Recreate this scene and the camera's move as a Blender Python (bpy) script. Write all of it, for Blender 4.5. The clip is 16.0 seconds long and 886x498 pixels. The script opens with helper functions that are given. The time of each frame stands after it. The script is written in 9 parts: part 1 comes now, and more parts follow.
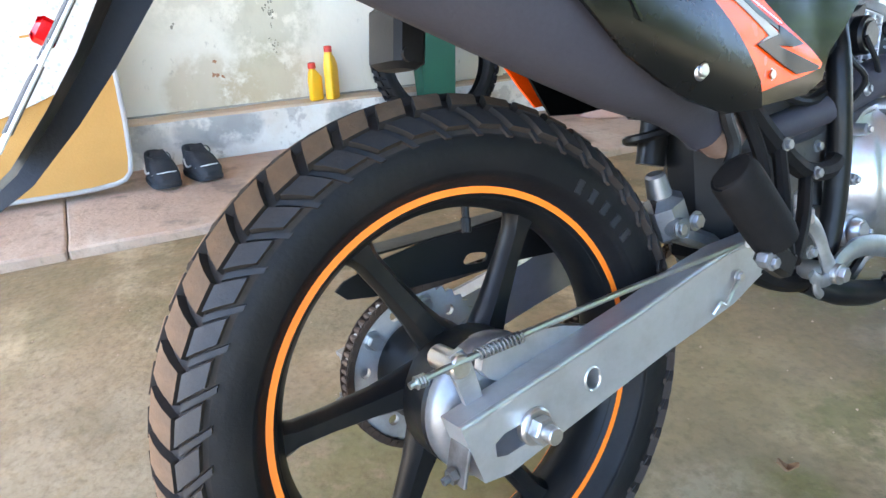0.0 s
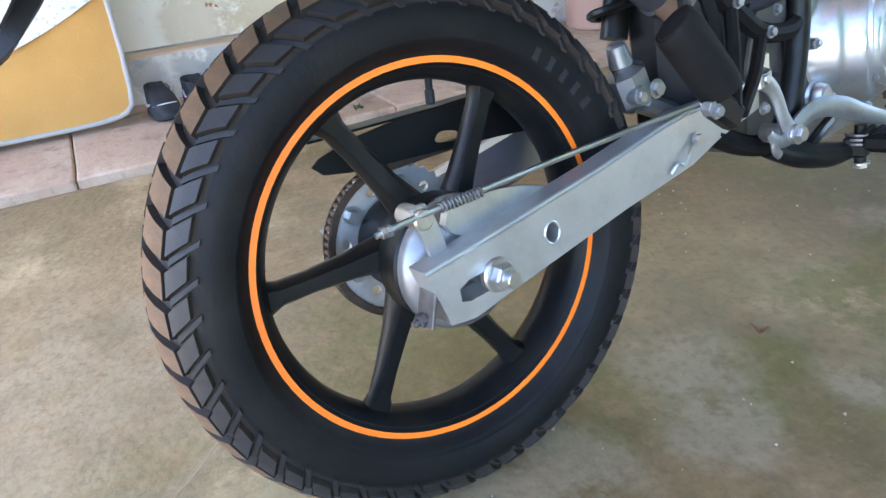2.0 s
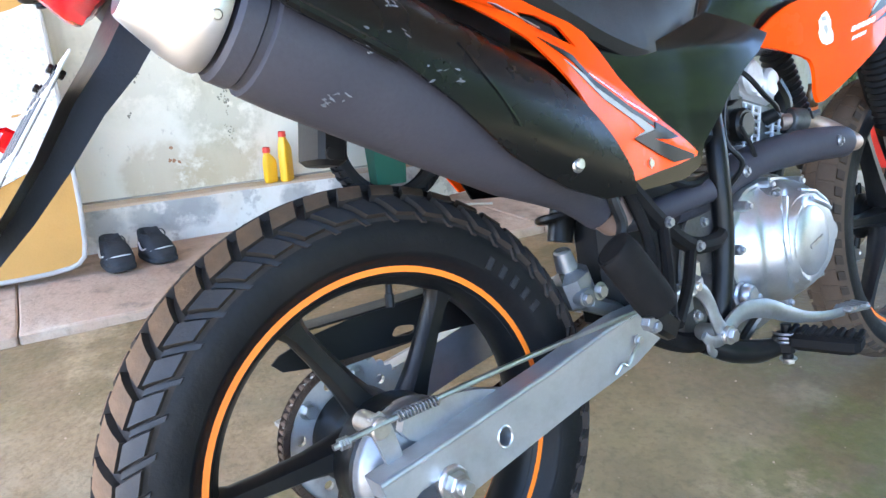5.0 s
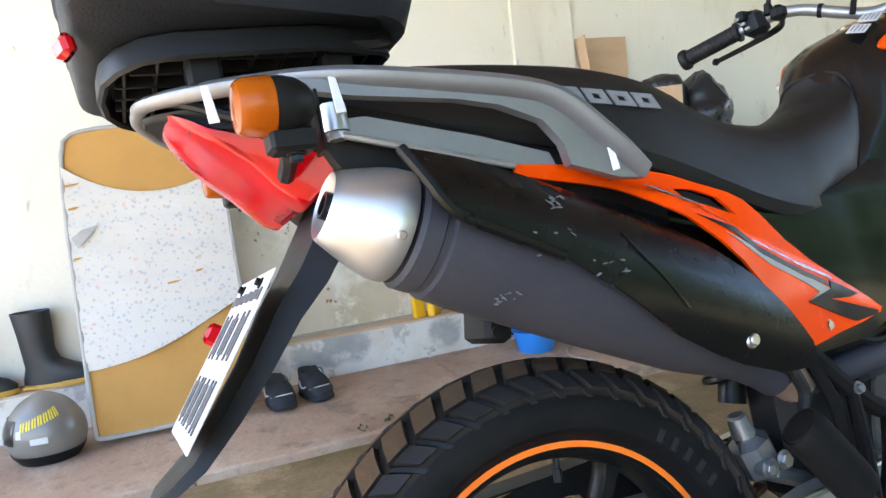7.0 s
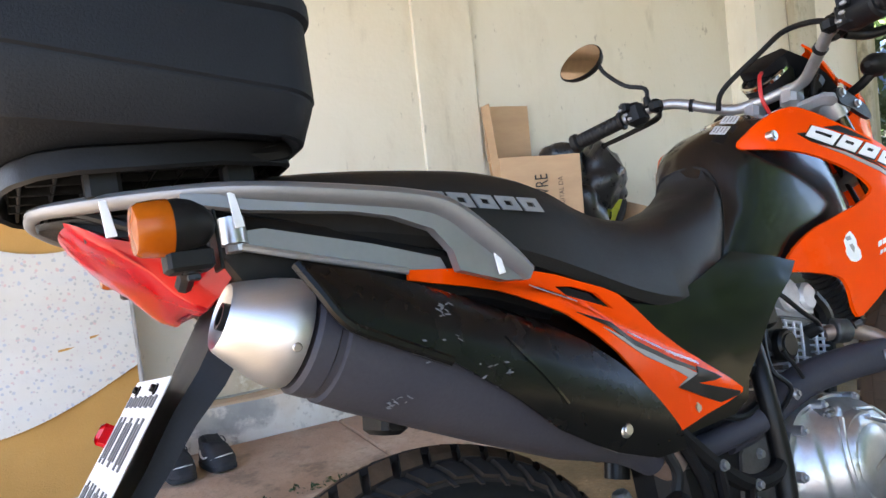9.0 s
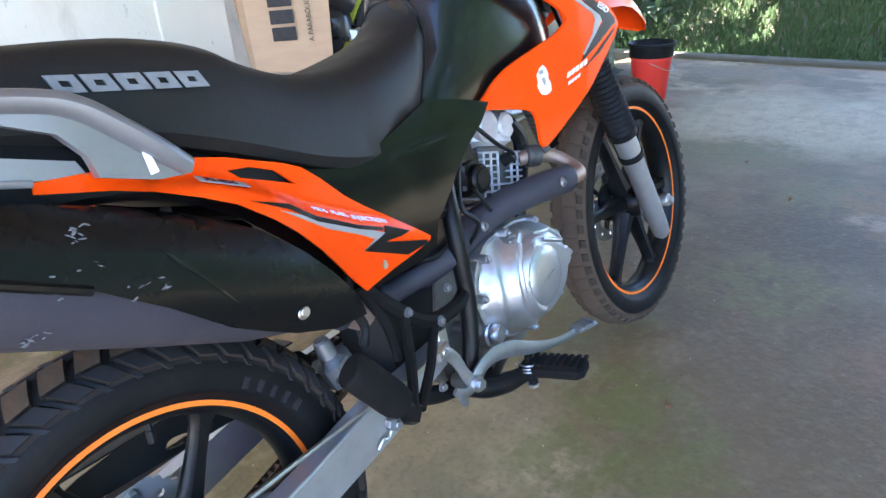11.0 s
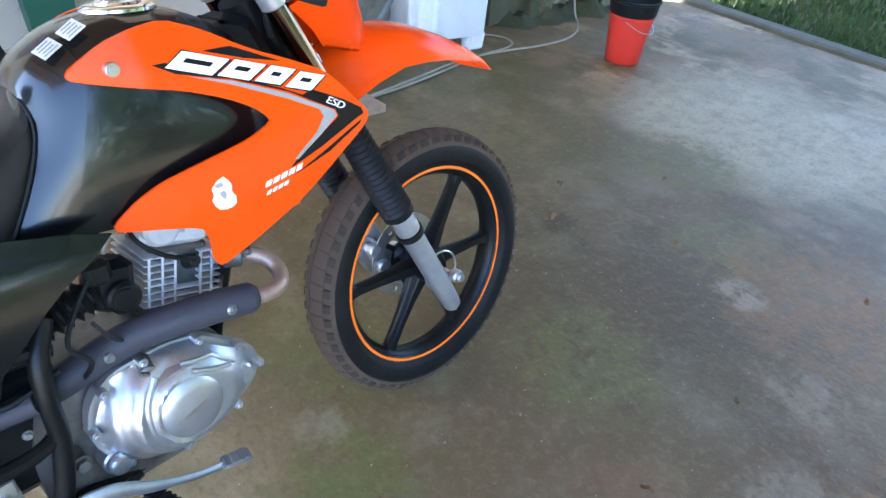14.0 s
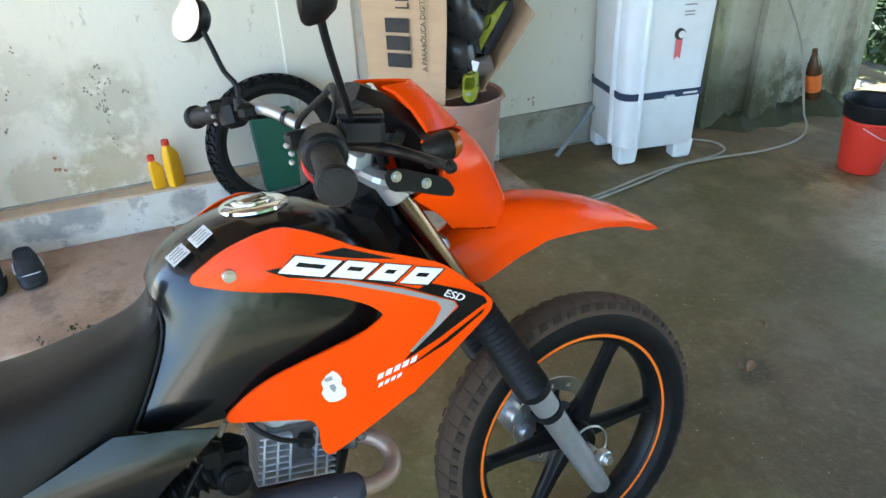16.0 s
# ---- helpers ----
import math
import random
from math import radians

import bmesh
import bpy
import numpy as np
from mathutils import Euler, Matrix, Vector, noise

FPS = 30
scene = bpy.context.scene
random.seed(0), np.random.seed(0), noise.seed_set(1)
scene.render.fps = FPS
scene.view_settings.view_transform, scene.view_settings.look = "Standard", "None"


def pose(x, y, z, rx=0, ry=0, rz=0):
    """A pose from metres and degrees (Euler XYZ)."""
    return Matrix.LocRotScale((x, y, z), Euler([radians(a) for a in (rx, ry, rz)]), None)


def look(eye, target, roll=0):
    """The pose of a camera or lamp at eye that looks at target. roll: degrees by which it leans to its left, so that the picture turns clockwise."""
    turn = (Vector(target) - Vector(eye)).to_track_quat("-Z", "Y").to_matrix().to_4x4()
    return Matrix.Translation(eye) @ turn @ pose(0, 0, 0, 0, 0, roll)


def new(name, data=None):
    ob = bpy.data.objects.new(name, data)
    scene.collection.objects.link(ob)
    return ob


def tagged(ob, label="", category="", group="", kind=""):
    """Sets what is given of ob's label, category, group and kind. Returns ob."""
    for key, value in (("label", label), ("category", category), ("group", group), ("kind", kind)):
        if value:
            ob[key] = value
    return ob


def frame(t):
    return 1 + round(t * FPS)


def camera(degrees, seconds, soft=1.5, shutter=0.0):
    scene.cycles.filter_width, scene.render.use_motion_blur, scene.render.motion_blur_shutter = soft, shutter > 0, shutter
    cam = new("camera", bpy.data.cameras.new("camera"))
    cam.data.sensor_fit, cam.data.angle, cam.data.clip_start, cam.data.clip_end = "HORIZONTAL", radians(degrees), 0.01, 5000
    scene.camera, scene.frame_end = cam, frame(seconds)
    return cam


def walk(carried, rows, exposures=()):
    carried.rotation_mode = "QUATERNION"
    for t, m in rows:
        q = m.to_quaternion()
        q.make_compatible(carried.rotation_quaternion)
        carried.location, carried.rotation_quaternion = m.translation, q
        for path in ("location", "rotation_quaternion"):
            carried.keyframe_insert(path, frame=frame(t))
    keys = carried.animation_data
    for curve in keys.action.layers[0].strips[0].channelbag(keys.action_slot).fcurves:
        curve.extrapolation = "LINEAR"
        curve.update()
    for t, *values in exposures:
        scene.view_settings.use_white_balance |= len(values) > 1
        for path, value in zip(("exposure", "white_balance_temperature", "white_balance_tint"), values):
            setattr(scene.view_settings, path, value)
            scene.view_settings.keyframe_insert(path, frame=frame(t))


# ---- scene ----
cam = camera(65.5, 16.0)
EXPOSURES = [(0.0, 3.65, 6000, 12), (2.0, 3.50, 5850, 13), (3.5, 3.92, 5850, 13), (4.6, 3.80, 5700, 13), (7.0, 2.95, 6200, 12), (8.0, 2.70, 6300, 16), (8.5, 2.64, 6450, 17), (9.0, 2.72, 6350, 17), (9.5, 2.86, 5450, 15), (10.0, 2.98, 5350, 15), (12.5, 3.84, 6000, 17), (13.5, 3.74, 5950, 14), (14.0, 3.60, 5500, 14), (14.5, 3.32, 5050, 13), (15.0, 3.28, 5350, 1), (15.5, 3.28, 5600, 2), (16.0, 3.14, 5850, 5)]
PATH = [
    (0, (0.2416, 0.1305, 0.72), (1.0828, 1.7704, -0.056), -1.9),
    (0.5, (0.2874, 0.0904, 0.699), (1.1729, 1.6807, -0.13), -5.4),
    (1, (0.2828, 0.077, 0.69), (1.1083, 1.7148, -0.108), -7.1),
    (1.5, (0.2661, 0.0575, 0.683), (1.066, 1.6869, -0.156), -6.1),
    (2, (0.249, 0.0415, 0.67), (1.004, 1.64, -0.266), -5.5),
    (2.5, (0.2404, 0.0268, 0.667), (1.0596, 1.542, -0.348), -3.7),
    (3, (0.2524, 0.0218, 0.675), (1.2298, 1.462, -0.31), -0.1),
    (3.5, (0.2587, 0.0253, 0.686), (1.2848, 1.5148, -0.167), -0.0),
    (4, (0.2578, 0.0325, 0.699), (1.2775, 1.5645, -0.083), -0.3),
    (4.5, (0.2525, 0.0374, 0.723), (1.2592, 1.6255, 0.04), -1.6),
    (4.7, (0.2485, 0.0406, 0.736), (1.2478, 1.6493, 0.092), -1.7),
    (6.8, (0.2315, 0.0358, 0.798), (0.925, 1.8991, 0.584), -7.1),
    (7, (0.2208, 0.0435, 0.819), (0.8933, 1.9141, 0.6), -6.5),
    (7.5, (0.2038, 0.0387, 0.859), (0.8505, 1.9291, 0.754), -5.4),
    (8, (0.1971, 0.0365, 0.89), (0.8688, 1.921, 0.887), -5.1),
    (8.5, (0.2036, 0.0186, 0.892), (0.9828, 1.8606, 0.937), -5.2),
    (9, (0.2286, 0.0036, 0.872), (1.1494, 1.7757, 0.768), -5.9),
    (9.5, (0.2531, -0.01, 0.857), (1.3203, 1.6662, 0.63), -5.2),
    (10, (0.278, -0.0227, 0.829), (1.5244, 1.5094, 0.518), -4.5),
    (10.2, (0.2861, -0.0201, 0.814), (1.5782, 1.4607, 0.445), -4.5),
    (12.3, (0.5235, -0.1444, 1.383), (1.5996, 0.8045, -0.011), -1.6),
    (12.5, (0.5497, -0.1701, 1.389), (1.6737, 0.7319, 0.002), 0.6),
    (13, (0.6648, -0.1423, 1.349), (1.9319, 0.7452, 0.081), 3.8),
    (13.5, (0.7986, -0.0825, 1.32), (2.0809, 0.7534, 0.033), 8.8),
    (14, (1.0149, -0.1624, 1.314), (2.1214, 1.0268, 0.146), 6.0),
    (14.5, (1.163, -0.1493, 1.32), (1.7361, 1.3477, 0.125), 2.8),
    (15, (1.1787, -0.0832, 1.358), (1.6926, 1.5091, 0.264), -0.0),
    (15.5, (1.1946, -0.0453, 1.41), (1.675, 1.5539, 0.309), -3.4),
    (16, (1.2368, -0.0881, 1.439), (1.8635, 1.5185, 0.426), -2.3),
]
walk(cam, [(t, look(eye, target, roll)) for t, eye, target, roll in PATH], EXPOSURES)

# ---- world and light ----
SUN_DIR = Vector((-0.42, 0.38, 0.82)).normalized()      # towards the sun
world = bpy.data.worlds.new("world")
scene.world = world
world.use_nodes = True
wn = world.node_tree.nodes
sky = wn.new("ShaderNodeTexSky")
sky.sky_type, sky.sun_disc = "NISHITA", False
sky.sun_elevation = math.asin(SUN_DIR.z)
sky.sun_rotation = math.atan2(SUN_DIR.x, SUN_DIR.y)
world.node_tree.links.new(sky.outputs[0], wn["Background"].inputs[0])
wn["Background"].inputs[1].default_value = 0.15
sun = new("sun", bpy.data.lights.new("sun", "SUN"))
sun.data.energy, sun.data.angle, sun.data.color = 5.0, radians(0.6), (1.0, 0.94, 0.85)
sun.matrix_world = look(SUN_DIR * 20, (0, 0, 0))


# ---- materials ----
def material(name, base, other=None, rough=0.5, metal=0.0, scale=8.0, mix=0.6, fine=60.0, fine_amount=0.25, bump=0.15,
             bump_scale=None, coat=0.0, rough_var=0.12, spec=0.5, dirt=None, dirt_scale=3.0, dirt_amount=0.0, stretch=None):
    """Base colour drifting towards other over patches, fine grain on top, dirt in blots, bump and uneven gloss."""
    m = bpy.data.materials.new(name)
    m.use_nodes = True
    nt = m.node_tree
    n, l = nt.nodes, nt.links
    b = n["Principled BSDF"]
    tc = n.new("ShaderNodeTexCoord")
    src = tc.outputs["Object"]
    if stretch:
        mp = n.new("ShaderNodeMapping")
        mp.inputs["Scale"].default_value = stretch
        l.new(src, mp.inputs[0])
        src = mp.outputs[0]

    def noise_node(sc, detail=4.0, rough_=0.6):
        t = n.new("ShaderNodeTexNoise")
        t.inputs["Scale"].default_value, t.inputs["Detail"].default_value, t.inputs["Roughness"].default_value = sc, detail, rough_
        l.new(src, t.inputs["Vector"])
        return t.outputs["Fac"]

    def ramp(fac, lo, hi):
        r = n.new("ShaderNodeMapRange")
        r.inputs[1].default_value, r.inputs[2].default_value = lo, hi
        l.new(fac, r.inputs[0])
        return r.outputs[0]

    def blend(fac, a, c, amount=1.0, mode="MIX"):
        x = n.new("ShaderNodeMix")
        x.data_type, x.blend_type = "RGBA", mode
        if amount < 1.0:
            mu = n.new("ShaderNodeMath")
            mu.operation = "MULTIPLY"
            mu.inputs[1].default_value = amount
            l.new(fac, mu.inputs[0])
            fac = mu.outputs[0]
        l.new(fac, x.inputs[0])
        for socket, v in ((x.inputs[6], a), (x.inputs[7], c)):
            if isinstance(v, tuple):
                socket.default_value = (*v, 1.0)
            else:
                l.new(v, socket)
        return x.outputs[2]

    other = other or tuple(min(1.0, c * 0.75) for c in base)
    big = noise_node(scale)
    col = blend(ramp(big, 0.35, 0.68), base, other, mix)
    grain = noise_node(fine, 5.0, 0.7)
    dark = tuple(c * 0.6 for c in base)
    col = blend(ramp(grain, 0.42, 0.75), col, dark, fine_amount)
    if dirt_amount > 0:
        col = blend(ramp(noise_node(dirt_scale, 6.0, 0.65), 0.48, 0.66), col, dirt, dirt_amount)
    l.new(col, b.inputs["Base Color"])
    rr = n.new("ShaderNodeMapRange")
    rr.inputs[3].default_value, rr.inputs[4].default_value = max(0.02, rough - rough_var), min(1.0, rough + rough_var)
    l.new(noise_node(scale * 2.3), rr.inputs[0])
    l.new(rr.outputs[0], b.inputs["Roughness"])
    b.inputs["Metallic"].default_value = metal
    b.inputs["Specular IOR Level"].default_value = spec
    b.inputs["Coat Weight"].default_value = coat
    b.inputs["Coat Roughness"].default_value = 0.06
    if bump > 0:
        bp = n.new("ShaderNodeBump")
        bp.inputs["Strength"].default_value, bp.inputs["Distance"].default_value = bump, 0.004
        l.new(noise_node(bump_scale or fine, 5.0), bp.inputs["Height"])
        l.new(bp.outputs[0], b.inputs["Normal"])
    return m


ORANGE = material("orange_plastic", (0.88, 0.070, 0.0), (0.80, 0.052, 0.0), 0.24, coat=0.18, scale=5, fine=180, fine_amount=0.05, bump=0.012, spec=0.05)
ORANGE_TAPE = material("orange_tape", (0.95, 0.20, 0.010), (0.88, 0.165, 0.008), 0.45, scale=20, fine_amount=0.08, bump=0.02)
BLACK_GLOSS = material("black_paint", (0.0035, 0.0036, 0.004), (0.006, 0.006, 0.006), 0.22, coat=0.3, scale=6, fine=300, fine_amount=0.1, bump=0.006, rough_var=0.03, spec=0.36)
BLACK_COVER = material("black_cover_gloss", (0.0035, 0.0036, 0.0038), (0.006, 0.006, 0.006), 0.15, coat=0.12, scale=6, fine=300, fine_amount=0.1, bump=0.02, bump_scale=18, rough_var=0.05, spec=0.23)
BLACK_MATT = material("black_plastic", (0.007, 0.0073, 0.008), (0.012, 0.012, 0.0125), 0.46, scale=10, fine=350, bump=0.1, spec=0.2)
DULL_BLACK = material("dull_black_paint", (0.006, 0.006, 0.0062), (0.014, 0.012, 0.011), 0.7, scale=20, fine=200, fine_amount=0.2, bump=0.1, spec=0.08)
BLACK_METAL = material("black_enamel", (0.0045, 0.005, 0.0058), (0.010, 0.010, 0.010), 0.33, scale=14, fine=120, fine_amount=0.2, bump=0.05, spec=0.17, dirt=(0.07, 0.055, 0.04), dirt_scale=18, dirt_amount=0.10)
SHIELD_BLACK = material("satin_black_shield", (0.0045, 0.0045, 0.0045), (0.007, 0.007, 0.0068), 0.27, coat=0.05, scale=7, fine=260, fine_amount=0.12, bump=0.03, spec=0.22)
MUFFLER_GREY = material("heat_paint", (0.036, 0.036, 0.046), (0.050, 0.049, 0.058), 0.52, scale=9, fine=220, fine_amount=0.3, bump=0.1, spec=0.22)
CASE_BLACK = material("grained_case_plastic", (0.011, 0.0135, 0.0185), (0.015, 0.018, 0.024), 0.52, scale=6, fine=500, fine_amount=0.3, bump=0.25, bump_scale=420, spec=0.2)
SEAT_VINYL = material("seat_vinyl", (0.011, 0.011, 0.0105), (0.017, 0.0165, 0.016), 0.50, scale=7, fine=500, fine_amount=0.25, bump=0.16, bump_scale=380, spec=0.27)
RUBBER = material("tyre_rubber", (0.0045, 0.0045, 0.0052), (0.009, 0.009, 0.0095), 0.55, scale=16, fine=140, bump=0.15, spec=0.18, dirt=(0.045, 0.036, 0.028), dirt_scale=9, dirt_amount=0.12)
RUBBER_DUST = material("dusty_tread", (0.125, 0.074, 0.040), (0.062, 0.045, 0.033), 0.85, scale=22, fine=110, fine_amount=0.35, bump=0.3, spec=0.2)
RUBBER_WORN = material("worn_tread_shoulder", (0.011, 0.012, 0.0148), (0.032, 0.025, 0.020), 0.6, scale=14, fine=110, fine_amount=0.3, bump=0.2, spec=0.35)
RUBBER_EDGE = material("dusty_front_rubber", (0.052, 0.038, 0.028), (0.030, 0.024, 0.019), 0.85, scale=22, fine=110, fine_amount=0.3, bump=0.2, spec=0.2)
RUBBER_FRONT = material("dusty_front_tread", (0.085, 0.058, 0.040), (0.055, 0.040, 0.030), 0.9, scale=18, fine=110, fine_amount=0.3, bump=0.2, spec=0.2)
RUBBER_GRIP = material("grip_rubber", (0.009, 0.009, 0.0095), (0.016, 0.016, 0.016), 0.5, scale=20, fine=240, bump=0.3, spec=0.25)
SILVER = material("silver_paint", (0.46, 0.47, 0.48), (0.38, 0.385, 0.40), 0.38, metal=0.75, scale=12, fine=180, fine_amount=0.15, bump=0.03, dirt=(0.2, 0.15, 0.1), dirt_scale=22, dirt_amount=0.18)
RACK_GREY = material("rack_grey", (0.25, 0.25, 0.26), (0.20, 0.20, 0.21), 0.40, metal=0.55, scale=10, fine=160, fine_amount=0.12, bump=0.04)
ALLOY_FIN = material("bright_cast_alloy", (0.66, 0.67, 0.69), (0.52, 0.53, 0.55), 0.42, metal=0.35, scale=16, fine=160, fine_amount=0.2, bump=0.12, dirt=(0.16, 0.14, 0.12), dirt_scale=14, dirt_amount=0.3)
ALLOY = material("cast_alloy", (0.50, 0.51, 0.53), (0.40, 0.41, 0.43), 0.36, metal=0.85, scale=16, fine=160, fine_amount=0.2, bump=0.12, dirt=(0.13, 0.115, 0.10), dirt_scale=14, dirt_amount=0.25)
ALLOY_GRIMY = material("grimy_alloy", (0.16, 0.155, 0.15), (0.09, 0.085, 0.08), 0.5, metal=0.6, scale=20, fine=120, fine_amount=0.3, bump=0.15, dirt=(0.035, 0.028, 0.022), dirt_scale=16, dirt_amount=0.7)
PEDAL_STEEL = material("dull_pedal_steel", (0.27, 0.28, 0.29), (0.20, 0.20, 0.21), 0.42, metal=0.75, scale=20, fine=160, fine_amount=0.2, bump=0.06, dirt=(0.10, 0.08, 0.06), dirt_scale=18, dirt_amount=0.3)
ZINC = material("dull_zinc", (0.46, 0.45, 0.42), (0.36, 0.34, 0.31), 0.5, metal=0.35, scale=26, fine=200, fine_amount=0.2, bump=0.05, dirt=(0.16, 0.10, 0.06), dirt_scale=24, dirt_amount=0.3)
STEEL = material("zinc_steel", (0.55, 0.55, 0.54), (0.40, 0.38, 0.36), 0.34, metal=0.95, scale=26, fine=200, fine_amount=0.15, bump=0.04, dirt=(0.2, 0.11, 0.06), dirt_scale=30, dirt_amount=0.25)
FORK_CHROME = material("dull_fork_chrome", (0.12, 0.102, 0.080), (0.085, 0.074, 0.060), 0.18, metal=1.0, scale=14, fine_amount=0.1, bump=0.0, rough_var=0.06)
CHROME = material("chrome", (0.82, 0.82, 0.81), (0.76, 0.76, 0.75), 0.1, metal=1.0, scale=10, fine_amount=0.05, bump=0.0, rough_var=0.05)
BRUSHED = material("brushed_end_cap", (0.56, 0.56, 0.57), (0.46, 0.46, 0.47), 0.38, metal=0.85, scale=8, fine=250, fine_amount=0.15, bump=0.05, stretch=(1, 1, 6))
RUST_PIPE = material("heat_stained_pipe", (0.34, 0.22, 0.16), (0.50, 0.42, 0.36), 0.5, metal=0.6, scale=16, fine=120, fine_amount=0.35, bump=0.12)
CHAIN = material("rusty_chain", (0.10, 0.065, 0.045), (0.05, 0.04, 0.035), 0.6, metal=0.6, scale=60, fine=220, fine_amount=0.35, bump=0.2)
RED_LENS = material("red_lens", (0.46, 0.002, 0.004), (0.30, 0.001, 0.002), 0.07, coat=0.12, scale=22, mix=0.7, fine=70, fine_amount=0.25, bump=0.01, bump_scale=60, spec=0.22)
AMBER_LENS = material("amber_lens", (0.36, 0.080, 0.003), (0.24, 0.048, 0.002), 0.16, coat=0.15, scale=25, fine=90, fine_amount=0.2, bump=0.05, spec=0.15)
WHITE_DECAL = material("white_decal", (0.82, 0.82, 0.82), (0.74, 0.74, 0.74), 0.4, scale=20, fine_amount=0.08, bump=0.0)
GREY_DECAL = material("grey_decal", (0.30, 0.29, 0.28), (0.26, 0.25, 0.25), 0.42, scale=20, fine_amount=0.1, bump=0.0)
BLACK_DECAL = material("black_decal", (0.006, 0.0055, 0.0055), (0.010, 0.009, 0.009), 0.34, coat=0.04, scale=20, fine_amount=0.1, bump=0.0, spec=0.12)
SEAT_PRINT = material("faded_seat_print", (0.22, 0.225, 0.23), (0.14, 0.145, 0.15), 0.6, scale=60, fine=300, fine_amount=0.4, bump=0.1)
PLATE_WHITE = material("plate_paint", (0.72, 0.73, 0.74), (0.60, 0.61, 0.62), 0.35, metal=0.2, scale=30, fine=160, bump=0.05)
PLATE_INK = material("plate_ink", (0.07, 0.07, 0.075), (0.13, 0.13, 0.13), 0.5, scale=50, fine=200, bump=0.0)
MIRROR = material("mirror_glass", (0.9, 0.9, 0.9), (0.9, 0.9, 0.9), 0.03, metal=1.0, fine_amount=0.0, bump=0.0, rough_var=0.01)
RED_PLASTIC = material("red_plastic", (0.62, 0.035, 0.02), (0.52, 0.028, 0.016), 0.42, scale=8, fine=160, fine_amount=0.12, bump=0.05)
YELLOW_PLASTIC = material("yellow_plastic", (0.90, 0.50, 0.01), (0.84, 0.44, 0.01), 0.4, scale=9, fine=150, fine_amount=0.08, bump=0.03)
GREEN_PLASTIC = material("dark_green_plastic", (0.012, 0.09, 0.055), (0.018, 0.075, 0.05), 0.5, scale=9, fine=150, bump=0.08)
BLUE_PLASTIC = material("blue_plastic", (0.03, 0.24, 0.72), (0.025, 0.2, 0.62), 0.42, scale=9, fine=150, fine_amount=0.1, bump=0.05)
WHITE_PLASTIC = material("white_plastic", (0.80, 0.82, 0.84), (0.74, 0.76, 0.79), 0.4, scale=4, fine=120, fine_amount=0.06, bump=0.04, dirt=(0.55, 0.52, 0.46), dirt_scale=7, dirt_amount=0.15)
NAVY_TAPE = material("navy_strap", (0.02, 0.035, 0.08), (0.03, 0.045, 0.09), 0.5, scale=18, fine=200, bump=0.1)
BIN_BROWN = material("brown_bin_plastic", (0.42, 0.25, 0.19), (0.36, 0.21, 0.16), 0.6, scale=8, fine=140, bump=0.12, dirt=(0.28, 0.2, 0.15), dirt_scale=6, dirt_amount=0.3)
CARDBOARD = material("cardboard", (0.55, 0.37, 0.22), (0.46, 0.30, 0.18), 0.85, scale=6, fine=150, fine_amount=0.15, bump=0.12, stretch=(1, 1, 4))
BAG_BLACK = material("black_bag", (0.018, 0.018, 0.02), (0.03, 0.03, 0.032), 0.3, scale=12, fine=60, bump=0.5, bump_scale=30)
BOOT_RUBBER = material("boot_rubber", (0.017, 0.0185, 0.020), (0.030, 0.031, 0.032), 0.55, scale=8, fine=150, bump=0.1)
SOLE_YELLOW = material("gum_sole", (0.58, 0.34, 0.05), (0.48, 0.27, 0.04), 0.6, scale=16, fine=140, bump=0.1)
HELMET_GREY = material("helmet_paint", (0.16, 0.15, 0.13), (0.20, 0.185, 0.16), 0.34, coat=0.4, scale=7, fine=260, fine_amount=0.12, bump=0.02)
DARK_GLASS = material("smoked_visor", (0.012, 0.012, 0.013), (0.02, 0.02, 0.02), 0.1, scale=6, fine_amount=0.0, bump=0.0)
FOAM_COVER = material("ochre_cover", (0.50, 0.27, 0.07), (0.42, 0.22, 0.055), 0.9, scale=7, fine=220, fine_amount=0.2, bump=0.3, bump_scale=160)
PIPING = material("grey_piping", (0.42, 0.40, 0.37), (0.30, 0.285, 0.26), 0.85, scale=16, fine=220, bump=0.2)
BROWN_GLASS = material("brown_bottle", (0.07, 0.03, 0.012), (0.10, 0.045, 0.018), 0.12, scale=10, fine_amount=0.05, bump=0.0)
ORANGE_LABEL = material("orange_label", (0.80, 0.18, 0.03), (0.7, 0.14, 0.03), 0.5, scale=30, fine_amount=0.15, bump=0.0)
HOSE = material("pale_hose", (0.36, 0.32, 0.25), (0.27, 0.24, 0.18), 0.5, scale=12, fine=140, bump=0.08)
PIPE_GREY = material("grey_pipe", (0.27, 0.31, 0.34), (0.22, 0.25, 0.28), 0.45, scale=14, fine=160, bump=0.05)
DARK_CLOTH = material("dark_cloth", (0.025, 0.032, 0.03), (0.04, 0.046, 0.042), 0.95, scale=6, fine=260, bump=0.4, bump_scale=120)
BLUE_CLOTH = material("blue_cloth", (0.05, 0.14, 0.38), (0.35, 0.42, 0.52), 0.95, scale=14, fine=260, bump=0.3, bump_scale=120)
SHOE_BLACK = material("shoe_fabric", (0.010, 0.0115, 0.014), (0.022, 0.024, 0.029), 0.75, scale=18, fine=260, bump=0.35, bump_scale=200)
SHOE_TRIM = material("pale_trim", (0.62, 0.62, 0.60), (0.5, 0.5, 0.48), 0.6, scale=20, fine=200, bump=0.1)
NEON = material("neon_yellow_fabric", (0.40, 0.42, 0.03), (0.28, 0.30, 0.03), 0.7, scale=30, fine=220, bump=0.3)
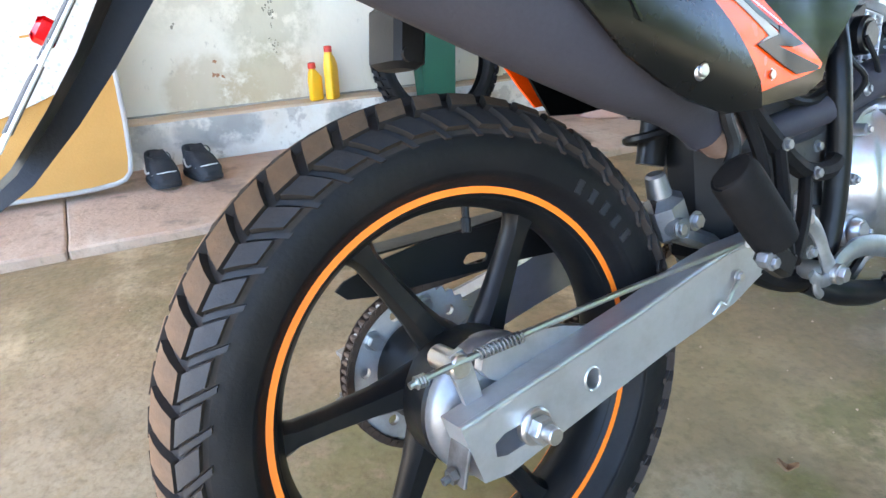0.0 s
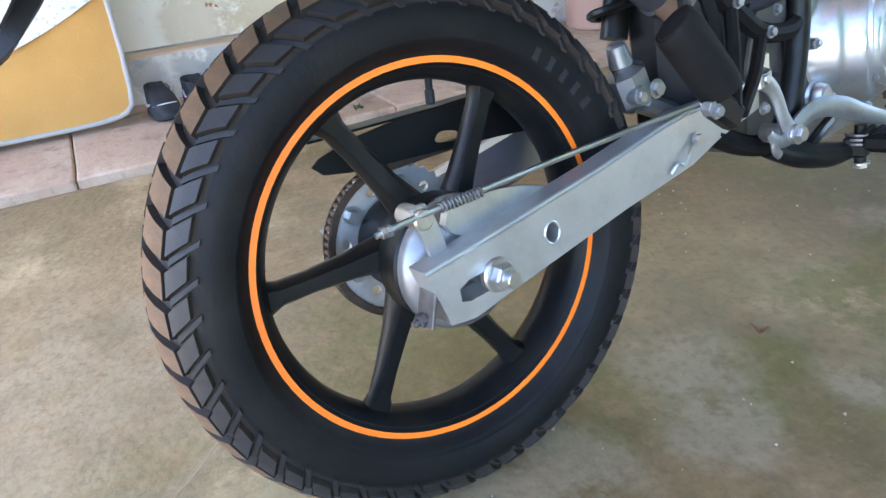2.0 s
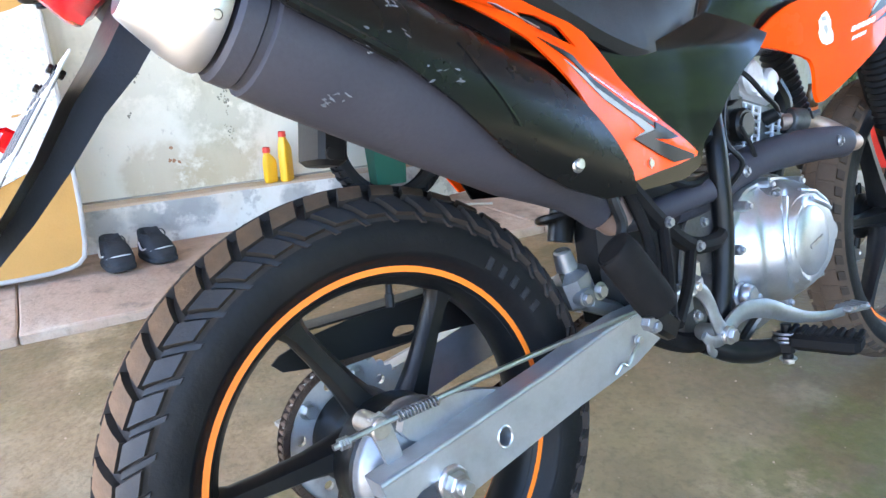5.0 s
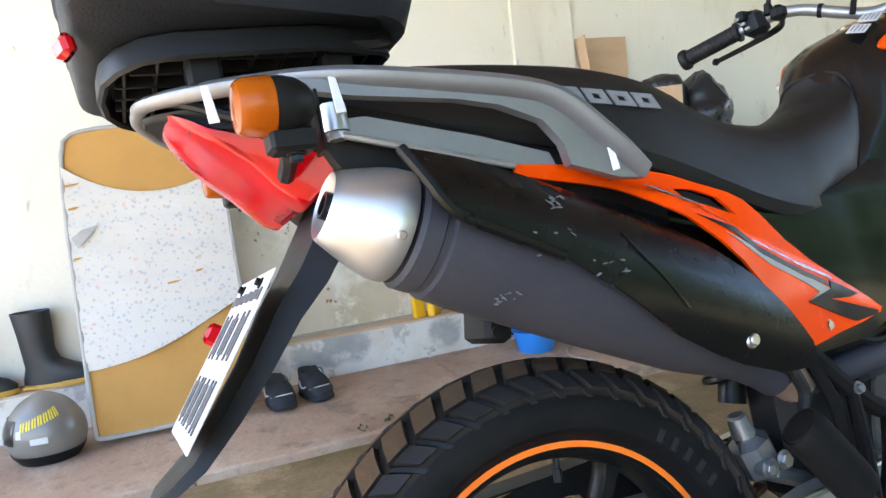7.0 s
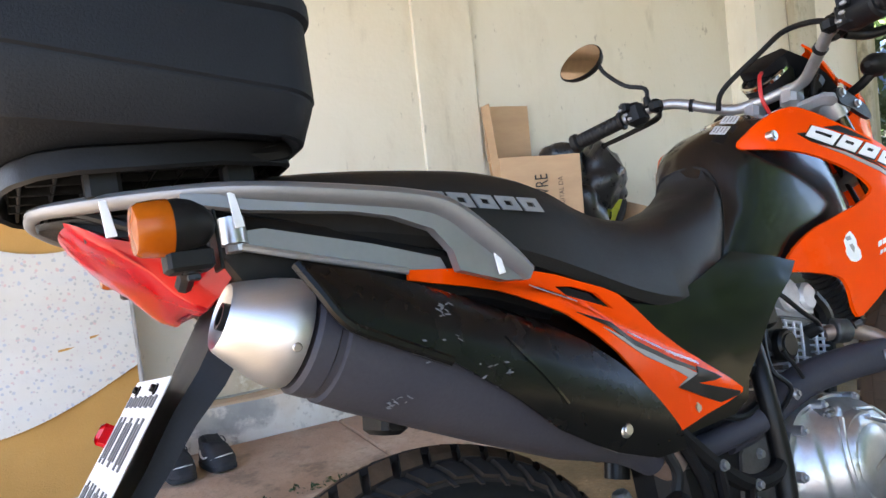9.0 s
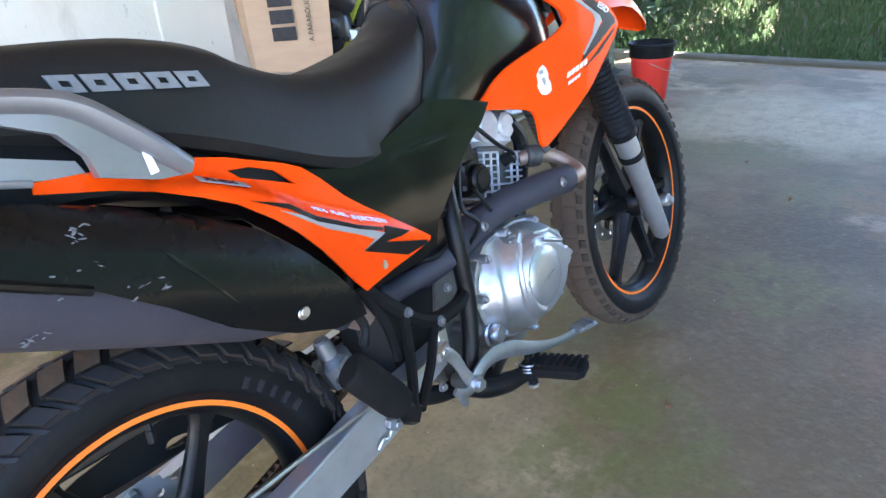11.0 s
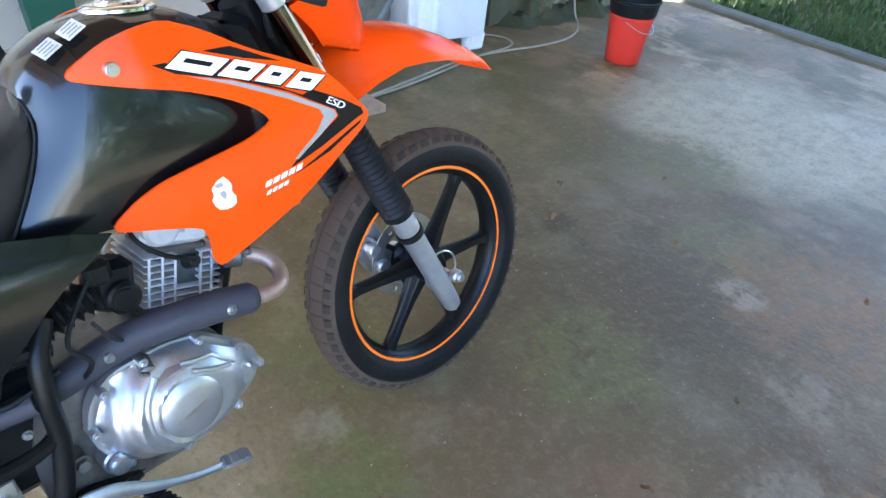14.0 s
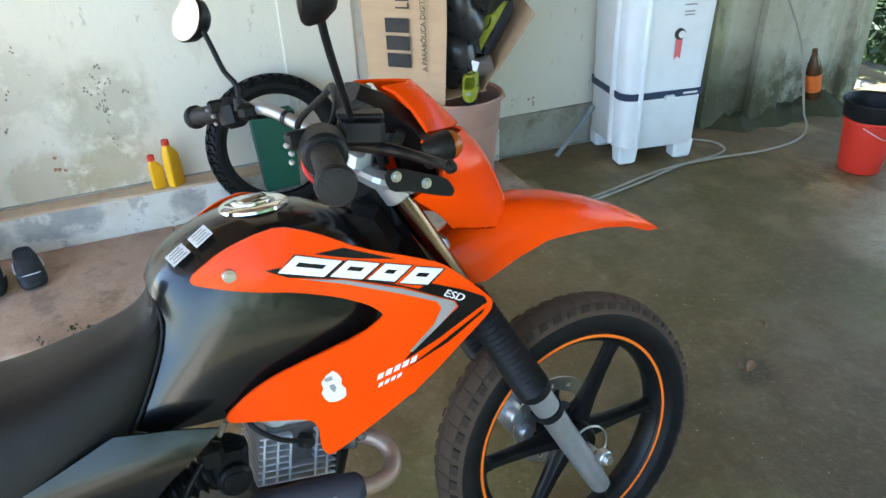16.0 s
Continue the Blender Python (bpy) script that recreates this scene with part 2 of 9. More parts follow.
LEAF_DRY = material("dry_leaf", (0.20, 0.11, 0.05), (0.12, 0.07, 0.035), 0.85, scale=30, fine=160, bump=0.3)
STRAW = material("straw", (0.40, 0.31, 0.20), (0.32, 0.24, 0.15), 0.8, scale=30, fine=160, bump=0.1)
BARK = material("bark", (0.14, 0.10, 0.07), (0.09, 0.07, 0.05), 0.95, scale=9, fine=60, bump=0.8, stretch=(4, 4, 1))
FOLIAGE = material("foliage", (0.075, 0.15, 0.03), (0.04, 0.085, 0.02), 0.6, scale=1.6, fine=30, bump=0.0)
# the foliage green again, with shade put into its colour
FOLIAGE_SHADED = material("shaded_foliage", (0.03, 0.06, 0.014), (0.018, 0.035, 0.01), 0.6, scale=1.6, fine=30, bump=0.0)
FOLIAGE_LIGHT = material("pale_foliage", (0.13, 0.20, 0.05), (0.08, 0.14, 0.035), 0.6, scale=1.6, fine=30, bump=0.0)
GRASS = material("grass", (0.048, 0.092, 0.018), (0.080, 0.10, 0.028), 0.75, scale=2.2, fine=20, bump=0.0)
SOIL = material("soil", (0.16, 0.13, 0.08), (0.10, 0.12, 0.05), 0.95, scale=3.0, fine=40, bump=0.5)
SANDY = material("pale_earth", (0.46, 0.40, 0.32), (0.38, 0.34, 0.25), 0.95, scale=1.2, fine=30, bump=0.4)
ROOF_WOOD = material("roof_boards", (0.34, 0.25, 0.17), (0.26, 0.19, 0.13), 0.8, scale=5, fine=60, bump=0.2, stretch=(1, 8, 1))
RED_CABLE = material("red_cable", (0.55, 0.02, 0.02), (0.45, 0.02, 0.02), 0.45, scale=20, fine_amount=0.05, bump=0.0)
PRINT_BLACK = material("black_print", (0.03, 0.027, 0.025), (0.06, 0.05, 0.045), 0.8, scale=40, fine=200, fine_amount=0.2, bump=0.0)
RED_RIBBON = material("red_ribbon_print", (0.66, 0.16, 0.16), (0.58, 0.12, 0.13), 0.5, scale=30, fine_amount=0.1, bump=0.0)
YELLOW_PRINT = material("yellow_print", (0.75, 0.58, 0.03), (0.68, 0.5, 0.03), 0.5, scale=30, fine_amount=0.1, bump=0.0)
SCUFF = material("pale_scuff", (0.14, 0.145, 0.16), (0.08, 0.08, 0.09), 0.7, scale=80, fine=300, fine_amount=0.5, bump=0.1)


def layered(name, stops, rough, bump, bump_scale, stain_shade=None, stain_shade_after=5, spec=0.3, tone=(1.0, 1.0, 1.0)):
    """A weathered surface: colours laid over one another by noises of their own scale: (scale, low, high, amount, colour, stretch)."""
    m = bpy.data.materials.new(name)
    m.use_nodes = True
    nt = m.node_tree
    n, l = nt.nodes, nt.links
    b = n["Principled BSDF"]
    tc = n.new("ShaderNodeTexCoord")
    col = None
    broad, ragged = n.new("ShaderNodeTexNoise"), n.new("ShaderNodeTexNoise")
    for t, sc, ro in ((broad, 2.2, 0.5), (ragged, 11.0, 0.68)):
        t.inputs["Scale"].default_value, t.inputs["Detail"].default_value, t.inputs["Roughness"].default_value = sc, 7.0, ro
        l.new(tc.outputs["Object"], t.inputs["Vector"])
    for k, (sc, lo, hi, amount, colour, stretch) in enumerate(stops):
        colour = tuple(c * q for c, q in zip(colour, tone))
        if col is None:
            rgb = n.new("ShaderNodeRGB")
            rgb.outputs[0].default_value = (*colour, 1)
            col = rgb.outputs[0]
            continue
        mp = n.new("ShaderNodeMapping")
        mp.inputs["Scale"].default_value = stretch or (1, 1, 1)
        mp.inputs["Location"].default_value = (k * 3.7, k * 1.9, k * 2.3)
        l.new(tc.outputs["Object"], mp.inputs[0])
        t = n.new("ShaderNodeTexNoise")
        t.inputs["Scale"].default_value, t.inputs["Detail"].default_value, t.inputs["Roughness"].default_value = sc, 7.0, 0.62
        l.new(mp.outputs[0], t.inputs["Vector"])
        r = n.new("ShaderNodeMapRange")
        r.inputs[1].default_value, r.inputs[2].default_value, r.inputs[4].default_value = lo, hi, amount
        l.new(t.outputs["Fac"], r.inputs[0])
        x = n.new("ShaderNodeMix")
        x.data_type = "RGBA"
        l.new(r.outputs[0], x.inputs[0])
        l.new(col, x.inputs[6])
        x.inputs[7].default_value = (*colour, 1)
        col = x.outputs[2]
        # broad stains and painted darkening, with ragged rims: (middle, radius, colour, amount)
        for mid, rad, colour, amount in (stain_shade or ()) if k == stain_shade_after else ():
            colour = tuple(c * q for c, q in zip(colour, tone))
            mp = n.new("ShaderNodeMapping")
            mp.inputs["Location"].default_value = tuple(-c / rad for c in mid)
            mp.inputs["Scale"].default_value = (1 / rad, 1 / rad, 1 / rad)
            l.new(tc.outputs["Object"], mp.inputs[0])
            g = n.new("ShaderNodeTexGradient")
            g.gradient_type = "SPHERICAL"
            l.new(mp.outputs[0], g.inputs[0])
            ad = n.new("ShaderNodeMath")
            l.new(g.outputs[1], ad.inputs[0])
            r = n.new("ShaderNodeMapRange")
            if rad > 0.45:
                l.new(broad.outputs["Fac"], ad.inputs[1])
                r.inputs[1].default_value, r.inputs[2].default_value, r.inputs[4].default_value = 0.55, 1.05, amount
            else:
                rag = n.new("ShaderNodeMath")
                rag.operation, ad.operation = "MULTIPLY_ADD", "MULTIPLY"
                rag.inputs[1].default_value, rag.inputs[2].default_value = 6.0, -2.3
                l.new(ragged.outputs["Fac"], rag.inputs[0])
                l.new(rag.outputs[0], ad.inputs[1])
                r.inputs[1].default_value, r.inputs[2].default_value, r.inputs[4].default_value = 0.04, 0.42, amount
            l.new(ad.outputs[0], r.inputs[0])
            x = n.new("ShaderNodeMix")
            x.data_type = "RGBA"
            l.new(r.outputs[0], x.inputs[0])
            l.new(col, x.inputs[6])
            x.inputs[7].default_value = (*colour, 1)
            col = x.outputs[2]
    l.new(col, b.inputs["Base Color"])
    b.inputs["Roughness"].default_value = rough
    b.inputs["Specular IOR Level"].default_value = spec
    t = n.new("ShaderNodeTexNoise")
    t.inputs["Scale"].default_value, t.inputs["Detail"].default_value = bump_scale, 8.0
    l.new(tc.outputs["Object"], t.inputs["Vector"])
    bp = n.new("ShaderNodeBump")
    bp.inputs["Strength"].default_value, bp.inputs["Distance"].default_value = bump, 0.01
    l.new(t.outputs["Fac"], bp.inputs["Height"])
    l.new(bp.outputs[0], b.inputs["Normal"])
    return m


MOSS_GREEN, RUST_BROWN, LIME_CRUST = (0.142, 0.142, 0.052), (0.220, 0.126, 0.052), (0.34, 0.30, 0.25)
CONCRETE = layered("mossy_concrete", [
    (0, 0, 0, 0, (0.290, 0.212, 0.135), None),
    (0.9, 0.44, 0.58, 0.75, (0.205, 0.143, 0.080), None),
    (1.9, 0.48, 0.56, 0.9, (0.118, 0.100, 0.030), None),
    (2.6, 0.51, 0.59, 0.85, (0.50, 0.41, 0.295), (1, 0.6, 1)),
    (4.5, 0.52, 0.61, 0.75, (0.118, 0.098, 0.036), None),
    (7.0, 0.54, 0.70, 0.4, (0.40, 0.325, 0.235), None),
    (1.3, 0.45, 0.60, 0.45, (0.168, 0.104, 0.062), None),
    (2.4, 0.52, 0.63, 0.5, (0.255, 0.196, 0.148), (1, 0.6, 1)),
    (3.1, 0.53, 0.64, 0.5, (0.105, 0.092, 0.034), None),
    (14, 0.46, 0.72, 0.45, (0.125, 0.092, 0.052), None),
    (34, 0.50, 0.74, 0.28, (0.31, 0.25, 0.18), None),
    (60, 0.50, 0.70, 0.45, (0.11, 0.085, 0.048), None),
    # the wide dark patches mix staining with fall-off of light painted into the floor
    (150, 0.54, 0.72, 0.28, (0.28, 0.225, 0.16), None)], 0.52, 0.3, 55, stain_shade=(((-0.5, 1.3, 0.0), 1.5, (0.44, 0.365, 0.27), 0.42), ((2.7, 0.55, 0.0), 1.8, (0.115, 0.082, 0.042), 0.5), ((3.6, -0.35, 0.0), 2.1, (0.090, 0.070, 0.024), 0.4), ((1.5, -0.75, 0.0), 1.35, (0.120, 0.088, 0.045), 0.62), ((1.15, 0.82, 0.0), 0.5, (0.44, 0.36, 0.25), 0.45), ((2.1, 1.15, 0.0), 0.95, (0.100, 0.078, 0.034), 0.6), ((3.1, 2.0, 0.0), 1.2, (0.105, 0.100, 0.040), 0.55),
             # the one at (2.35, -0.60) paints a dimmed corner
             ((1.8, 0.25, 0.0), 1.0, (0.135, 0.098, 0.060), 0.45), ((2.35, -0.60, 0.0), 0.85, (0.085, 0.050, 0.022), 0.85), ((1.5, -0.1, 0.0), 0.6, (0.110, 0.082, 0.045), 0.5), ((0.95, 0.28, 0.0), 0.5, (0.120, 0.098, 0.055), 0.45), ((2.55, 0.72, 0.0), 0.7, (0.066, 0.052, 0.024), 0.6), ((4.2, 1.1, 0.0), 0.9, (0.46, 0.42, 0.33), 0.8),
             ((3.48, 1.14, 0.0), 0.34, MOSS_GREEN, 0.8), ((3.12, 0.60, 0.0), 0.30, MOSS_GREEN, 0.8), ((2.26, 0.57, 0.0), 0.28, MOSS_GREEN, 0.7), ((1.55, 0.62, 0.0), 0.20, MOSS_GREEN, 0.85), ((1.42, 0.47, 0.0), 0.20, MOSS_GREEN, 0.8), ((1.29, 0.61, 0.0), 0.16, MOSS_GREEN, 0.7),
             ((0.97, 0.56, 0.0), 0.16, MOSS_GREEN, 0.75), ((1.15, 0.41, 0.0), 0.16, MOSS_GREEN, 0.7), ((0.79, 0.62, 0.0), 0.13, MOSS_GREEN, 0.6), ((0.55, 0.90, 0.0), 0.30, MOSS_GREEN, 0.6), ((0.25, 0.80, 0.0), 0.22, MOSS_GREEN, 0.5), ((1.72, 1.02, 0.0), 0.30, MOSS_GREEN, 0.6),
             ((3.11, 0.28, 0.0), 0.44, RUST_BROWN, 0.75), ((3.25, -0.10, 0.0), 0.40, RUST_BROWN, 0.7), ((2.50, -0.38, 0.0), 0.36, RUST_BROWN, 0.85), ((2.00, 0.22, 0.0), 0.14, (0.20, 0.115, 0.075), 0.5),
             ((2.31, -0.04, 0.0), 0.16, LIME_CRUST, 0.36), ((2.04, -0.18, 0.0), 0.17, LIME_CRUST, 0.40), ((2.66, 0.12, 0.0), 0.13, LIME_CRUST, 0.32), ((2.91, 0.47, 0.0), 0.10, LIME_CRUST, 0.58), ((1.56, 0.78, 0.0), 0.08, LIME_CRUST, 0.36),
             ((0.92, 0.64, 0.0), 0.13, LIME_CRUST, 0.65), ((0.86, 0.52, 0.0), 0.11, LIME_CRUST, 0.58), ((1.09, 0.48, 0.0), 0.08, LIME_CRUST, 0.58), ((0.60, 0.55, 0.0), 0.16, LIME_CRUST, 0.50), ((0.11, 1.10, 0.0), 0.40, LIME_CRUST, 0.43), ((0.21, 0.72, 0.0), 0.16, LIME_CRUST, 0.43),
             ((2.71, 1.09, 0.0), 0.09, (0.06, 0.046, 0.025), 0.9), ((2.73, 1.09, 0.0), 0.08, (0.06, 0.05, 0.03), 0.7)), stain_shade_after=8, spec=0.30, tone=(0.93, 0.86, 0.69))
PAVING = layered("reddish_cement", [
    (0, 0, 0, 0, (0.44, 0.315, 0.225), None),
    (2.0, 0.45, 0.62, 0.75, (0.33, 0.215, 0.150), None),
    (5.0, 0.52, 0.66, 0.6, (0.52, 0.42, 0.32), (1, 0.4, 1)),
    (9.0, 0.56, 0.66, 0.6, (0.17, 0.135, 0.10), None),
    (30, 0.52, 0.70, 0.5, (0.23, 0.175, 0.13), None),
    (120, 0.56, 0.72, 0.5, (0.18, 0.14, 0.11), None)], 0.8, 0.35, 70)
PLASTER = layered("cream_plaster", [
    (0, 0, 0, 0, (0.73, 0.70, 0.60), None),
    (0.9, 0.42, 0.68, 0.5, (0.67, 0.61, 0.46), None),
    (3.5, 0.56, 0.76, 0.45, (0.56, 0.50, 0.38), (1, 1, 0.35)),
    (7.0, 0.60, 0.72, 0.5, (0.46, 0.42, 0.33), (1, 1, 0.3)),
    (22.0, 0.64, 0.72, 0.6, (0.30, 0.27, 0.22), (1, 1, 0.5)),
    (60, 0.62, 0.78, 0.3, (0.52, 0.48, 0.42), None)], 0.85, 0.14, 45, stain_shade=(((0.945, 2.97, 0.27), 0.22, (0.44, 0.37, 0.22), 0.6), ((0.68, 2.97, 0.27), 0.18, (0.46, 0.38, 0.24), 0.55), ((0.82, 2.97, 0.26), 0.12, (0.46, 0.38, 0.24), 0.5), ((0.96, 2.97, 0.55), 0.24, (0.40, 0.38, 0.27), 0.55), ((0.62, 2.97, 0.70), 0.25, (0.50, 0.48, 0.38), 0.5)), stain_shade_after=4)
FLAKED = (0.33, 0.33, 0.315)
LEDGE = layered("worn_white_ledge", [
    (0, 0, 0, 0, (0.70, 0.68, 0.62), None),
    (4.0, 0.46, 0.66, 0.6, (0.56, 0.47, 0.36), None),
    (9, 0.54, 0.60, 0.8, (0.43, 0.41, 0.375), None),
    (16, 0.60, 0.66, 0.7, (0.34, 0.31, 0.26), None),
    (50, 0.58, 0.75, 0.4, (0.40, 0.36, 0.30), None)], 0.85, 0.3, 50, stain_shade=(((0.70, 2.86, 0.165), 0.11, FLAKED, 0.85), ((0.79, 2.86, 0.15), 0.09, FLAKED, 0.8), ((0.59, 2.86, 0.145), 0.08, FLAKED, 0.7), ((1.20, 2.86, 0.125), 0.09, FLAKED, 0.8), ((0.42, 2.86, 0.12), 0.10, FLAKED, 0.6), ((1.42, 2.86, 0.13), 0.09, FLAKED, 0.7), ((0.20, 2.86, 0.14), 0.10, FLAKED, 0.7)), stain_shade_after=3)
LEDGE_TOP = layered("dusty_ledge_top", [
    (0, 0, 0, 0, (0.56, 0.44, 0.31), None),
    (5.0, 0.46, 0.66, 0.6, (0.46, 0.33, 0.22), None),
    (60, 0.55, 0.75, 0.4, (0.34, 0.25, 0.18), None)], 0.9, 0.3, 60)
MOSS_WALL = layered("mossy_plaster", [
    (0, 0, 0, 0, (0.50, 0.47, 0.37), None),
    (1.6, 0.42, 0.62, 0.7, (0.36, 0.33, 0.24), (1, 1, 0.5)),
    (4.2, 0.48, 0.62, 0.6, (0.185, 0.195, 0.065), (1, 1, 0.12)),
    (8.0, 0.56, 0.68, 0.6, (0.12, 0.115, 0.08), (1, 1, 0.6)),
    (40, 0.56, 0.75, 0.5, (0.24, 0.22, 0.16), None)], 0.9, 0.4, 40, stain_shade=(((4.10, 2.74, 0.05), 0.50, (0.040, 0.042, 0.018), 0.85), ((4.45, 2.74, 0.0), 0.40, (0.055, 0.060, 0.022), 0.7), ((4.85, 2.74, -0.02), 0.36, (0.070, 0.074, 0.030), 0.65)), stain_shade_after=3)
DAMP_BASE = layered("damp_plinth", [
    (0, 0, 0, 0, (0.40, 0.385, 0.34), None),
    (2.5, 0.42, 0.62, 0.8, (0.27, 0.26, 0.20), None),
    (7.0, 0.52, 0.66, 0.7, (0.16, 0.165, 0.10), None),
    (40, 0.56, 0.75, 0.5, (0.22, 0.2, 0.17), None)], 0.85, 0.3, 50)


def floral():
    """White ticking with small scattered pink, blue and grey sprigs."""
    m = layered("floral_ticking", [
        (0, 0, 0, 0, (0.62, 0.595, 0.54), None),
        (2.0, 0.45, 0.7, 0.5, (0.52, 0.48, 0.41), None),
        (80, 0.6, 0.8, 0.25, (0.5, 0.47, 0.4), None)], 0.9, 0.25, 30)
    nt = m.node_tree
    n, l = nt.nodes, nt.links
    b = n["Principled BSDF"]
    tc = n.new("ShaderNodeTexCoord")
    col = b.inputs["Base Color"].links[0].from_socket
    for scale, size, colour in ((30, 0.17, (0.60, 0.44, 0.40)), (35, 0.20, (0.44, 0.46, 0.50)), (41, 0.19, (0.44, 0.44, 0.41)), (48, 0.18, (0.55, 0.47, 0.45))):
        v = n.new("ShaderNodeTexVoronoi")
        v.inputs["Scale"].default_value = scale
        mp = n.new("ShaderNodeMapping")
        mp.inputs["Location"].default_value = (scale, scale * 0.7, scale * 1.3)
        no = n.new("ShaderNodeTexNoise")
        no.inputs["Scale"].default_value = 70
        l.new(tc.outputs["Object"], mp.inputs[0])
        l.new(mp.outputs[0], v.inputs["Vector"])
        l.new(tc.outputs["Object"], no.inputs["Vector"])
        add = n.new("ShaderNodeMath")
        add.operation = "MULTIPLY_ADD"
        add.inputs[1].default_value = 0.45
        l.new(no.outputs["Fac"], add.inputs[0])
        l.new(v.outputs["Distance"], add.inputs[2])
        r = n.new("ShaderNodeMapRange")
        r.inputs[1].default_value, r.inputs[2].default_value = size + 0.25, size + 0.19
        l.new(add.outputs[0], r.inputs[0])
        pick = n.new("ShaderNodeSeparateColor")
        l.new(v.outputs["Color"], pick.inputs[0])
        thr = n.new("ShaderNodeMath")
        thr.operation = "GREATER_THAN"
        thr.inputs[1].default_value = 0.05
        l.new(pick.outputs[0], thr.inputs[0])
        mul = n.new("ShaderNodeMath")
        mul.operation = "MULTIPLY"
        l.new(r.outputs[0], mul.inputs[0])
        l.new(thr.outputs[0], mul.inputs[1])
        x = n.new("ShaderNodeMix")
        x.data_type = "RGBA"
        l.new(mul.outputs[0], x.inputs[0])
        l.new(col, x.inputs[6])
        x.inputs[7].default_value = (*colour, 1)
        col = x.outputs[2]
    l.new(col, b.inputs["Base Color"])
    return m


FLORAL = floral()


# ---- building helpers ----
def part(name, bm, mat, parent=None, label="", smooth=35, recalc=True):
    """Links a bmesh as one mesh object, under a thing or a part."""
    me = bpy.data.meshes.new(name)
    if recalc:
        bmesh.ops.recalc_face_normals(bm, faces=bm.faces)
    bm.to_mesh(me)
    bm.free()
    for mm in (mat if isinstance(mat, (list, tuple)) else [mat]):
        me.materials.append(mm)
    if smooth:
        me.shade_smooth()
        me.set_sharp_from_angle(angle=radians(smooth))
    ob = new(name, me)
    if parent is not None:
        ob.parent = parent
    if label:
        ob["label"] = label
    return ob


def thing(name, label, category, m=None, group=""):
    ob = new(name)
    ob.empty_display_size = 0.05
    if m is not None:
        ob.matrix_world = m
    return tagged(ob, label, category, group)


def bm_new():
    return bmesh.new()


def basis(d):
    d = Vector(d).normalized()
    a = Vector((0, 0, 1)) if abs(d.z) < 0.9 else Vector((1, 0, 0))
    u = d.cross(a).normalized()
    return u, d.cross(u).normalized()


def add_ring(bm, pts):
    return [bm.verts.new(p) for p in pts]


def bridge(bm, a, b, closed=True, slot=0):
    n = len(a)
    for i in range(n if closed else n - 1):
        j = (i + 1) % n
        f = bm.faces.new((a[i], a[j], b[j], b[i]))
        f.material_index = slot


def rings(bm, all_pts, cap0=True, cap1=True, closed=True, slot=0):
    rows = [add_ring(bm, p) for p in all_pts]
    for a, b in zip(rows, rows[1:]):
        bridge(bm, a, b, closed, slot)
    if cap0:
        bm.faces.new(rows[0][::-1]).material_index = slot
    if cap1:
        bm.faces.new(rows[-1]).material_index = slot
    return rows


def cyl(bm, p0, p1, r0, r1=None, seg=16, bevel=0.0, slot=0, cap0=True, cap1=True):
    """A rod or cone from p0 to p1, its rims softened by bevel."""
    p0, p1 = Vector(p0), Vector(p1)
    r1 = r0 if r1 is None else r1
    d = (p1 - p0)
    ln = d.length
    d.normalize()
    u, v = basis(d)
    prof = [(0, r0 - bevel), (bevel, r0), (ln - bevel, r1), (ln, r1 - bevel)] if bevel else [(0, r0), (ln, r1)]
    rings(bm, [[p0 + d * s + (u * math.cos(a) + v * math.sin(a)) * r for a in (2 * math.pi * k / seg for k in range(seg))] for s, r in prof], cap0, cap1, slot=slot)
    return bm


def smooth_path(pts, n=6):
    """Catmull-Rom through pts."""
    pts = [Vector(p) for p in pts]
    if n <= 1 or len(pts) < 3:
        return pts
    ext = [2 * pts[0] - pts[1], *pts, 2 * pts[-1] - pts[-2]]
    out = []
    for i in range(1, len(ext) - 2):
        a, b, c, d = ext[i - 1:i + 3]
        for k in range(n):
            t = k / n
            out.append(0.5 * ((2 * b) + (c - a) * t + (2 * a - 5 * b + 4 * c - d) * t * t + (3 * b - a - 3 * c + d) * t ** 3))
    out.append(pts[-1])
    return out


def tube(bm, pts, r, seg=10, n=6, flat=1.0, slot=0, caps=True):
    """A tube along a smooth path; r a number or a list to spread over the path; flat squeezes it along the first side axis."""
    path = smooth_path(pts, n)
    m = len(path)
    if isinstance(r, (list, tuple)):
        radii = [np.interp(i / (m - 1), np.linspace(0, 1, len(r)), r) for i in range(m)]
    else:
        radii = [r] * m
    u = None
    rows = []
    for i, p in enumerate(path):
        d = (path[min(i + 1, m - 1)] - path[max(i - 1, 0)]).normalized()
        if u is None:
            u, _ = basis(d)
        else:
            u = (u - d * u.dot(d)).normalized()
        v = d.cross(u)
        rows.append([p + (u * math.cos(a) * flat + v * math.sin(a)) * radii[i] for a in (2 * math.pi * k / seg for k in range(seg))])
    rings(bm, rows, caps, caps, slot=slot)
    return bm


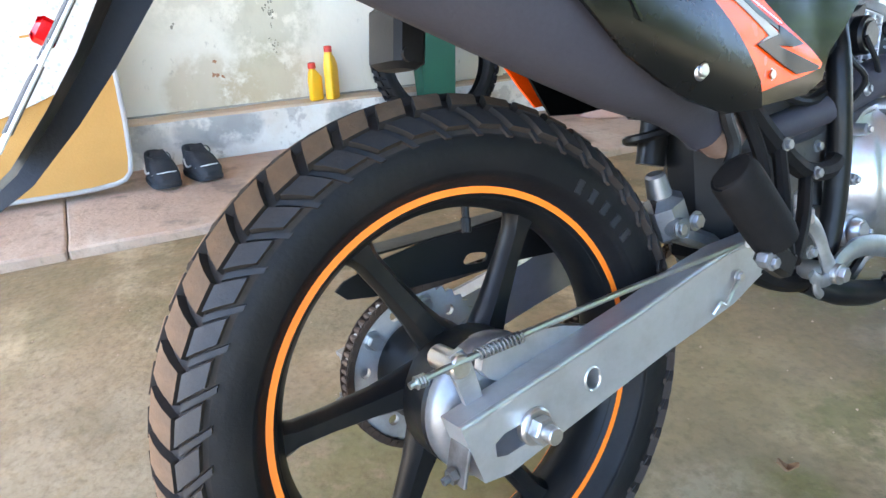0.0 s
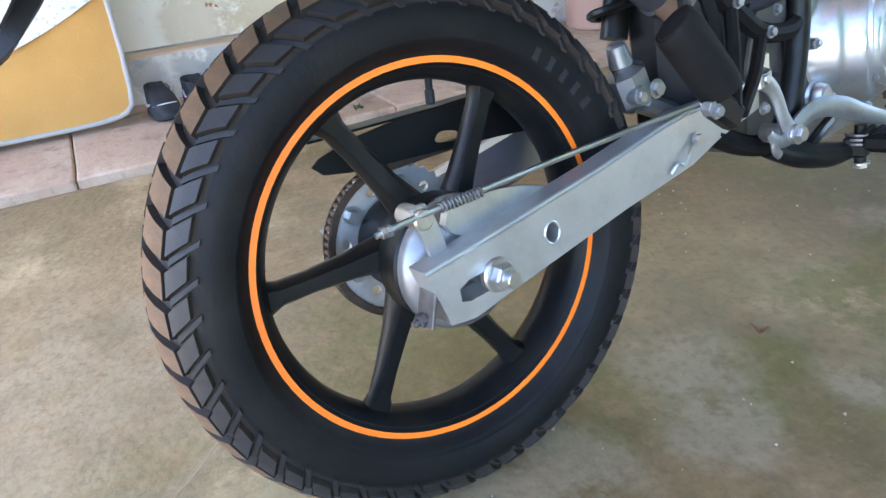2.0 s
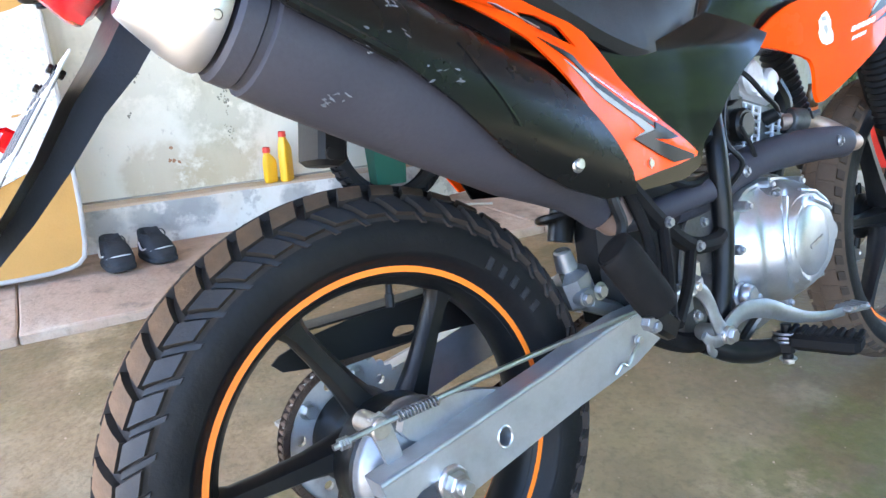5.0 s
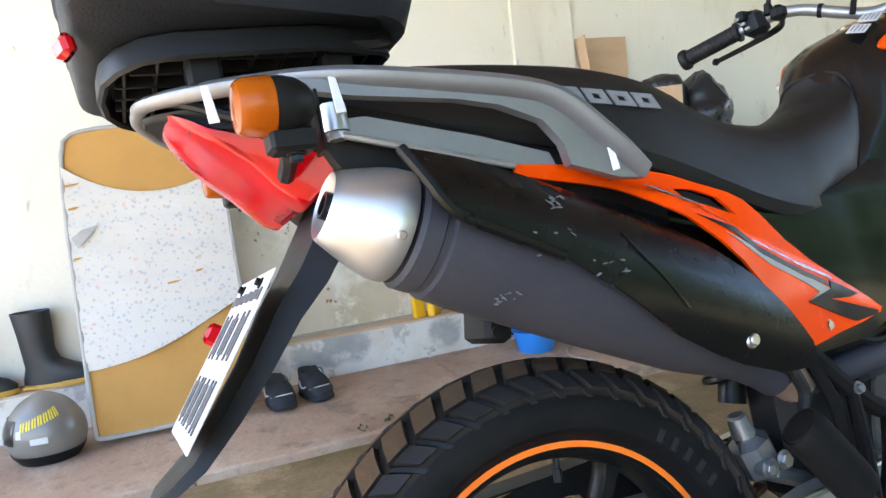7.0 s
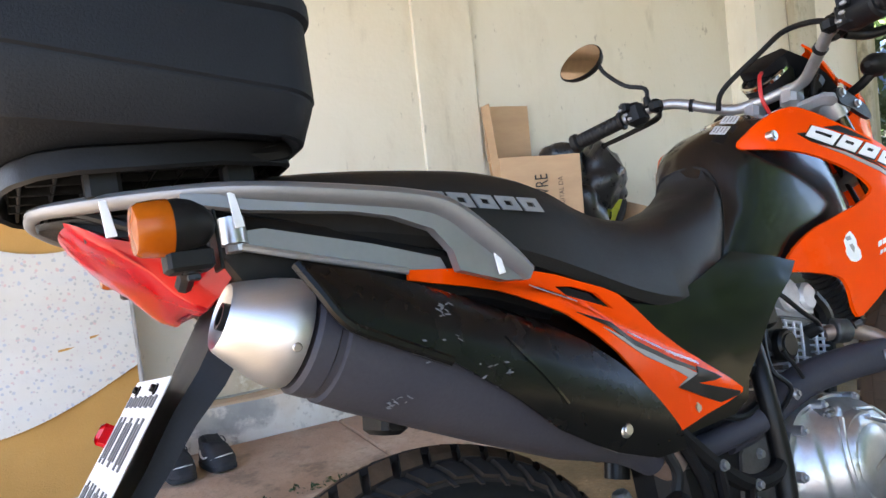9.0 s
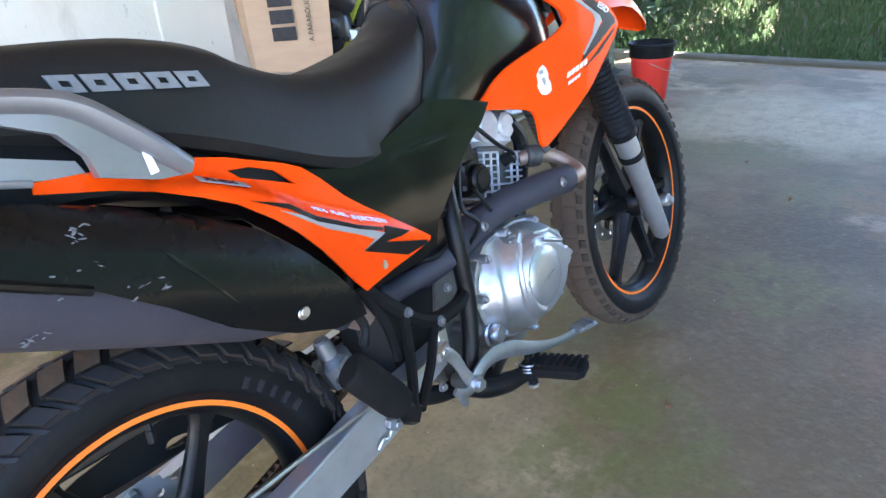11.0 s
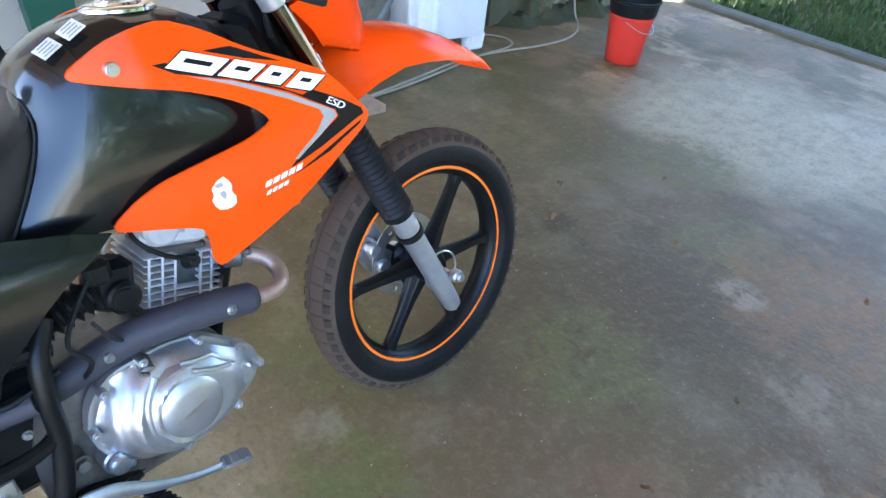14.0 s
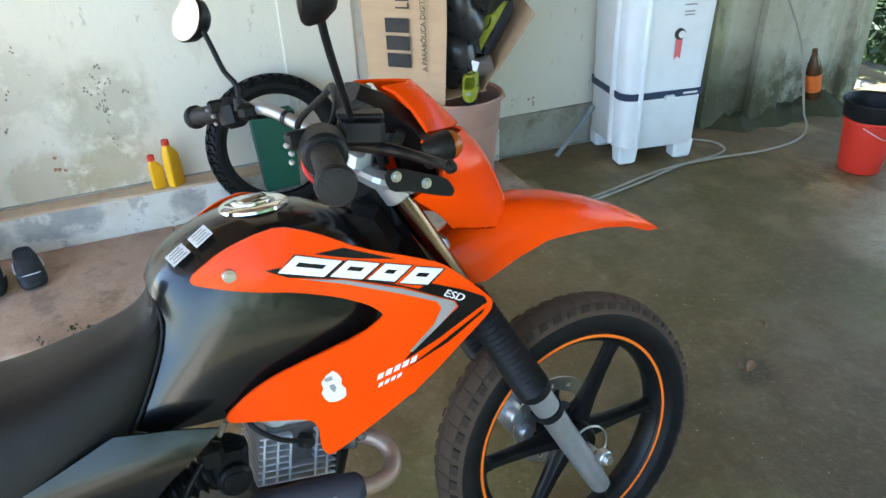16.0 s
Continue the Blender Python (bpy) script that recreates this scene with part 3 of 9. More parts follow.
def box(bm, size, m=None, bevel=0.0, slot=0, taper=1.0):
    """A box with rounded edges, about its own middle; taper narrows its top."""
    x, y, z = (s / 2 for s in size)
    b = min(bevel, 0.49 * min(size))

    def ring(w, h, zz, c):
        out = []
        for sx, sy in ((1, 1), (-1, 1), (-1, -1), (1, -1)):
            k = [(w, h - c), (w - c, h)] if sx * sy > 0 else [(w - c, h), (w, h - c)]
            out += [Vector((sx * a, sy * b2, zz)) for a, b2 in k]
        return out
    if b > 0:
        lv = [(-z, b), (-z + b, 0), (z - b, 0), (z, b)]
        rr = [ring((x - d) * (1 if zz < 0 else taper), (y - d) * (1 if zz < 0 else taper), zz, b) for zz, d in lv]
    else:
        rr = [[Vector((sx * x * t, sy * y * t, zz)) for sx, sy in ((1, 1), (-1, 1), (-1, -1), (1, -1))] for zz, t in ((-z, 1), (z, taper))]
    m = m or Matrix.Identity(4)
    rings(bm, [[m @ p for p in r] for r in rr], slot=slot)
    return bm


def lathe(bm, prof, seg=48, m=None, slot=0, closed=False):
    """Turns (radius, along) about the local y axis."""
    m = m or Matrix.Identity(4)
    rows = []
    for k in range(seg):
        a = 2 * math.pi * k / seg
        rows.append(add_ring(bm, [m @ Vector((r * math.cos(a), y, r * math.sin(a))) for r, y in prof]))
    for k in range(seg):
        bridge(bm, rows[k], rows[(k + 1) % seg], closed, slot)
    return bm


def inside(p, poly):
    x, y = p
    c = False
    for (x0, y0), (x1, y1) in zip(poly, poly[1:] + poly[:1]):
        if (y0 > y) != (y1 > y) and x < (x1 - x0) * (y - y0) / (y1 - y0) + x0:
            c = not c
    return c


def resample(poly, step):
    out = []
    for (x0, y0), (x1, y1) in zip(poly, poly[1:] + poly[:1]):
        k = max(1, int(math.hypot(x1 - x0, y1 - y0) / step))
        out += [(x0 + (x1 - x0) * i / k, y0 + (y1 - y0) * i / k) for i in range(k)]
    return out


def rounded(poly, rounds=2):
    """Cuts the corners of a closed outline."""
    for _ in range(rounds):
        q = []
        for (x0, y0), (x1, y1) in zip(poly, poly[1:] + poly[:1]):
            q += [(0.8 * x0 + 0.2 * x1, 0.8 * y0 + 0.2 * y1), (0.2 * x0 + 0.8 * x1, 0.2 * y0 + 0.8 * y1)]
        poly = q
    return poly


def plate(bm, outline, yf, thick=0.003, step=0.014, holes=(), lip=0.0, slot=0, place=None):
    """A curved sheet: an outline in (x, z), bent to y = yf(x, z), thick towards +y; lip turns its edge inwards by that much."""
    from mathutils.geometry import delaunay_2d_cdt
    place = place or (lambda x, y, z: Vector((x, y, z)))
    loops = [resample(list(o), step) for o in (outline, *holes)]
    pts, edges = [], []
    for lp in loops:
        b = len(pts)
        pts += [Vector(p) for p in lp]
        edges += [(b + i, b + (i + 1) % len(lp)) for i in range(len(lp))]
    xs, zs = [p[0] for p in loops[0]], [p[1] for p in loops[0]]
    for i in range(int((max(xs) - min(xs)) / step) + 1):
        for j in range(int((max(zs) - min(zs)) / step) + 1):
            p = (min(xs) + (i + 0.5 * (j % 2) + 0.25) * step, min(zs) + (j + 0.3) * step)
            if inside(p, loops[0]) and not any(inside(p, h) for h in loops[1:]) and \
                    min((p[0] - q[0]) ** 2 + (p[1] - q[1]) ** 2 for lp in loops for q in lp) > (0.55 * step) ** 2:
                pts.append(Vector(p))
    v2, _, f2, *_ = delaunay_2d_cdt(pts, edges, [], 0, 1e-6)
    tri = []
    for f in f2:
        c = (sum(v2[i].x for i in f) / len(f), sum(v2[i].y for i in f) / len(f))
        if inside(c, loops[0]) and not any(inside(c, h) for h in loops[1:]):
            tri.append(f)
    front = [bm.verts.new(place(p.x, yf(p.x, p.y), p.y)) for p in v2]
    back = [bm.verts.new(place(p.x, yf(p.x, p.y) + thick, p.y)) for p in v2]
    count = {}
    for f in tri:
        try:
            bm.faces.new([front[i] for i in f]).material_index = slot
            bm.faces.new([back[i] for i in reversed(f)]).material_index = slot
        except ValueError:
            continue
        for a, b in zip(f, (*f[1:], f[0])):
            key = (min(a, b), max(a, b))
            count.setdefault(key, []).append((a, b))
    for key, lst in count.items():
        if len(lst) == 1:
            a, b = lst[0]
            bm.faces.new((front[b], front[a], back[a], back[b])).material_index = slot
    loose = [v for v in bm.verts if not v.link_faces]
    bmesh.ops.delete(bm, geom=loose, context="VERTS")
    return bm


SECTION = ((0.0, 0.0), (0.62, 0.0), (0.93, 0.03), (1.0, 0.13), (1.01, 0.45), (0.985, 0.70), (0.91, 0.86), (0.74, 0.95), (0.42, 0.99), (0.0, 1.0))


def body(bm, sections, shape=SECTION, n=4, cap0=True, cap1=True, slot=0):
    """A long body: sections of (x at the bottom, z, x at the top, z, half width below, half width above), smoothed between."""
    arr = np.array(sections, float)
    m = len(arr)
    ext = np.vstack([2 * arr[0] - arr[1], arr, 2 * arr[-1] - arr[-2]])
    rows = []
    for i in range(1, m):
        a, b, c, d = ext[i - 1:i + 3]
        for k in range(n):
            t = k / n
            rows.append(0.5 * ((2 * b) + (c - a) * t + (2 * a - 5 * b + 4 * c - d) * t * t + (3 * b - a - 3 * c + d) * t ** 3))
    rows.append(arr[-1])
    out = []
    for xb, zb, xt, zt, wb, wt in rows:
        half = [Vector((xb + (xt - xb) * h, w * (wb + (wt - wb) * h), zb + (zt - zb) * h)) for w, h in shape]
        out.append(half + [Vector((p.x, -p.y, p.z)) for p in half[-2:0:-1]])
    rings(bm, out, cap0, cap1, slot=slot)
    return bm


def bolt(bm, p, d, r=0.006, h=0.005, slot=0):
    """A washer with a hexagon head on it, standing out along d."""
    p, d = Vector(p), Vector(d).normalized()
    cyl(bm, p, p + d * 0.0018, r * 1.35, seg=14, slot=slot)
    cyl(bm, p + d * 0.0018, p + d * (0.0018 + h), r, seg=6, bevel=0.0008, slot=slot)
    return bm


def mirrored(bm):
    """Adds the mirror image across y = 0."""
    geo = bmesh.ops.duplicate(bm, geom=bm.verts[:] + bm.edges[:] + bm.faces[:])["geom"]
    vs = [g for g in geo if isinstance(g, bmesh.types.BMVert)]
    fs = [g for g in geo if isinstance(g, bmesh.types.BMFace)]
    for v in vs:
        v.co.y = -v.co.y
    bmesh.ops.reverse_faces(bm, faces=fs)
    return bm


def flip_y(bm):
    for v in bm.verts:
        v.co.y = -v.co.y
    bmesh.ops.reverse_faces(bm, faces=bm.faces[:])
    return bm


def lettering(name, words, size, m, mat, parent=None, depth=0.0008, squeeze=1.0):
    """Raised lettering in the built-in font, lying in the local xy plane of m, from its left end."""
    cu = bpy.data.curves.new(name, "FONT")
    cu.body, cu.size, cu.extrude = words, size, depth
    tmp = bpy.data.objects.new(name, cu)
    scene.collection.objects.link(tmp)
    me = bpy.data.meshes.new_from_object(tmp.evaluated_get(bpy.context.evaluated_depsgraph_get()))
    bpy.data.objects.remove(tmp)
    me.transform(m @ Matrix.Diagonal((squeeze, 1, 1, 1)))
    me.materials.clear()
    me.materials.append(mat)
    ob = new(name, me)
    if parent is not None:
        ob.parent = parent
    return ob


def grow_noise(bm, amount, scale, seed=0.0):
    """Pushes the vertices about, for soft and crumpled things."""
    for v in bm.verts:
        v.co += noise.noise_vector(v.co * scale + Vector((seed, seed * 1.7, -seed))) * amount
    return bm


# ---- ground, floor, walls, roof ----
WALL_Y, LEDGE_Y, LEDGE_Z, STRIP_Z = 2.97, 2.86, 0.20, 0.03


def terrain(x, y):
    """Flat yard; beyond the kerb a grass bank and a slope that climbs away."""
    if x < 5.75:
        return -0.03
    t = min(1.0, (x - 5.75) / 1.45)
    z = -0.03 + 0.50 * (t * t * (3 - 2 * t))
    if x > 7.2:
        z += 0.125 * min(x - 7.2, 12.0)
    return z + 0.03 * noise.noise(Vector((x * 0.9, y * 0.9, 0))) * min(1.0, (x - 5.75) * 2)


def grid_mesh(bm, xs, ys, zf, slotf=None):
    vs = [[bm.verts.new((x, y, zf(x, y))) for y in ys] for x in xs]
    for i in range(len(xs) - 1):
        for j in range(len(ys) - 1):
            f = bm.faces.new((vs[i][j], vs[i + 1][j], vs[i + 1][j + 1], vs[i][j + 1]))
            if slotf:
                f.material_index = slotf(0.5 * (xs[i] + xs[i + 1]), 0.5 * (ys[j] + ys[j + 1]))
    return bm


xs = [-400, -120, -40, -15, -8, -4, 0, 4, *np.arange(5.4, 8.4, 0.15), *np.arange(8.5, 20, 0.7), 24, 30, 40, 60, 120, 400]
ys = [-400, -120, -40, -20, -12, -8, -5, *np.arange(-4, 7, 0.4), 8, 10, 14, 20, 40, 120, 400]
ground = part("ground", grid_mesh(bm_new(), xs, ys, terrain, lambda x, y: 1 if 5.6 < x < 7.5 or y > 9 or abs(x) > 25 or (y < -3 and x > -2) else 0), [SANDY, SOIL], None)
tagged(ground, "pale bare earth with a grassy bank beyond the yard", "ground", kind="structure")


def floor_z(x, y):
    return 0.004 * noise.noise(Vector((x * 0.7, y * 0.7, 3.0))) - 0.003


bm = bm_new()
fx, fy = np.arange(-1.2, 5.66, 0.12), np.arange(-3.2, 3.01, 0.12)
grid_mesh(bm, list(fx), list(fy), floor_z)
x0, x1, y0, y1 = fx[0], fx[-1], fy[0], fy[-1]
for a, b in (((x0, y0), (x1, y0)), ((x1, y0), (x1, y1)), ((x1, y1), (x0, y1)), ((x0, y1), (x0, y0))):
    bm.faces.new([bm.verts.new((*p, z)) for p, z in ((a, 0.0), (b, 0.0), (b, -0.2), (a, -0.2))])
floor = tagged(part("floor", bm, CONCRETE, None), "stained concrete yard floor with moss, worn pale patches and painted darkening", "floor", kind="structure")

# cement strip along the wall, in slabs with open joints
pavement = tagged(thing("pavement", "reddish cement strip along the wall, cracked into slabs", "pavement"), kind="structure")
edges = [-2.6, -1.35, -0.62, 0.13, 1.115, 1.95, 2.71]
for a, b in zip(edges, edges[1:]):
    bm = box(bm_new(), (b - a - 0.004, 0.735, 0.10), Matrix.Translation(((a + b) / 2, 2.4925, STRIP_Z - 0.05)), 0.006)
    bmesh.ops.subdivide_edges(bm, edges=[e for e in bm.edges if e.calc_length() > 0.3], cuts=6, use_grid_fill=True)
    for v in bm.verts:
        if v.co.y < 2.2:
            v.co += noise.noise_vector(v.co * 3.1) * 0.012
    part("slab", bm, PAVING, pavement)

# the wall, with a shuttered window opening
WX0, WX1, WZ0, WZ1 = 0.22, 1.075, 1.42, 2.42
bm = bm_new()
for x0, x1, z0, z1 in ((-2.6, WX0, -0.2, 3.1), (WX1, 3.9, -0.2, 3.1), (WX0, WX1, -0.2, WZ0), (WX0, WX1, WZ1, 3.1)):
    box(bm, (x1 - x0, 0.15, z1 - z0), Matrix.Translation(((x0 + x1) / 2, WALL_Y + 0.075, (z0 + z1) / 2)))
wall = part("wall_north", bm, PLASTER, None)
WINDOW_WOOD = material("brown_window_wood", (0.17, 0.095, 0.06), (0.11, 0.06, 0.038), 0.6, scale=8, fine=90, fine_amount=0.3, bump=0.2, stretch=(6, 6, 1))
window = tagged(thing("window_1", "brown wooden window with closed shutters in the wall", "window", Matrix.Translation(((WX0 + WX1) / 2, WALL_Y, (WZ0 + WZ1) / 2))), kind="structure")
ww, wh = WX1 - WX0, WZ1 - WZ0
for name, sx, sz, px, pz in (("window_frame", ww, 0.05, 0, -wh / 2 + 0.025), ("window_frame", ww, 0.05, 0, wh / 2 - 0.025), ("window_frame", 0.05, wh - 0.10, -ww / 2 + 0.025, 0), ("window_frame", 0.05, wh - 0.10, ww / 2 - 0.025, 0), ("window_frame", 0.04, wh - 0.10, 0, 0)):
    part(name, box(bm_new(), (sx, 0.09, sz), Matrix.Translation((px, 0.036, pz)), 0.004), WINDOW_WOOD, window)
for s in (-1, 1):
    for k in range(8):
        part("slat", box(bm_new(), (ww / 2 - 0.075, 0.012, 0.10), Matrix.Translation((s * (ww / 4 - 0.0025), 0.050, -wh / 2 + 0.106 + k * 0.1125)) @ pose(0, 0, 0, 14, 0, 0), 0.003), WINDOW_WOOD, window)
tagged(wall, "cream plastered wall, stained and flaking near the base", "wall", kind="structure")
pil = part("wall_pilaster", box(bm_new(), (0.32, 0.022, 2.6), Matrix.Translation((1.88, WALL_Y - 0.011, 1.5)), 0.004), PLASTER, None)
tagged(pil, "shallow cream pilaster on the wall", "pilaster", kind="structure")
bm = bm_new()
box(bm, (5.33, 0.108, 0.26), Matrix.Translation((0.055, (WALL_Y + LEDGE_Y) / 2 - 0.001, LEDGE_Z - 0.13)), 0.008)
bmesh.ops.subdivide_edges(bm, edges=[e for e in bm.edges if e.calc_length() > 1.0], cuts=60, use_grid_fill=True)
for v in bm.verts:
    if v.co.y < 2.9 or v.co.z > 0.15:
        v.co += noise.noise_vector(v.co * 6.0) * 0.004
for f in bm.faces:
    if abs(f.normal.z) > 0.7:
        f.material_index = 1
ledge = tagged(part("wall_ledge", bm, [LEDGE, LEDGE_TOP], None, recalc=False), "low white-painted ledge along the wall, chipped and dusty on top", "ledge", kind="structure")
# flaked and stained spots on the wall
rnd = random.Random(11)
MOULD = material("mould_spots", (0.20, 0.195, 0.15), (0.32, 0.30, 0.24), 0.95, scale=60)
for x, z, r, mat in (*((0.966 + rnd.gauss(0, 0.012), rnd.uniform(0.40, 0.72), rnd.uniform(0.005, 0.015), MOULD) for _ in range(16)), *((x_, z_, 0.013, MOULD) for x_, z_ in ((0.594, 0.662), (0.648, 0.653), (0.467, 0.646), (0.922, 0.629), (1.062, 0.602), (0.60, 0.52))), *((0.62 + rnd.gauss(0, 0.12), 0.75 + rnd.gauss(0, 0.15), rnd.uniform(0.004, 0.009), MOULD) for _ in range(5)), (0.737, 0.352, 0.022, material("rust_stain", (0.34, 0.17, 0.09), (0.45, 0.27, 0.16), 0.9, scale=40)),
                     (2.86, 0.30, 0.03, LEDGE), (2.95, 0.26, 0.02, DAMP_BASE)):
    for k in range(4):
        cx, cz = x + rnd.uniform(-r, r), z + rnd.uniform(-r, r) * 1.6
        o = [(cx + r * 0.45 * rnd.uniform(0.4, 1.0) * math.cos(a), cz + r * 0.45 * rnd.uniform(0.4, 1.2) * math.sin(a)) for a in np.linspace(0, 2 * math.pi, 10)[:-1]]
        fl = part("plaster_flake", plate(bm_new(), o, lambda px, pz: WALL_Y - 0.0015, 0.002, 0.05), mat, wall)
# a dark joint line between wall and ledge
part("ledge_joint", box(bm_new(), (5.2, 0.008, 0.006), Matrix.Translation((0.05, WALL_Y - 0.003, LEDGE_Z + 0.004)), 0.001), DAMP_BASE, ledge)
# damp plinth past the end of the ledge
part("wall_plinth", box(bm_new(), (1.25, 0.016, 0.22), Matrix.Translation((3.345, WALL_Y - 0.008, 0.10)), 0.003), DAMP_BASE, wall)

side_wall = part("wall_east", box(bm_new(), (1.12, 0.30, 3.3), Matrix.Translation((4.51, 2.953, 1.45)), 0.0), PLASTER, None)
tagged(side_wall, "cream plaster wall end, damp and mossy lower down", "wall", kind="structure")
part("mossy_coat", box(bm_new(), (1.126, 0.30, 1.35), Matrix.Translation((4.51, 2.948, 0.50)), 0.0), MOSS_WALL, side_wall)
for x, w in ((4.33, 0.20), (4.98, 0.11)):
    part("wall_pier", box(bm_new(), (w, 0.07, 3.0), Matrix.Translation((x, 2.765, 1.35)), 0.012), MOSS_WALL, side_wall)
def heap_z(x, y):
    """A ragged slope of earth and moss against the foot of the wall."""
    rise = min(1.0, max(0.0, (y - 2.60 + 0.16 * noise.noise(Vector((x * 5.3, 0.0, 5.0)))) / 0.17)) * min(1.0, (x - 3.93) / 0.22)
    lumps = 0.62 + 0.55 * noise.noise(Vector((x * 6.0, y * 6.0, 1.0))) + 0.22 * noise.noise(Vector((x * 24, y * 24, 2.0)))
    return -0.014 + 0.125 * rise * rise * (3 - 2 * rise) * max(0.1, lumps) + 0.010 * rise * noise.noise(Vector((x * 60, y * 60, 2.0)))


bm = bm_new()
grid_mesh(bm, list(np.arange(3.93, 5.06, 0.012)), list(np.arange(2.50, 2.815, 0.012)), heap_z)
part("moss_heap", bm, material("moss", (0.050, 0.054, 0.020), (0.085, 0.075, 0.042), 1.0, scale=9, fine=60, fine_amount=0.5, bump=0.8, bump_scale=60), side_wall)
bm = box(bm_new(), (7.8, 4.8, 0.08), Matrix.Translation((2.25, 0.90, 2.86)), 0.0)
for k in range(15):
    box(bm, (0.06, 4.7, 0.10), Matrix.Translation((-1.55 + 0.54 * k, 0.90, 2.77)), 0.005)
tagged(part("ceiling", bm, ROOF_WOOD, None), "brown timber carport roof", "roof", kind="structure")
kerb = part("kerb", box(bm_new(), (0.13, 8.0, 0.16), Matrix.Translation((5.72, -0.3, -0.05)), 0.012), material("kerb_concrete", (0.085, 0.078, 0.05), (0.15, 0.135, 0.10), 0.95, scale=5, fine=40, fine_amount=0.4, bump=0.5), None)
tagged(kerb, "dark mossy concrete kerb at the edge of the lawn", "kerb", kind="structure")


# ---- garden ----
def blades(name, n, region, height, mat, label, seed):
    r = np.random.RandomState(seed)
    x0, x1, y0, y1 = region
    verts, faces = [], []
    for k in range(n):
        x, y = r.uniform(x0, x1), r.uniform(y0, y1)
        z = terrain(x, y)
        a, h, w = r.uniform(0, 6.28), height * r.uniform(0.5, 1.3), 0.006 + 0.006 * r.rand()
        lean = r.uniform(-0.5, 0.5, 2) * h
        c, s = math.cos(a) * w, math.sin(a) * w
        b = len(verts)
        verts += [(x - c, y - s, z - 0.01), (x + c, y + s, z - 0.01), (x + lean[0] * 0.4 + c * 0.7, y + lean[1] * 0.4 + s * 0.7, z + h * 0.6), (x + lean[0] * 0.4 - c * 0.7, y + lean[1] * 0.4 - s * 0.7, z + h * 0.6), (x + lean[0], y + lean[1], z + h)]
        faces += [(b, b + 1, b + 2, b + 3), (b + 3, b + 2, b + 4)]
    me = bpy.data.meshes.new(name)
    me.from_pydata(verts, [], faces)
    me.materials.append(mat)
    return tagged(new(name, me), label, "grass", kind="stuff")


blades("grass", 26000, (5.78, 7.5, 0.3, 5.0), 0.06, GRASS, "short green lawn grass on the bank", 3)


def leaves(centres, n, size, spread, seed):
    """Leaf blades thrown round clump centres."""
    r = np.random.RandomState(seed)
    verts, faces = [], []
    for c, rad in centres:
        for _ in range(n):
            d = r.normal(size=3)
            d *= rad * (0.55 + 0.5 * r.rand()) / max(1e-6, np.linalg.norm(d))
            p = np.array(c) + d * spread
            u = r.normal(size=3)
            u /= np.linalg.norm(u)
            v = np.cross(u, r.normal(size=3))
            v /= max(1e-6, np.linalg.norm(v))
            s = size * r.uniform(0.6, 1.4)
            b = len(verts)
            verts += [tuple(p - u * s), tuple(p + v * s * 0.42), tuple(p + u * s), tuple(p - v * s * 0.42)]
            faces.append((b, b + 1, b + 2, b + 3))
    return verts, faces


def tree(x, y, h, seed, mat):
    """A tapered trunk with limbs and a crown of many leaf clumps."""
    r = random.Random(seed)
    z = terrain(x, y)
    t = thing("tree", "leafy garden tree with a slim grey trunk", "tree", Matrix.Translation((x, y, z)), "garden trees")
    bm = bm_new()
    top = Vector((r.uniform(-0.3, 0.3), r.uniform(-0.3, 0.3), h * 0.75))
    tube(bm, [(0, 0, -0.2), (0.05, 0.03, h * 0.25), top * 0.7, top], [0.11, 0.085, 0.06, 0.03], 9, 4)
    cl = []
    for k in range(9):
        a = r.uniform(0, 6.28)
        b = Vector((0, 0, h * r.uniform(0.22, 0.7)))
        e = b + Vector((math.cos(a), math.sin(a), 0.45)) * h * r.uniform(0.2, 0.36)
        tube(bm, [b, (b + e) / 2 + Vector((0, 0, 0.12)), e], [0.04, 0.025, 0.012], 6, 3)
        cl += [((e + Vector((r.uniform(-0.4, 0.4), r.uniform(-0.4, 0.4), r.uniform(-0.3, 0.3)))), r.uniform(0.3, 0.6)) for _ in range(3)]
    part("trunk", bm, BARK, t)
    v, f = leaves(cl, 90, 0.085, 1.0, seed)
    me = bpy.data.meshes.new("crown")
    me.from_pydata(v, [], f)
    me.materials.append(mat)
    new("crown", me).parent = t


for k, (x, y, h) in enumerate(((15.5, 7.4, 4.2), (17.5, 9.6, 5.0), (16.4, 5.2, 4.6), (18.5, 7.0, 5.4), (14.8, 10.6, 4.0), (19.0, 3.4, 5.2))):
    tree(x, y, h, 40 + k, FOLIAGE if k % 2 else FOLIAGE_LIGHT)
r_ = random.Random(9)
cl = [((r_.uniform(15.5, 20), r_.uniform(0.0, 14.5), 1.7 + r_.uniform(0, 1.0) ** 2 * 2.6), r_.uniform(0.35, 0.8)) for _ in range(190)]
v, f = leaves(cl, 75, 0.10, 1.0, 5)
me = bpy.data.meshes.new("hedge")
me.from_pydata(v, [], f)
me.materials.append(FOLIAGE)
tagged(new("hedge", me), "dense sunlit garden shrubs beyond the lawn", "shrubs", kind="stuff")
# leaf clumps past the wall end; their deep shade is painted in the green
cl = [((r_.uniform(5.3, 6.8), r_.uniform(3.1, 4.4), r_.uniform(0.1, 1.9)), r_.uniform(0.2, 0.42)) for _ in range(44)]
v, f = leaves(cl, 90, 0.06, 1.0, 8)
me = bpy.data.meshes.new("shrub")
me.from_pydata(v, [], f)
me.materials.append(FOLIAGE_SHADED)
tagged(new("shrub", me), "green shrub behind the end of the wall, darkened in colour for shade", "shrub", kind="stuff")
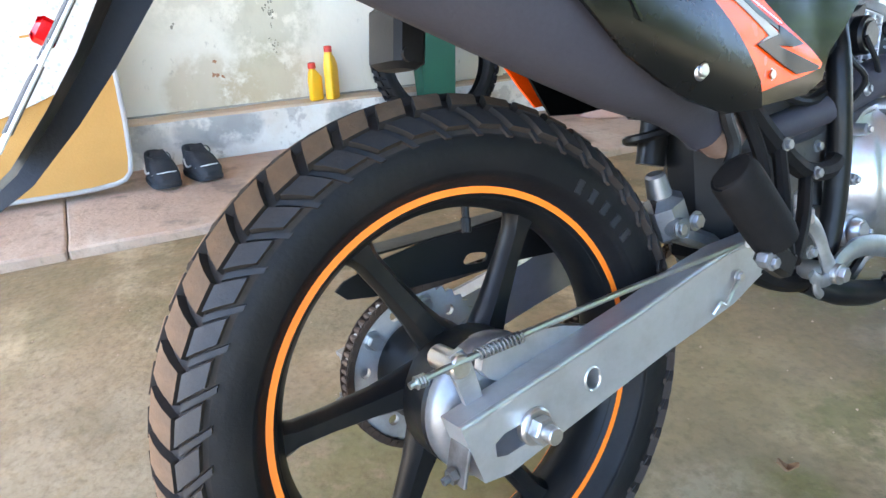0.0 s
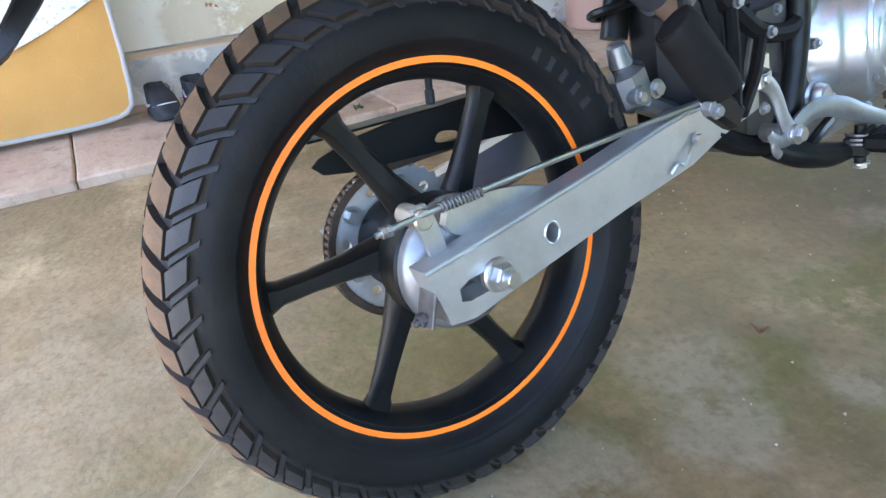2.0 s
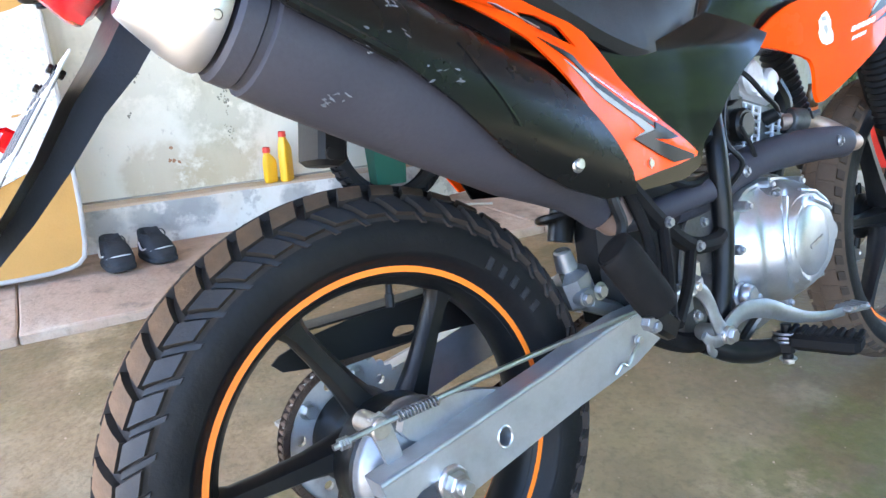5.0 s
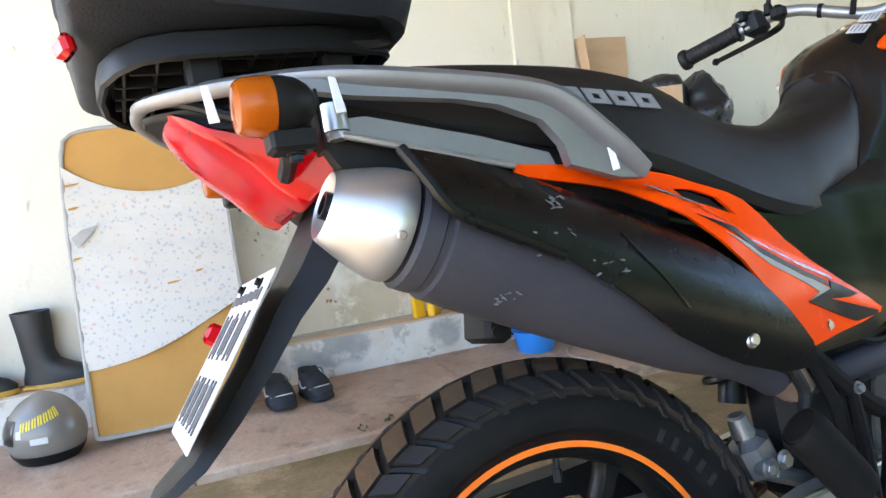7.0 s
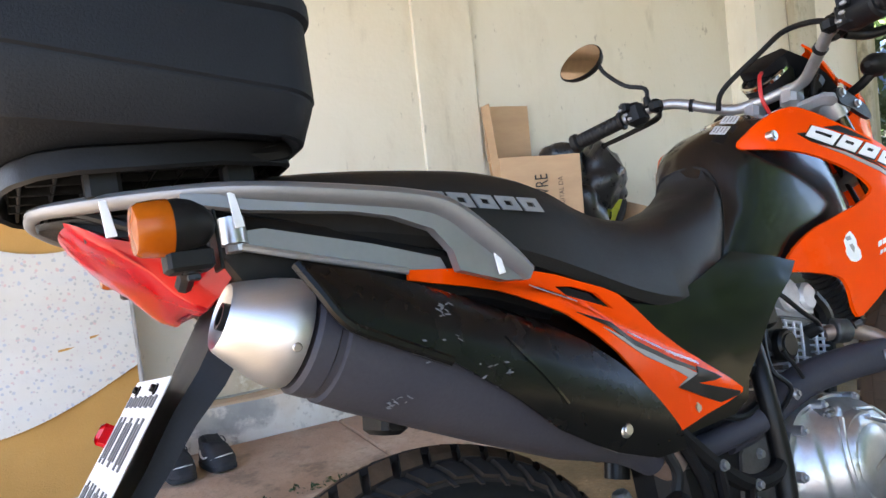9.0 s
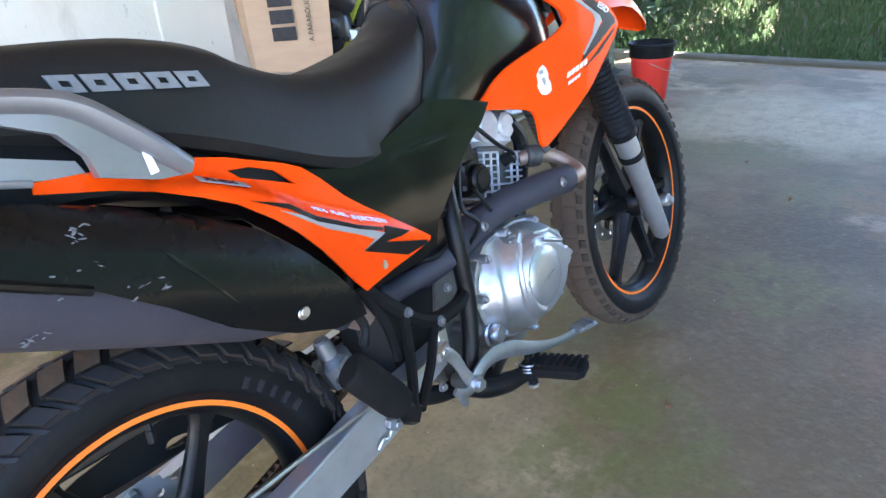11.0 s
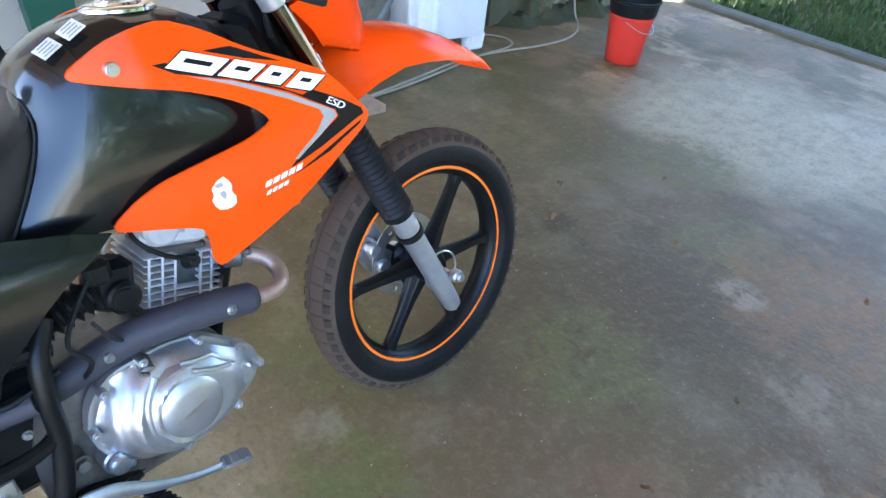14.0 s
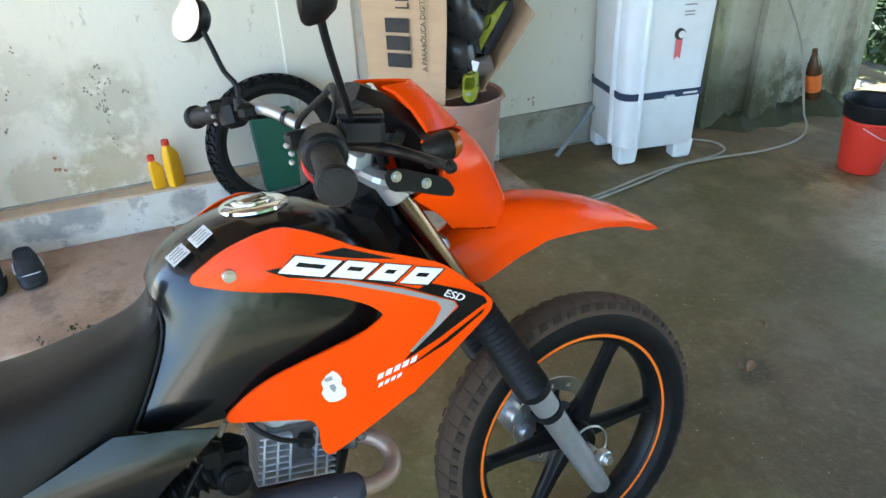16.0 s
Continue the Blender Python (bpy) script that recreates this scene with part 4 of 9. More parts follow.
cl = [((r_.uniform(1.0, 15), r_.uniform(-8.5, -5.2), r_.uniform(0.2, 6.8)), r_.uniform(0.6, 1.2)) for _ in range(230)]
v, f = leaves(cl, 90, 0.17, 1.0, 6)
me = bpy.data.meshes.new("hedge")
me.from_pydata(v, [], f)
me.materials.append(FOLIAGE)
tagged(new("hedge", me), "tall green shrubs and trees across the yard", "shrubs", kind="stuff")


# ---- the motorcycle, in its own axes: x ahead, y to its left, z up, from the rear axle; it leans on its stand ----
bike = thing("motorcycle", "orange and black trail motorcycle leaning on its stand on the concrete", "motorcycle", pose(0.5363, 0.6856, 0.2965, -10.4, 0, 6.1))


def tyre(parent, name, label, bead, crown, half, blocks, rows, groove=None):
    """A moulded tyre on its wheel: a turned carcass and rows of tread blocks, each row's block repeated round the wheel."""
    rc = bead + 0.42 * (crown - bead)
    a = crown - rc
    side = [(bead - 0.012, half * 0.55), (bead, half * 0.66), (bead + 0.007, half * 0.74), (bead + 0.010, half * 0.86), (bead + 0.016, half * 0.93), (bead + 0.019, half * 0.955), (bead + 0.0205, half * 0.945), (bead + 0.45 * (rc - bead), half * 0.975), (bead + 0.45 * (rc - bead) + 0.0015, half * 0.992)]
    arc = [(rc + a * math.cos(radians(d)), half * math.sin(radians(d))) for d in (92, 86, 80, 70, 58, 46, 34, 22, 10, 0)]
    one = side + arc
    prof = [(r, -y) for r, y in one] + one[-2::-1]
    bm = lathe(bm_new(), prof, 84)
    for f in bm.faces:
        c = f.calc_center_median()
        if math.hypot(c.x, c.z) > rc + a * 0.42:
            f.material_index = 1
    t = part(name, bm, [RUBBER, groove or RUBBER], parent, label, 40)
    for row, (d0, d1, sh0, sh1, length, up, mat) in enumerate(rows):
        bm = bm_new()
        da = 2 * math.pi / blocks
        lo, hi = [], []
        n = 3
        for lst, lift, shrink in ((lo, -0.003, 1.0), (hi, up, 0.88)):
            for i in range(n + 1):
                u = i / n
                uu = 0.5 + (u - 0.5) * (1.0 if lift < 0 else 0.93)
                d = radians(d0 + (d1 - d0) * uu)
                for e in (-0.5, 0.5):
                    ang = da * (sh0 + (sh1 - sh0) * uu + e * length * shrink)
                    r, y = rc + (a + lift) * math.cos(d), (half + lift) * math.sin(d)
                    lst.append(bm.verts.new((r * math.cos(ang), y, r * math.sin(ang))))
        for i in range(n):
            bm.faces.new((hi[2 * i], hi[2 * i + 1], hi[2 * i + 3], hi[2 * i + 2]))
            bm.faces.new((lo[2 * i], lo[2 * i + 2], hi[2 * i + 2], hi[2 * i])).material_index = 1
            bm.faces.new((lo[2 * i + 1], hi[2 * i + 1], hi[2 * i + 3], lo[2 * i + 3])).material_index = 1
        bm.faces.new((lo[0], hi[0], hi[1], lo[1])).material_index = 1
        bm.faces.new((lo[-2], lo[-1], hi[-1], hi[-2])).material_index = 1
        first = part("tread_block", bm, [mat, groove or RUBBER], parent, "", 30)
        off = 0.5 * da if row % 2 else 0.0
        for k in range(blocks):
            ob = first if k == 0 else new("tread_block", first.data)
            ob.parent = parent
            ob.matrix_local = Matrix.Rotation(off + k * da, 4, "Y")
    return t


def cast_wheel(name, label, at, turn, bead, half, ring, angle, hub_r, hub, tyre_args, skew):
    w = part(name, lathe(bm_new(), [(bead - 0.012, -half), (bead + 0.002, -half), (bead + 0.004, -half + 0.004), (bead - 0.001, -half + 0.009), (bead - 0.008, -half + 0.012),
                                   (bead - 0.016, -half * 0.45), (bead - 0.016, half * 0.45), (bead - 0.008, half - 0.012), (bead - 0.001, half - 0.009), (bead + 0.004, half - 0.004), (bead + 0.002, half),
                                   (bead - 0.012, half), (bead - 0.020, half - 0.010), (bead - 0.027, half * 0.4), (bead - 0.029, 0), (bead - 0.027, -half * 0.4), (bead - 0.020, -half + 0.010)], 96, closed=True), BLACK_METAL, bike, label)
    w.matrix_local = Matrix.Translation(at) @ Matrix.Rotation(radians(turn), 4, "Z")
    tyre(w, "tyre", "knobbly dual-purpose tyre with brown dust on its blocks", *tyre_args)
    for side in (-1, 1):
        bm = lathe(bm_new(), [(ring - 0.0045, side * (half + 0.0008)), (ring + 0.0045, side * (half + 0.0008)), (ring + 0.0045, side * (half - 0.001)), (ring - 0.0045, side * (half - 0.001))], 96, closed=True)
        part("rim_tape", bm, ORANGE_TAPE, w, "fluorescent orange rim tape")
    inner = bead - 0.024
    for k in range(6):
        bm = bm_new()
        rows = []
        for u, wd, th in ((0.0, 0.024, 0.024), (0.12, 0.0205, 0.0215), (0.35, 0.0150, 0.0175), (0.65, 0.0125, 0.0150), (0.86, 0.0130, 0.0145), (0.95, 0.0185, 0.0145), (1.0, 0.030, 0.0155)):
            root, tip = hub_r * 0.75, inner + 0.004
            a0, a1 = radians(angle + 60 * k - skew), radians(angle + 60 * k)
            p0, p1 = Vector((root * math.cos(a0), 0, root * math.sin(a0))), Vector((tip * math.cos(a1), 0, tip * math.sin(a1)))
            d = (p1 - p0).normalized()
            side = Vector((-d.z, 0, d.x))
            c = p0 + (p1 - p0) * u
            sec = [(-1, -0.30), (-0.55, -1), (0.55, -1), (1, -0.30), (1, 0.30), (0.55, 1), (-0.55, 1), (-1, 0.30)]
            rows.append([c + side * (m * wd) + Vector((0, v * th, 0)) for m, v in sec])
        rings(bm, rows)
        part("spoke", bm, BLACK_METAL, w)
    part("hub", lathe(bm_new(), hub, 40, closed=True), BLACK_METAL, w)
    return w


GROOVE = material("tread_groove", (0.019, 0.017, 0.016), (0.045, 0.033, 0.025), 0.75, scale=20, fine=120, bump=0.2, spec=0.2)
REAR = cast_wheel("rear_wheel", "black six-spoke cast wheel with an orange rim stripe", (-0.003, -0.002, 0.0024), -2.8, 0.2198, 0.036, 0.2123, 57, 0.056,
                  [(0.012, -0.060), (0.066, -0.060), (0.071, -0.056), (0.072, -0.02), (0.058, 0.004), (0.054, 0.03), (0.060, 0.055), (0.060, 0.066), (0.012, 0.066)],
                  (0.215, 0.297, 0.056, 48, ((-39, -2, 0.20, -0.24, 0.80, 0.008, RUBBER_DUST), (2, 39, -0.24, 0.20, 0.80, 0.008, RUBBER_DUST), (-64, -41, -0.34, 0.16, 0.70, 0.008, RUBBER_WORN), (41, 64, 0.16, -0.34, 0.70, 0.008, RUBBER_WORN), (-74, -42, -0.02, 0.62, 0.20, 0.0035, RUBBER_WORN)), GROOVE), 20.0)
FRONT_AT = (1.3385, -0.013, 0.036)
FRONT = cast_wheel("front_wheel", "black six-spoke cast front wheel with an orange rim stripe", FRONT_AT, -0.6, 0.2444, 0.030, 0.2379, 55.5, 0.040,
                   [(0.010, -0.05), (0.030, -0.05), (0.040, -0.035), (0.040, 0.035), (0.052, 0.045), (0.052, 0.052), (0.010, 0.052)],
                   (0.239, 0.318, 0.046, 56, ((-40, -1, 0.05, -0.05, 0.985, 0.0016, RUBBER_FRONT), (1, 40, -0.05, 0.05, 0.985, 0.0016, RUBBER_FRONT), (-58, -41, 0.10, 0.0, 0.58, 0.0050, RUBBER_EDGE), (41, 58, 0.0, 0.10, 0.58, 0.0050, RUBBER_EDGE)), RUBBER_FRONT), 0.0)

# rear wheel furniture
for k in range(5):
    a = radians(52 - 5.2 * k)
    part("raised_mark", box(bm_new(), (0.016, 0.0016, 0.009), Matrix.Translation((0.2415 * math.cos(a), -0.0558, 0.2415 * math.sin(a))) @ Matrix.Rotation(-a, 4, "Y"), 0.0007), RUBBER_WORN, REAR)
part("valve", cyl(cyl(bm_new(), (0.042, 0, 0.195), (0.037, -0.004, 0.166), 0.0042, seg=10), (0.0385, -0.003, 0.176), (0.036, -0.005, 0.160), 0.0055, seg=10, bevel=0.001), BLACK_MATT, REAR, "black valve cap")
bm = lathe(bm_new(), [(0.012, -0.086), (0.040, -0.086), (0.056, -0.080), (0.070, -0.072), (0.074, -0.066), (0.074, -0.054), (0.012, -0.054)], 48, closed=True)
brake = part("brake_panel", bm, PEDAL_STEEL, bike, "dull alloy drum brake panel")
part("brake_torque_arm", plate(bm_new(), rounded([(-0.02, 0.076), (0.06, 0.072), (0.128, 0.050), (0.12, 0.036), (0.02, 0.02), (-0.03, 0.05)], 1), lambda x, z: -0.096, 0.012), ALLOY, bike)
bm = cyl(bm_new(), (-0.058, -0.07, 0.074), (-0.058, -0.112, 0.074), 0.0115, seg=16, bevel=0.002)
part("brake_cam", bm, STEEL, brake)
part("brake_lever_arm", plate(bm_new(), rounded([(-0.070, 0.084), (-0.046, 0.088), (-0.034, 0.03), (-0.030, 0.006), (-0.048, 0.004), (-0.056, 0.04)], 1), lambda x, z: -0.104, 0.006), ALLOY, brake)
part("brake_rod", tube(bm_new(), [(-0.110, -0.108, 0.074), (-0.05, -0.110, 0.079), (0.13, -0.124, 0.0920), (0.36, -0.148, 0.106)], 0.0034, 8, 4), STEEL, bike, "thin zinc brake rod")
bm = tube(bm_new(), [(-0.040 + 0.048 * s, -0.1105 - 0.0055 * s + 0.0052 * math.cos(75 * s), 0.0795 + 0.0036 * s + 0.0052 * math.sin(75 * s)) for s in np.linspace(0, 1, 97)], 0.0011, 6, 1)
part("brake_spring", bm, ALLOY_GRIMY, bike)
bm = bm_new()
for k in range(4):
    cyl(bm, (-0.104 + k * 0.003, -0.108, 0.0745), (-0.102 + k * 0.003, -0.108, 0.0746), 0.0062, seg=6)
part("adjuster_nut", bm, STEEL, bike)

bm = bm_new()
teeth = 42
prof = []
for k in range(teeth * 4):
    a = 2 * math.pi * k / (teeth * 4)
    r = 0.0885 + (0.0, 0.003, 0.0055, 0.003)[k % 4]
    prof.append((r * math.cos(a), r * math.sin(a)))
hole = [(0.052 * math.cos(2 * math.pi * k / 40), 0.052 * math.sin(2 * math.pi * k / 40)) for k in range(40)]
slots = [[(0.071 * math.cos(b) + 0.0065 * math.cos(a), 0.071 * math.sin(b) + 0.0065 * math.sin(a)) for a in np.linspace(0, 2 * math.pi, 11)[:-1]] for b in np.radians(np.arange(50, 400, 60))]
plate(bm, prof, lambda x, z: 0.073, 0.007, 0.03, [hole, *slots])
sprocket = part("sprocket", bm, ZINC, REAR, "zinc sprocket with lightening holes")
part("sprocket_carrier", lathe(bm_new(), [(0.0, 0.055), (0.046, 0.055), (0.054, 0.066), (0.054, 0.073), (0.0, 0.073)], 30), BLACK_METAL, REAR)
for k in range(6):
    a = radians(20 + 60 * k)
    part("sprocket_bolt", bolt(bolt(bm_new(), (0.072 * math.cos(a), 0.073, 0.072 * math.sin(a)), (0, -1, 0), 0.0085, 0.010), (0.072 * math.cos(a), 0.08, 0.072 * math.sin(a)), (0, 1, 0), 0.008, 0.006), STEEL, REAR)
# chain: rollers and side plates round the sprocket and along to the engine
bm = bm_new()
R_CH = 0.0925
path = [(R_CH * math.cos(a), R_CH * math.sin(a)) for a in np.linspace(radians(96), radians(264), 30)]
front_top, front_low = (0.50, 0.105), (0.50, 0.045)
top0, low0 = path[0], path[-1]
path = [(front_top[0] + (top0[0] - front_top[0]) * t, front_top[1] + (top0[1] - front_top[1]) * t) for t in np.linspace(0, 1, 38)] + path[1:] + \
       [(low0[0] + (front_low[0] - low0[0]) * t, low0[1] + (front_low[1] - low0[1]) * t) for t in np.linspace(0, 1, 38)][1:]
for (x0, z0), (x1, z1) in zip(path, path[1:]):
    d = Vector((x1 - x0, 0, z1 - z0))
    mid = Vector(((x0 + x1) / 2, 0.0765, (z0 + z1) / 2))
    rot = Matrix.Translation(mid) @ Matrix.Rotation(-math.atan2(d.z, d.x), 4, "Y")
    for yy in (-0.0075, 0.0075):
        box(bm, (d.length * 1.25, 0.0018, 0.0095), rot @ Matrix.Translation((0, yy, 0)), 0.0008)
    cyl(bm, (x0, 0.067, z0), (x0, 0.086, z0), 0.0042, seg=8)
part("chain", bm, CHAIN, bike, "rusty drive chain")

# swing arm: two box-section arms with an open slot for the axle
ARM = [(-0.078, 0.029), (0.029, 0.046), (0.153, 0.067), (0.25, 0.087), (0.302, 0.094), (0.36, 0.094), (0.44, 0.100), (0.44, 0.066), (0.36, 0.048), (0.306, 0.029), (0.191, 0.010), (0.053, -0.018), (-0.031, -0.036), (-0.060, -0.033)]
SLOT = rounded([(-0.044, 0.004), (0.012, 0.010), (0.012, -0.012), (-0.044, -0.018)], 1)
HOLE = [(0.079 + 0.0085 * math.cos(a), 0.018 + 0.0105 * math.sin(a)) for a in np.linspace(0, 2 * math.pi, 16)[:-1]]
for side in (1, -1):
    bm = plate(bm_new(), ARM, lambda x, z: -0.128 + 0.02 * max(0.0, x - 0.25), 0.032, 0.02, [SLOT, HOLE])
    if side < 0:
        flip_y(bm)
    arm = part("swing_arm", bm, SILVER, bike, "silver box-section swing arm" if side > 0 else "", 30)
    bm = bm_new()
    for a, b in zip(ARM[0:5], ARM[1:6]):
        tube(bm, [(a[0], -0.1265 * side, a[1] - 0.002), (b[0], -0.1265 * side + 0.02 * side * max(0, b[0] - 0.25), b[1] - 0.002)], 0.0035, 8, 1)
    part("arm_edge_bead", bm, SILVER, arm)
    bm = cyl(bm_new(), (0.002, -side * 0.122, -0.001), (0.002, -side * 0.133, -0.001), 0.0185, seg=20, bevel=0.002)
    cyl(bm, (0.002, -side * 0.133, -0.001), (0.002, -side * 0.146, -0.001), 0.0135, seg=6, bevel=0.0015)
    cyl(bm, (0.002, -side * 0.146, -0.001), (0.002, -side * 0.158, -0.001), 0.0085, seg=14, bevel=0.001)
    part("axle_nut", bm, STEEL, arm, "zinc axle nut")
    bm = tube(bm_new(), [(0.079 + 0.0100 * math.cos(a), -side * 0.1275, 0.018 + 0.0120 * math.sin(a)) for a in np.linspace(0, 2 * math.pi, 13)], 0.0016, 6, 2)
    part("hole_rim", bm, STEEL, arm)
    bm = box(bm_new(), (0.004, 0.03, 0.058), Matrix.Translation((-0.072, -side * 0.112, -0.003)) @ pose(0, 0, 0, 0, 18, 0), 0.001)
    cyl(bm, (-0.072, -side * 0.112, -0.020), (-0.094, -side * 0.112, -0.024), 0.0038, seg=8)
    cyl(bm, (-0.080, -side * 0.112, -0.0215), (-0.087, -side * 0.112, -0.0225), 0.0078, seg=6)
    part("chain_adjuster", bm, ALLOY_GRIMY, arm, "rusty chain adjuster")
    part("cable_clip", tube(bm_new(), [(0.262, -side * 0.131, 0.030), (0.272, -side * 0.134, 0.040), (0.282, -side * 0.134, 0.036), (0.295, -side * 0.134, 0.050), (0.31, -side * 0.133, 0.058)], 0.0022, 6, 4), STEEL, arm)
    part("arm_bolt", bolt(bm_new(), (0.310, -side * 0.130, 0.060), (0, -side, 0), 0.0058, 0.004), STEEL, arm)
part("axle", cyl(bm_new(), (0.002, -0.13, -0.001), (0.002, 0.13, -0.001), 0.0075, seg=14), STEEL, bike)
part("axle_spacer", cyl(bm_new(), (0.002, -0.098, -0.001), (0.002, -0.085, -0.001), 0.015, seg=18), STEEL, bike)
# chain guard, a long curved black cover
bm = plate(bm_new(), rounded([(-0.095, 0.122), (-0.075, 0.102), (0.064, 0.094), (0.188, 0.088), (0.30, 0.075), (0.34, 0.10), (0.31, 0.135), (0.197, 0.148), (0.142, 0.150), (-0.02, 0.142)], 1), lambda x, z: 0.066, 0.003, 0.02,
           [rounded([(0.07, 0.105), (0.105, 0.100), (0.11, 0.112), (0.08, 0.118)], 2)])
box(bm, (0.40, 0.045, 0.003), Matrix.Translation((0.11, 0.088, 0.146)), 0.001)
guard = part("chain_guard", bm, BLACK_MATT, bike, "black plastic chain guard")
# shock absorber and link block
bm = bm_new()
box(bm, (0.052, 0.044, 0.066), Matrix.Translation((0.298, -0.045, 0.125)) @ pose(0, 0, 0, 0, -20, 0), 0.014)
cyl(bm, (0.288, -0.045, 0.15), (0.280, -0.045, 0.180), 0.015, 0.012, bevel=0.003)
cyl(bm, (0.29, -0.075, 0.115), (0.29, -0.03, 0.115), 0.012)
box(bm, (0.10, 0.04, 0.022), Matrix.Translation((0.345, -0.05, 0.085)) @ pose(0, 0, 0, 0, 25, 0), 0.006)
link = part("shock_linkage", bm, PEDAL_STEEL, bike, "bare alloy shock linkage")
part("linkage_bolt", bolt(bolt(bm_new(), (0.315, -0.072, 0.118), (0, -1, 0), 0.009, 0.006), (0.285, -0.072, 0.115), (0, -1, 0), 0.007, 0.006), STEEL, link)
shock = part("shock_absorber", cyl(bm_new(), (0.325, 0, 0.18), (0.38, 0, 0.37), 0.018), BLACK_METAL, bike)
coil = [Vector((0.33 + 0.045 * k / 60, 0.0, 0.20 + 0.16 * k / 60)) + Vector((0.032 * math.cos(k * 0.52), 0.032 * math.sin(k * 0.52), 0)) for k in range(61)]
part("coil_spring", tube(bm_new(), coil, 0.006, 7, 2), BLACK_METAL, shock)

# exhaust: muffler, shield, end cap, header
AX0, AXD = Vector((-0.152, -0.137, 0.461)), Vector((0.911, 0.0, -0.412))
AXN = Vector((0.412, 0, 0.911))


def muffler_y(x, z):
    d = (Vector((x, 0, z)) - Vector((AX0.x, 0, AX0.z))).dot(AXN)
    return -(0.137 + 0.066 * math.sqrt(max(0.05, 1 - (d / 0.080) ** 2)))


def oval(s, ry, rn, yo=0.0, no=0.0, seg=28):
    c = AX0 + AXD * s + Vector((0, yo, 0)) + AXN * no
    return [c + Vector((0, math.cos(a) * ry, 0)) + AXN * math.sin(a) * rn for a in (2 * math.pi * k / seg for k in range(seg))]


bm = bm_new()
rings(bm, [oval(0.0, 0.050, 0.048), oval(0.004, 0.0535, 0.052), oval(0.02, 0.054, 0.0525), oval(0.022, 0.0515, 0.0505), oval(0.028, 0.0515, 0.0505), oval(0.030, 0.056, 0.055), oval(0.06, 0.0575, 0.057), oval(0.2, 0.058, 0.060), oval(0.32, 0.056, 0.056, 0.002, -0.004),
           oval(0.375, 0.046, 0.044, 0.006, -0.010), oval(0.42, 0.034, 0.032, 0.012, -0.018), oval(0.455, 0.026, 0.026, 0.016, -0.026), oval(0.48, 0.026, 0.026, 0.018, -0.030)])
muffler = part("muffler", bm, MUFFLER_GREY, bike, "dark grey heat-painted muffler with scuffs")
bm = bm_new()
rings(bm, [oval(-0.004, 0.050, 0.048), oval(-0.008, 0.052, 0.050), oval(-0.020, 0.0505, 0.049), oval(-0.035, 0.046, 0.045), oval(-0.055, 0.038, 0.037), oval(-0.068, 0.0325, 0.0315), oval(-0.071, 0.030, 0.029), oval(-0.068, 0.0275, 0.0265), oval(-0.055, 0.026, 0.025), oval(-0.035, 0.026, 0.025)], True, False)
cap = part("end_cap", bm, BRUSHED, muffler, "brushed conical silver end cap")
part("outlet", lathe(bm_new(), [(0.011, -0.012), (0.0265, -0.012), (0.0265, 0.0), (0.022, 0.002), (0.013, 0.002), (0.012, 0.022), (0.009, 0.022), (0.009, -0.008)], 24,
     Matrix.Translation(AX0 + AXD * -0.050) @ AXD.to_track_quat("Y", "Z").to_matrix().to_4x4() @ pose(0, 0, 0, 0, 0, 180), closed=True), BLACK_METAL, muffler, "dark outlet ring")
for a in (200, 80, 320):
    p = AX0 + AXD * -0.014 + Vector((0, math.cos(radians(a)) * 0.0508, 0)) + AXN * math.sin(radians(a)) * 0.0495
    part("cap_screw", cyl(bm_new(), p, p + (p - AX0 - AXD * -0.014).normalized() * 0.003, 0.0042, seg=12, bevel=0.001), STEEL, muffler)
SHIELD = [(-0.165, 0.520), (-0.10, 0.507), (-0.047, 0.490), (0.012, 0.468), (0.068, 0.444), (0.115, 0.420), (0.152, 0.393), (0.185, 0.358), (0.211, 0.322), (0.236, 0.280), (0.242, 0.255), (0.20, 0.256), (0.147, 0.276), (0.11, 0.297), (0.073, 0.320), (0.019, 0.367), (-0.04, 0.411), (-0.094, 0.439),
          (-0.125, 0.455), (-0.140, 0.470), (-0.150, 0.492)]
shield = part("heat_shield", plate(bm_new(), SHIELD, lambda x, z: muffler_y(x, z) - 0.007, 0.0035, 0.012), SHIELD_BLACK, bike, "satin black exhaust heat shield with scratches")
bm = tube(bm_new(), [(x, muffler_y(x, z) - 0.006, z) for x, z in [(-0.164, 0.519), (-0.151, 0.492), (-0.140, 0.470), (-0.125, 0.455), (-0.094, 0.439), (-0.04, 0.411)]], 0.0050, 8, 3)
part("shield_edge", bm, SHIELD_BLACK, shield)
bm = plate(bm_new(), [(0.030, 0.422), (0.045, 0.404), (0.085, 0.344), (0.083, 0.342), (0.060, 0.377), (0.041, 0.402)], lambda x, z: muffler_y(x, z) - 0.0085, 0.002, 0.012)
part("shield_groove", bm, BLACK_GLOSS, shield)
bm = cyl(bm_new(), (0.157, -0.196, 0.298), (0.157, -0.208, 0.298), 0.0088, seg=20, bevel=0.002)
cyl(bm, (0.157, -0.208, 0.298), (0.157, -0.211, 0.298), 0.006, seg=16, bevel=0.001)
part("shield_bolt", bm, STEEL, shield, "round zinc bolt")
rnd = random.Random(4)
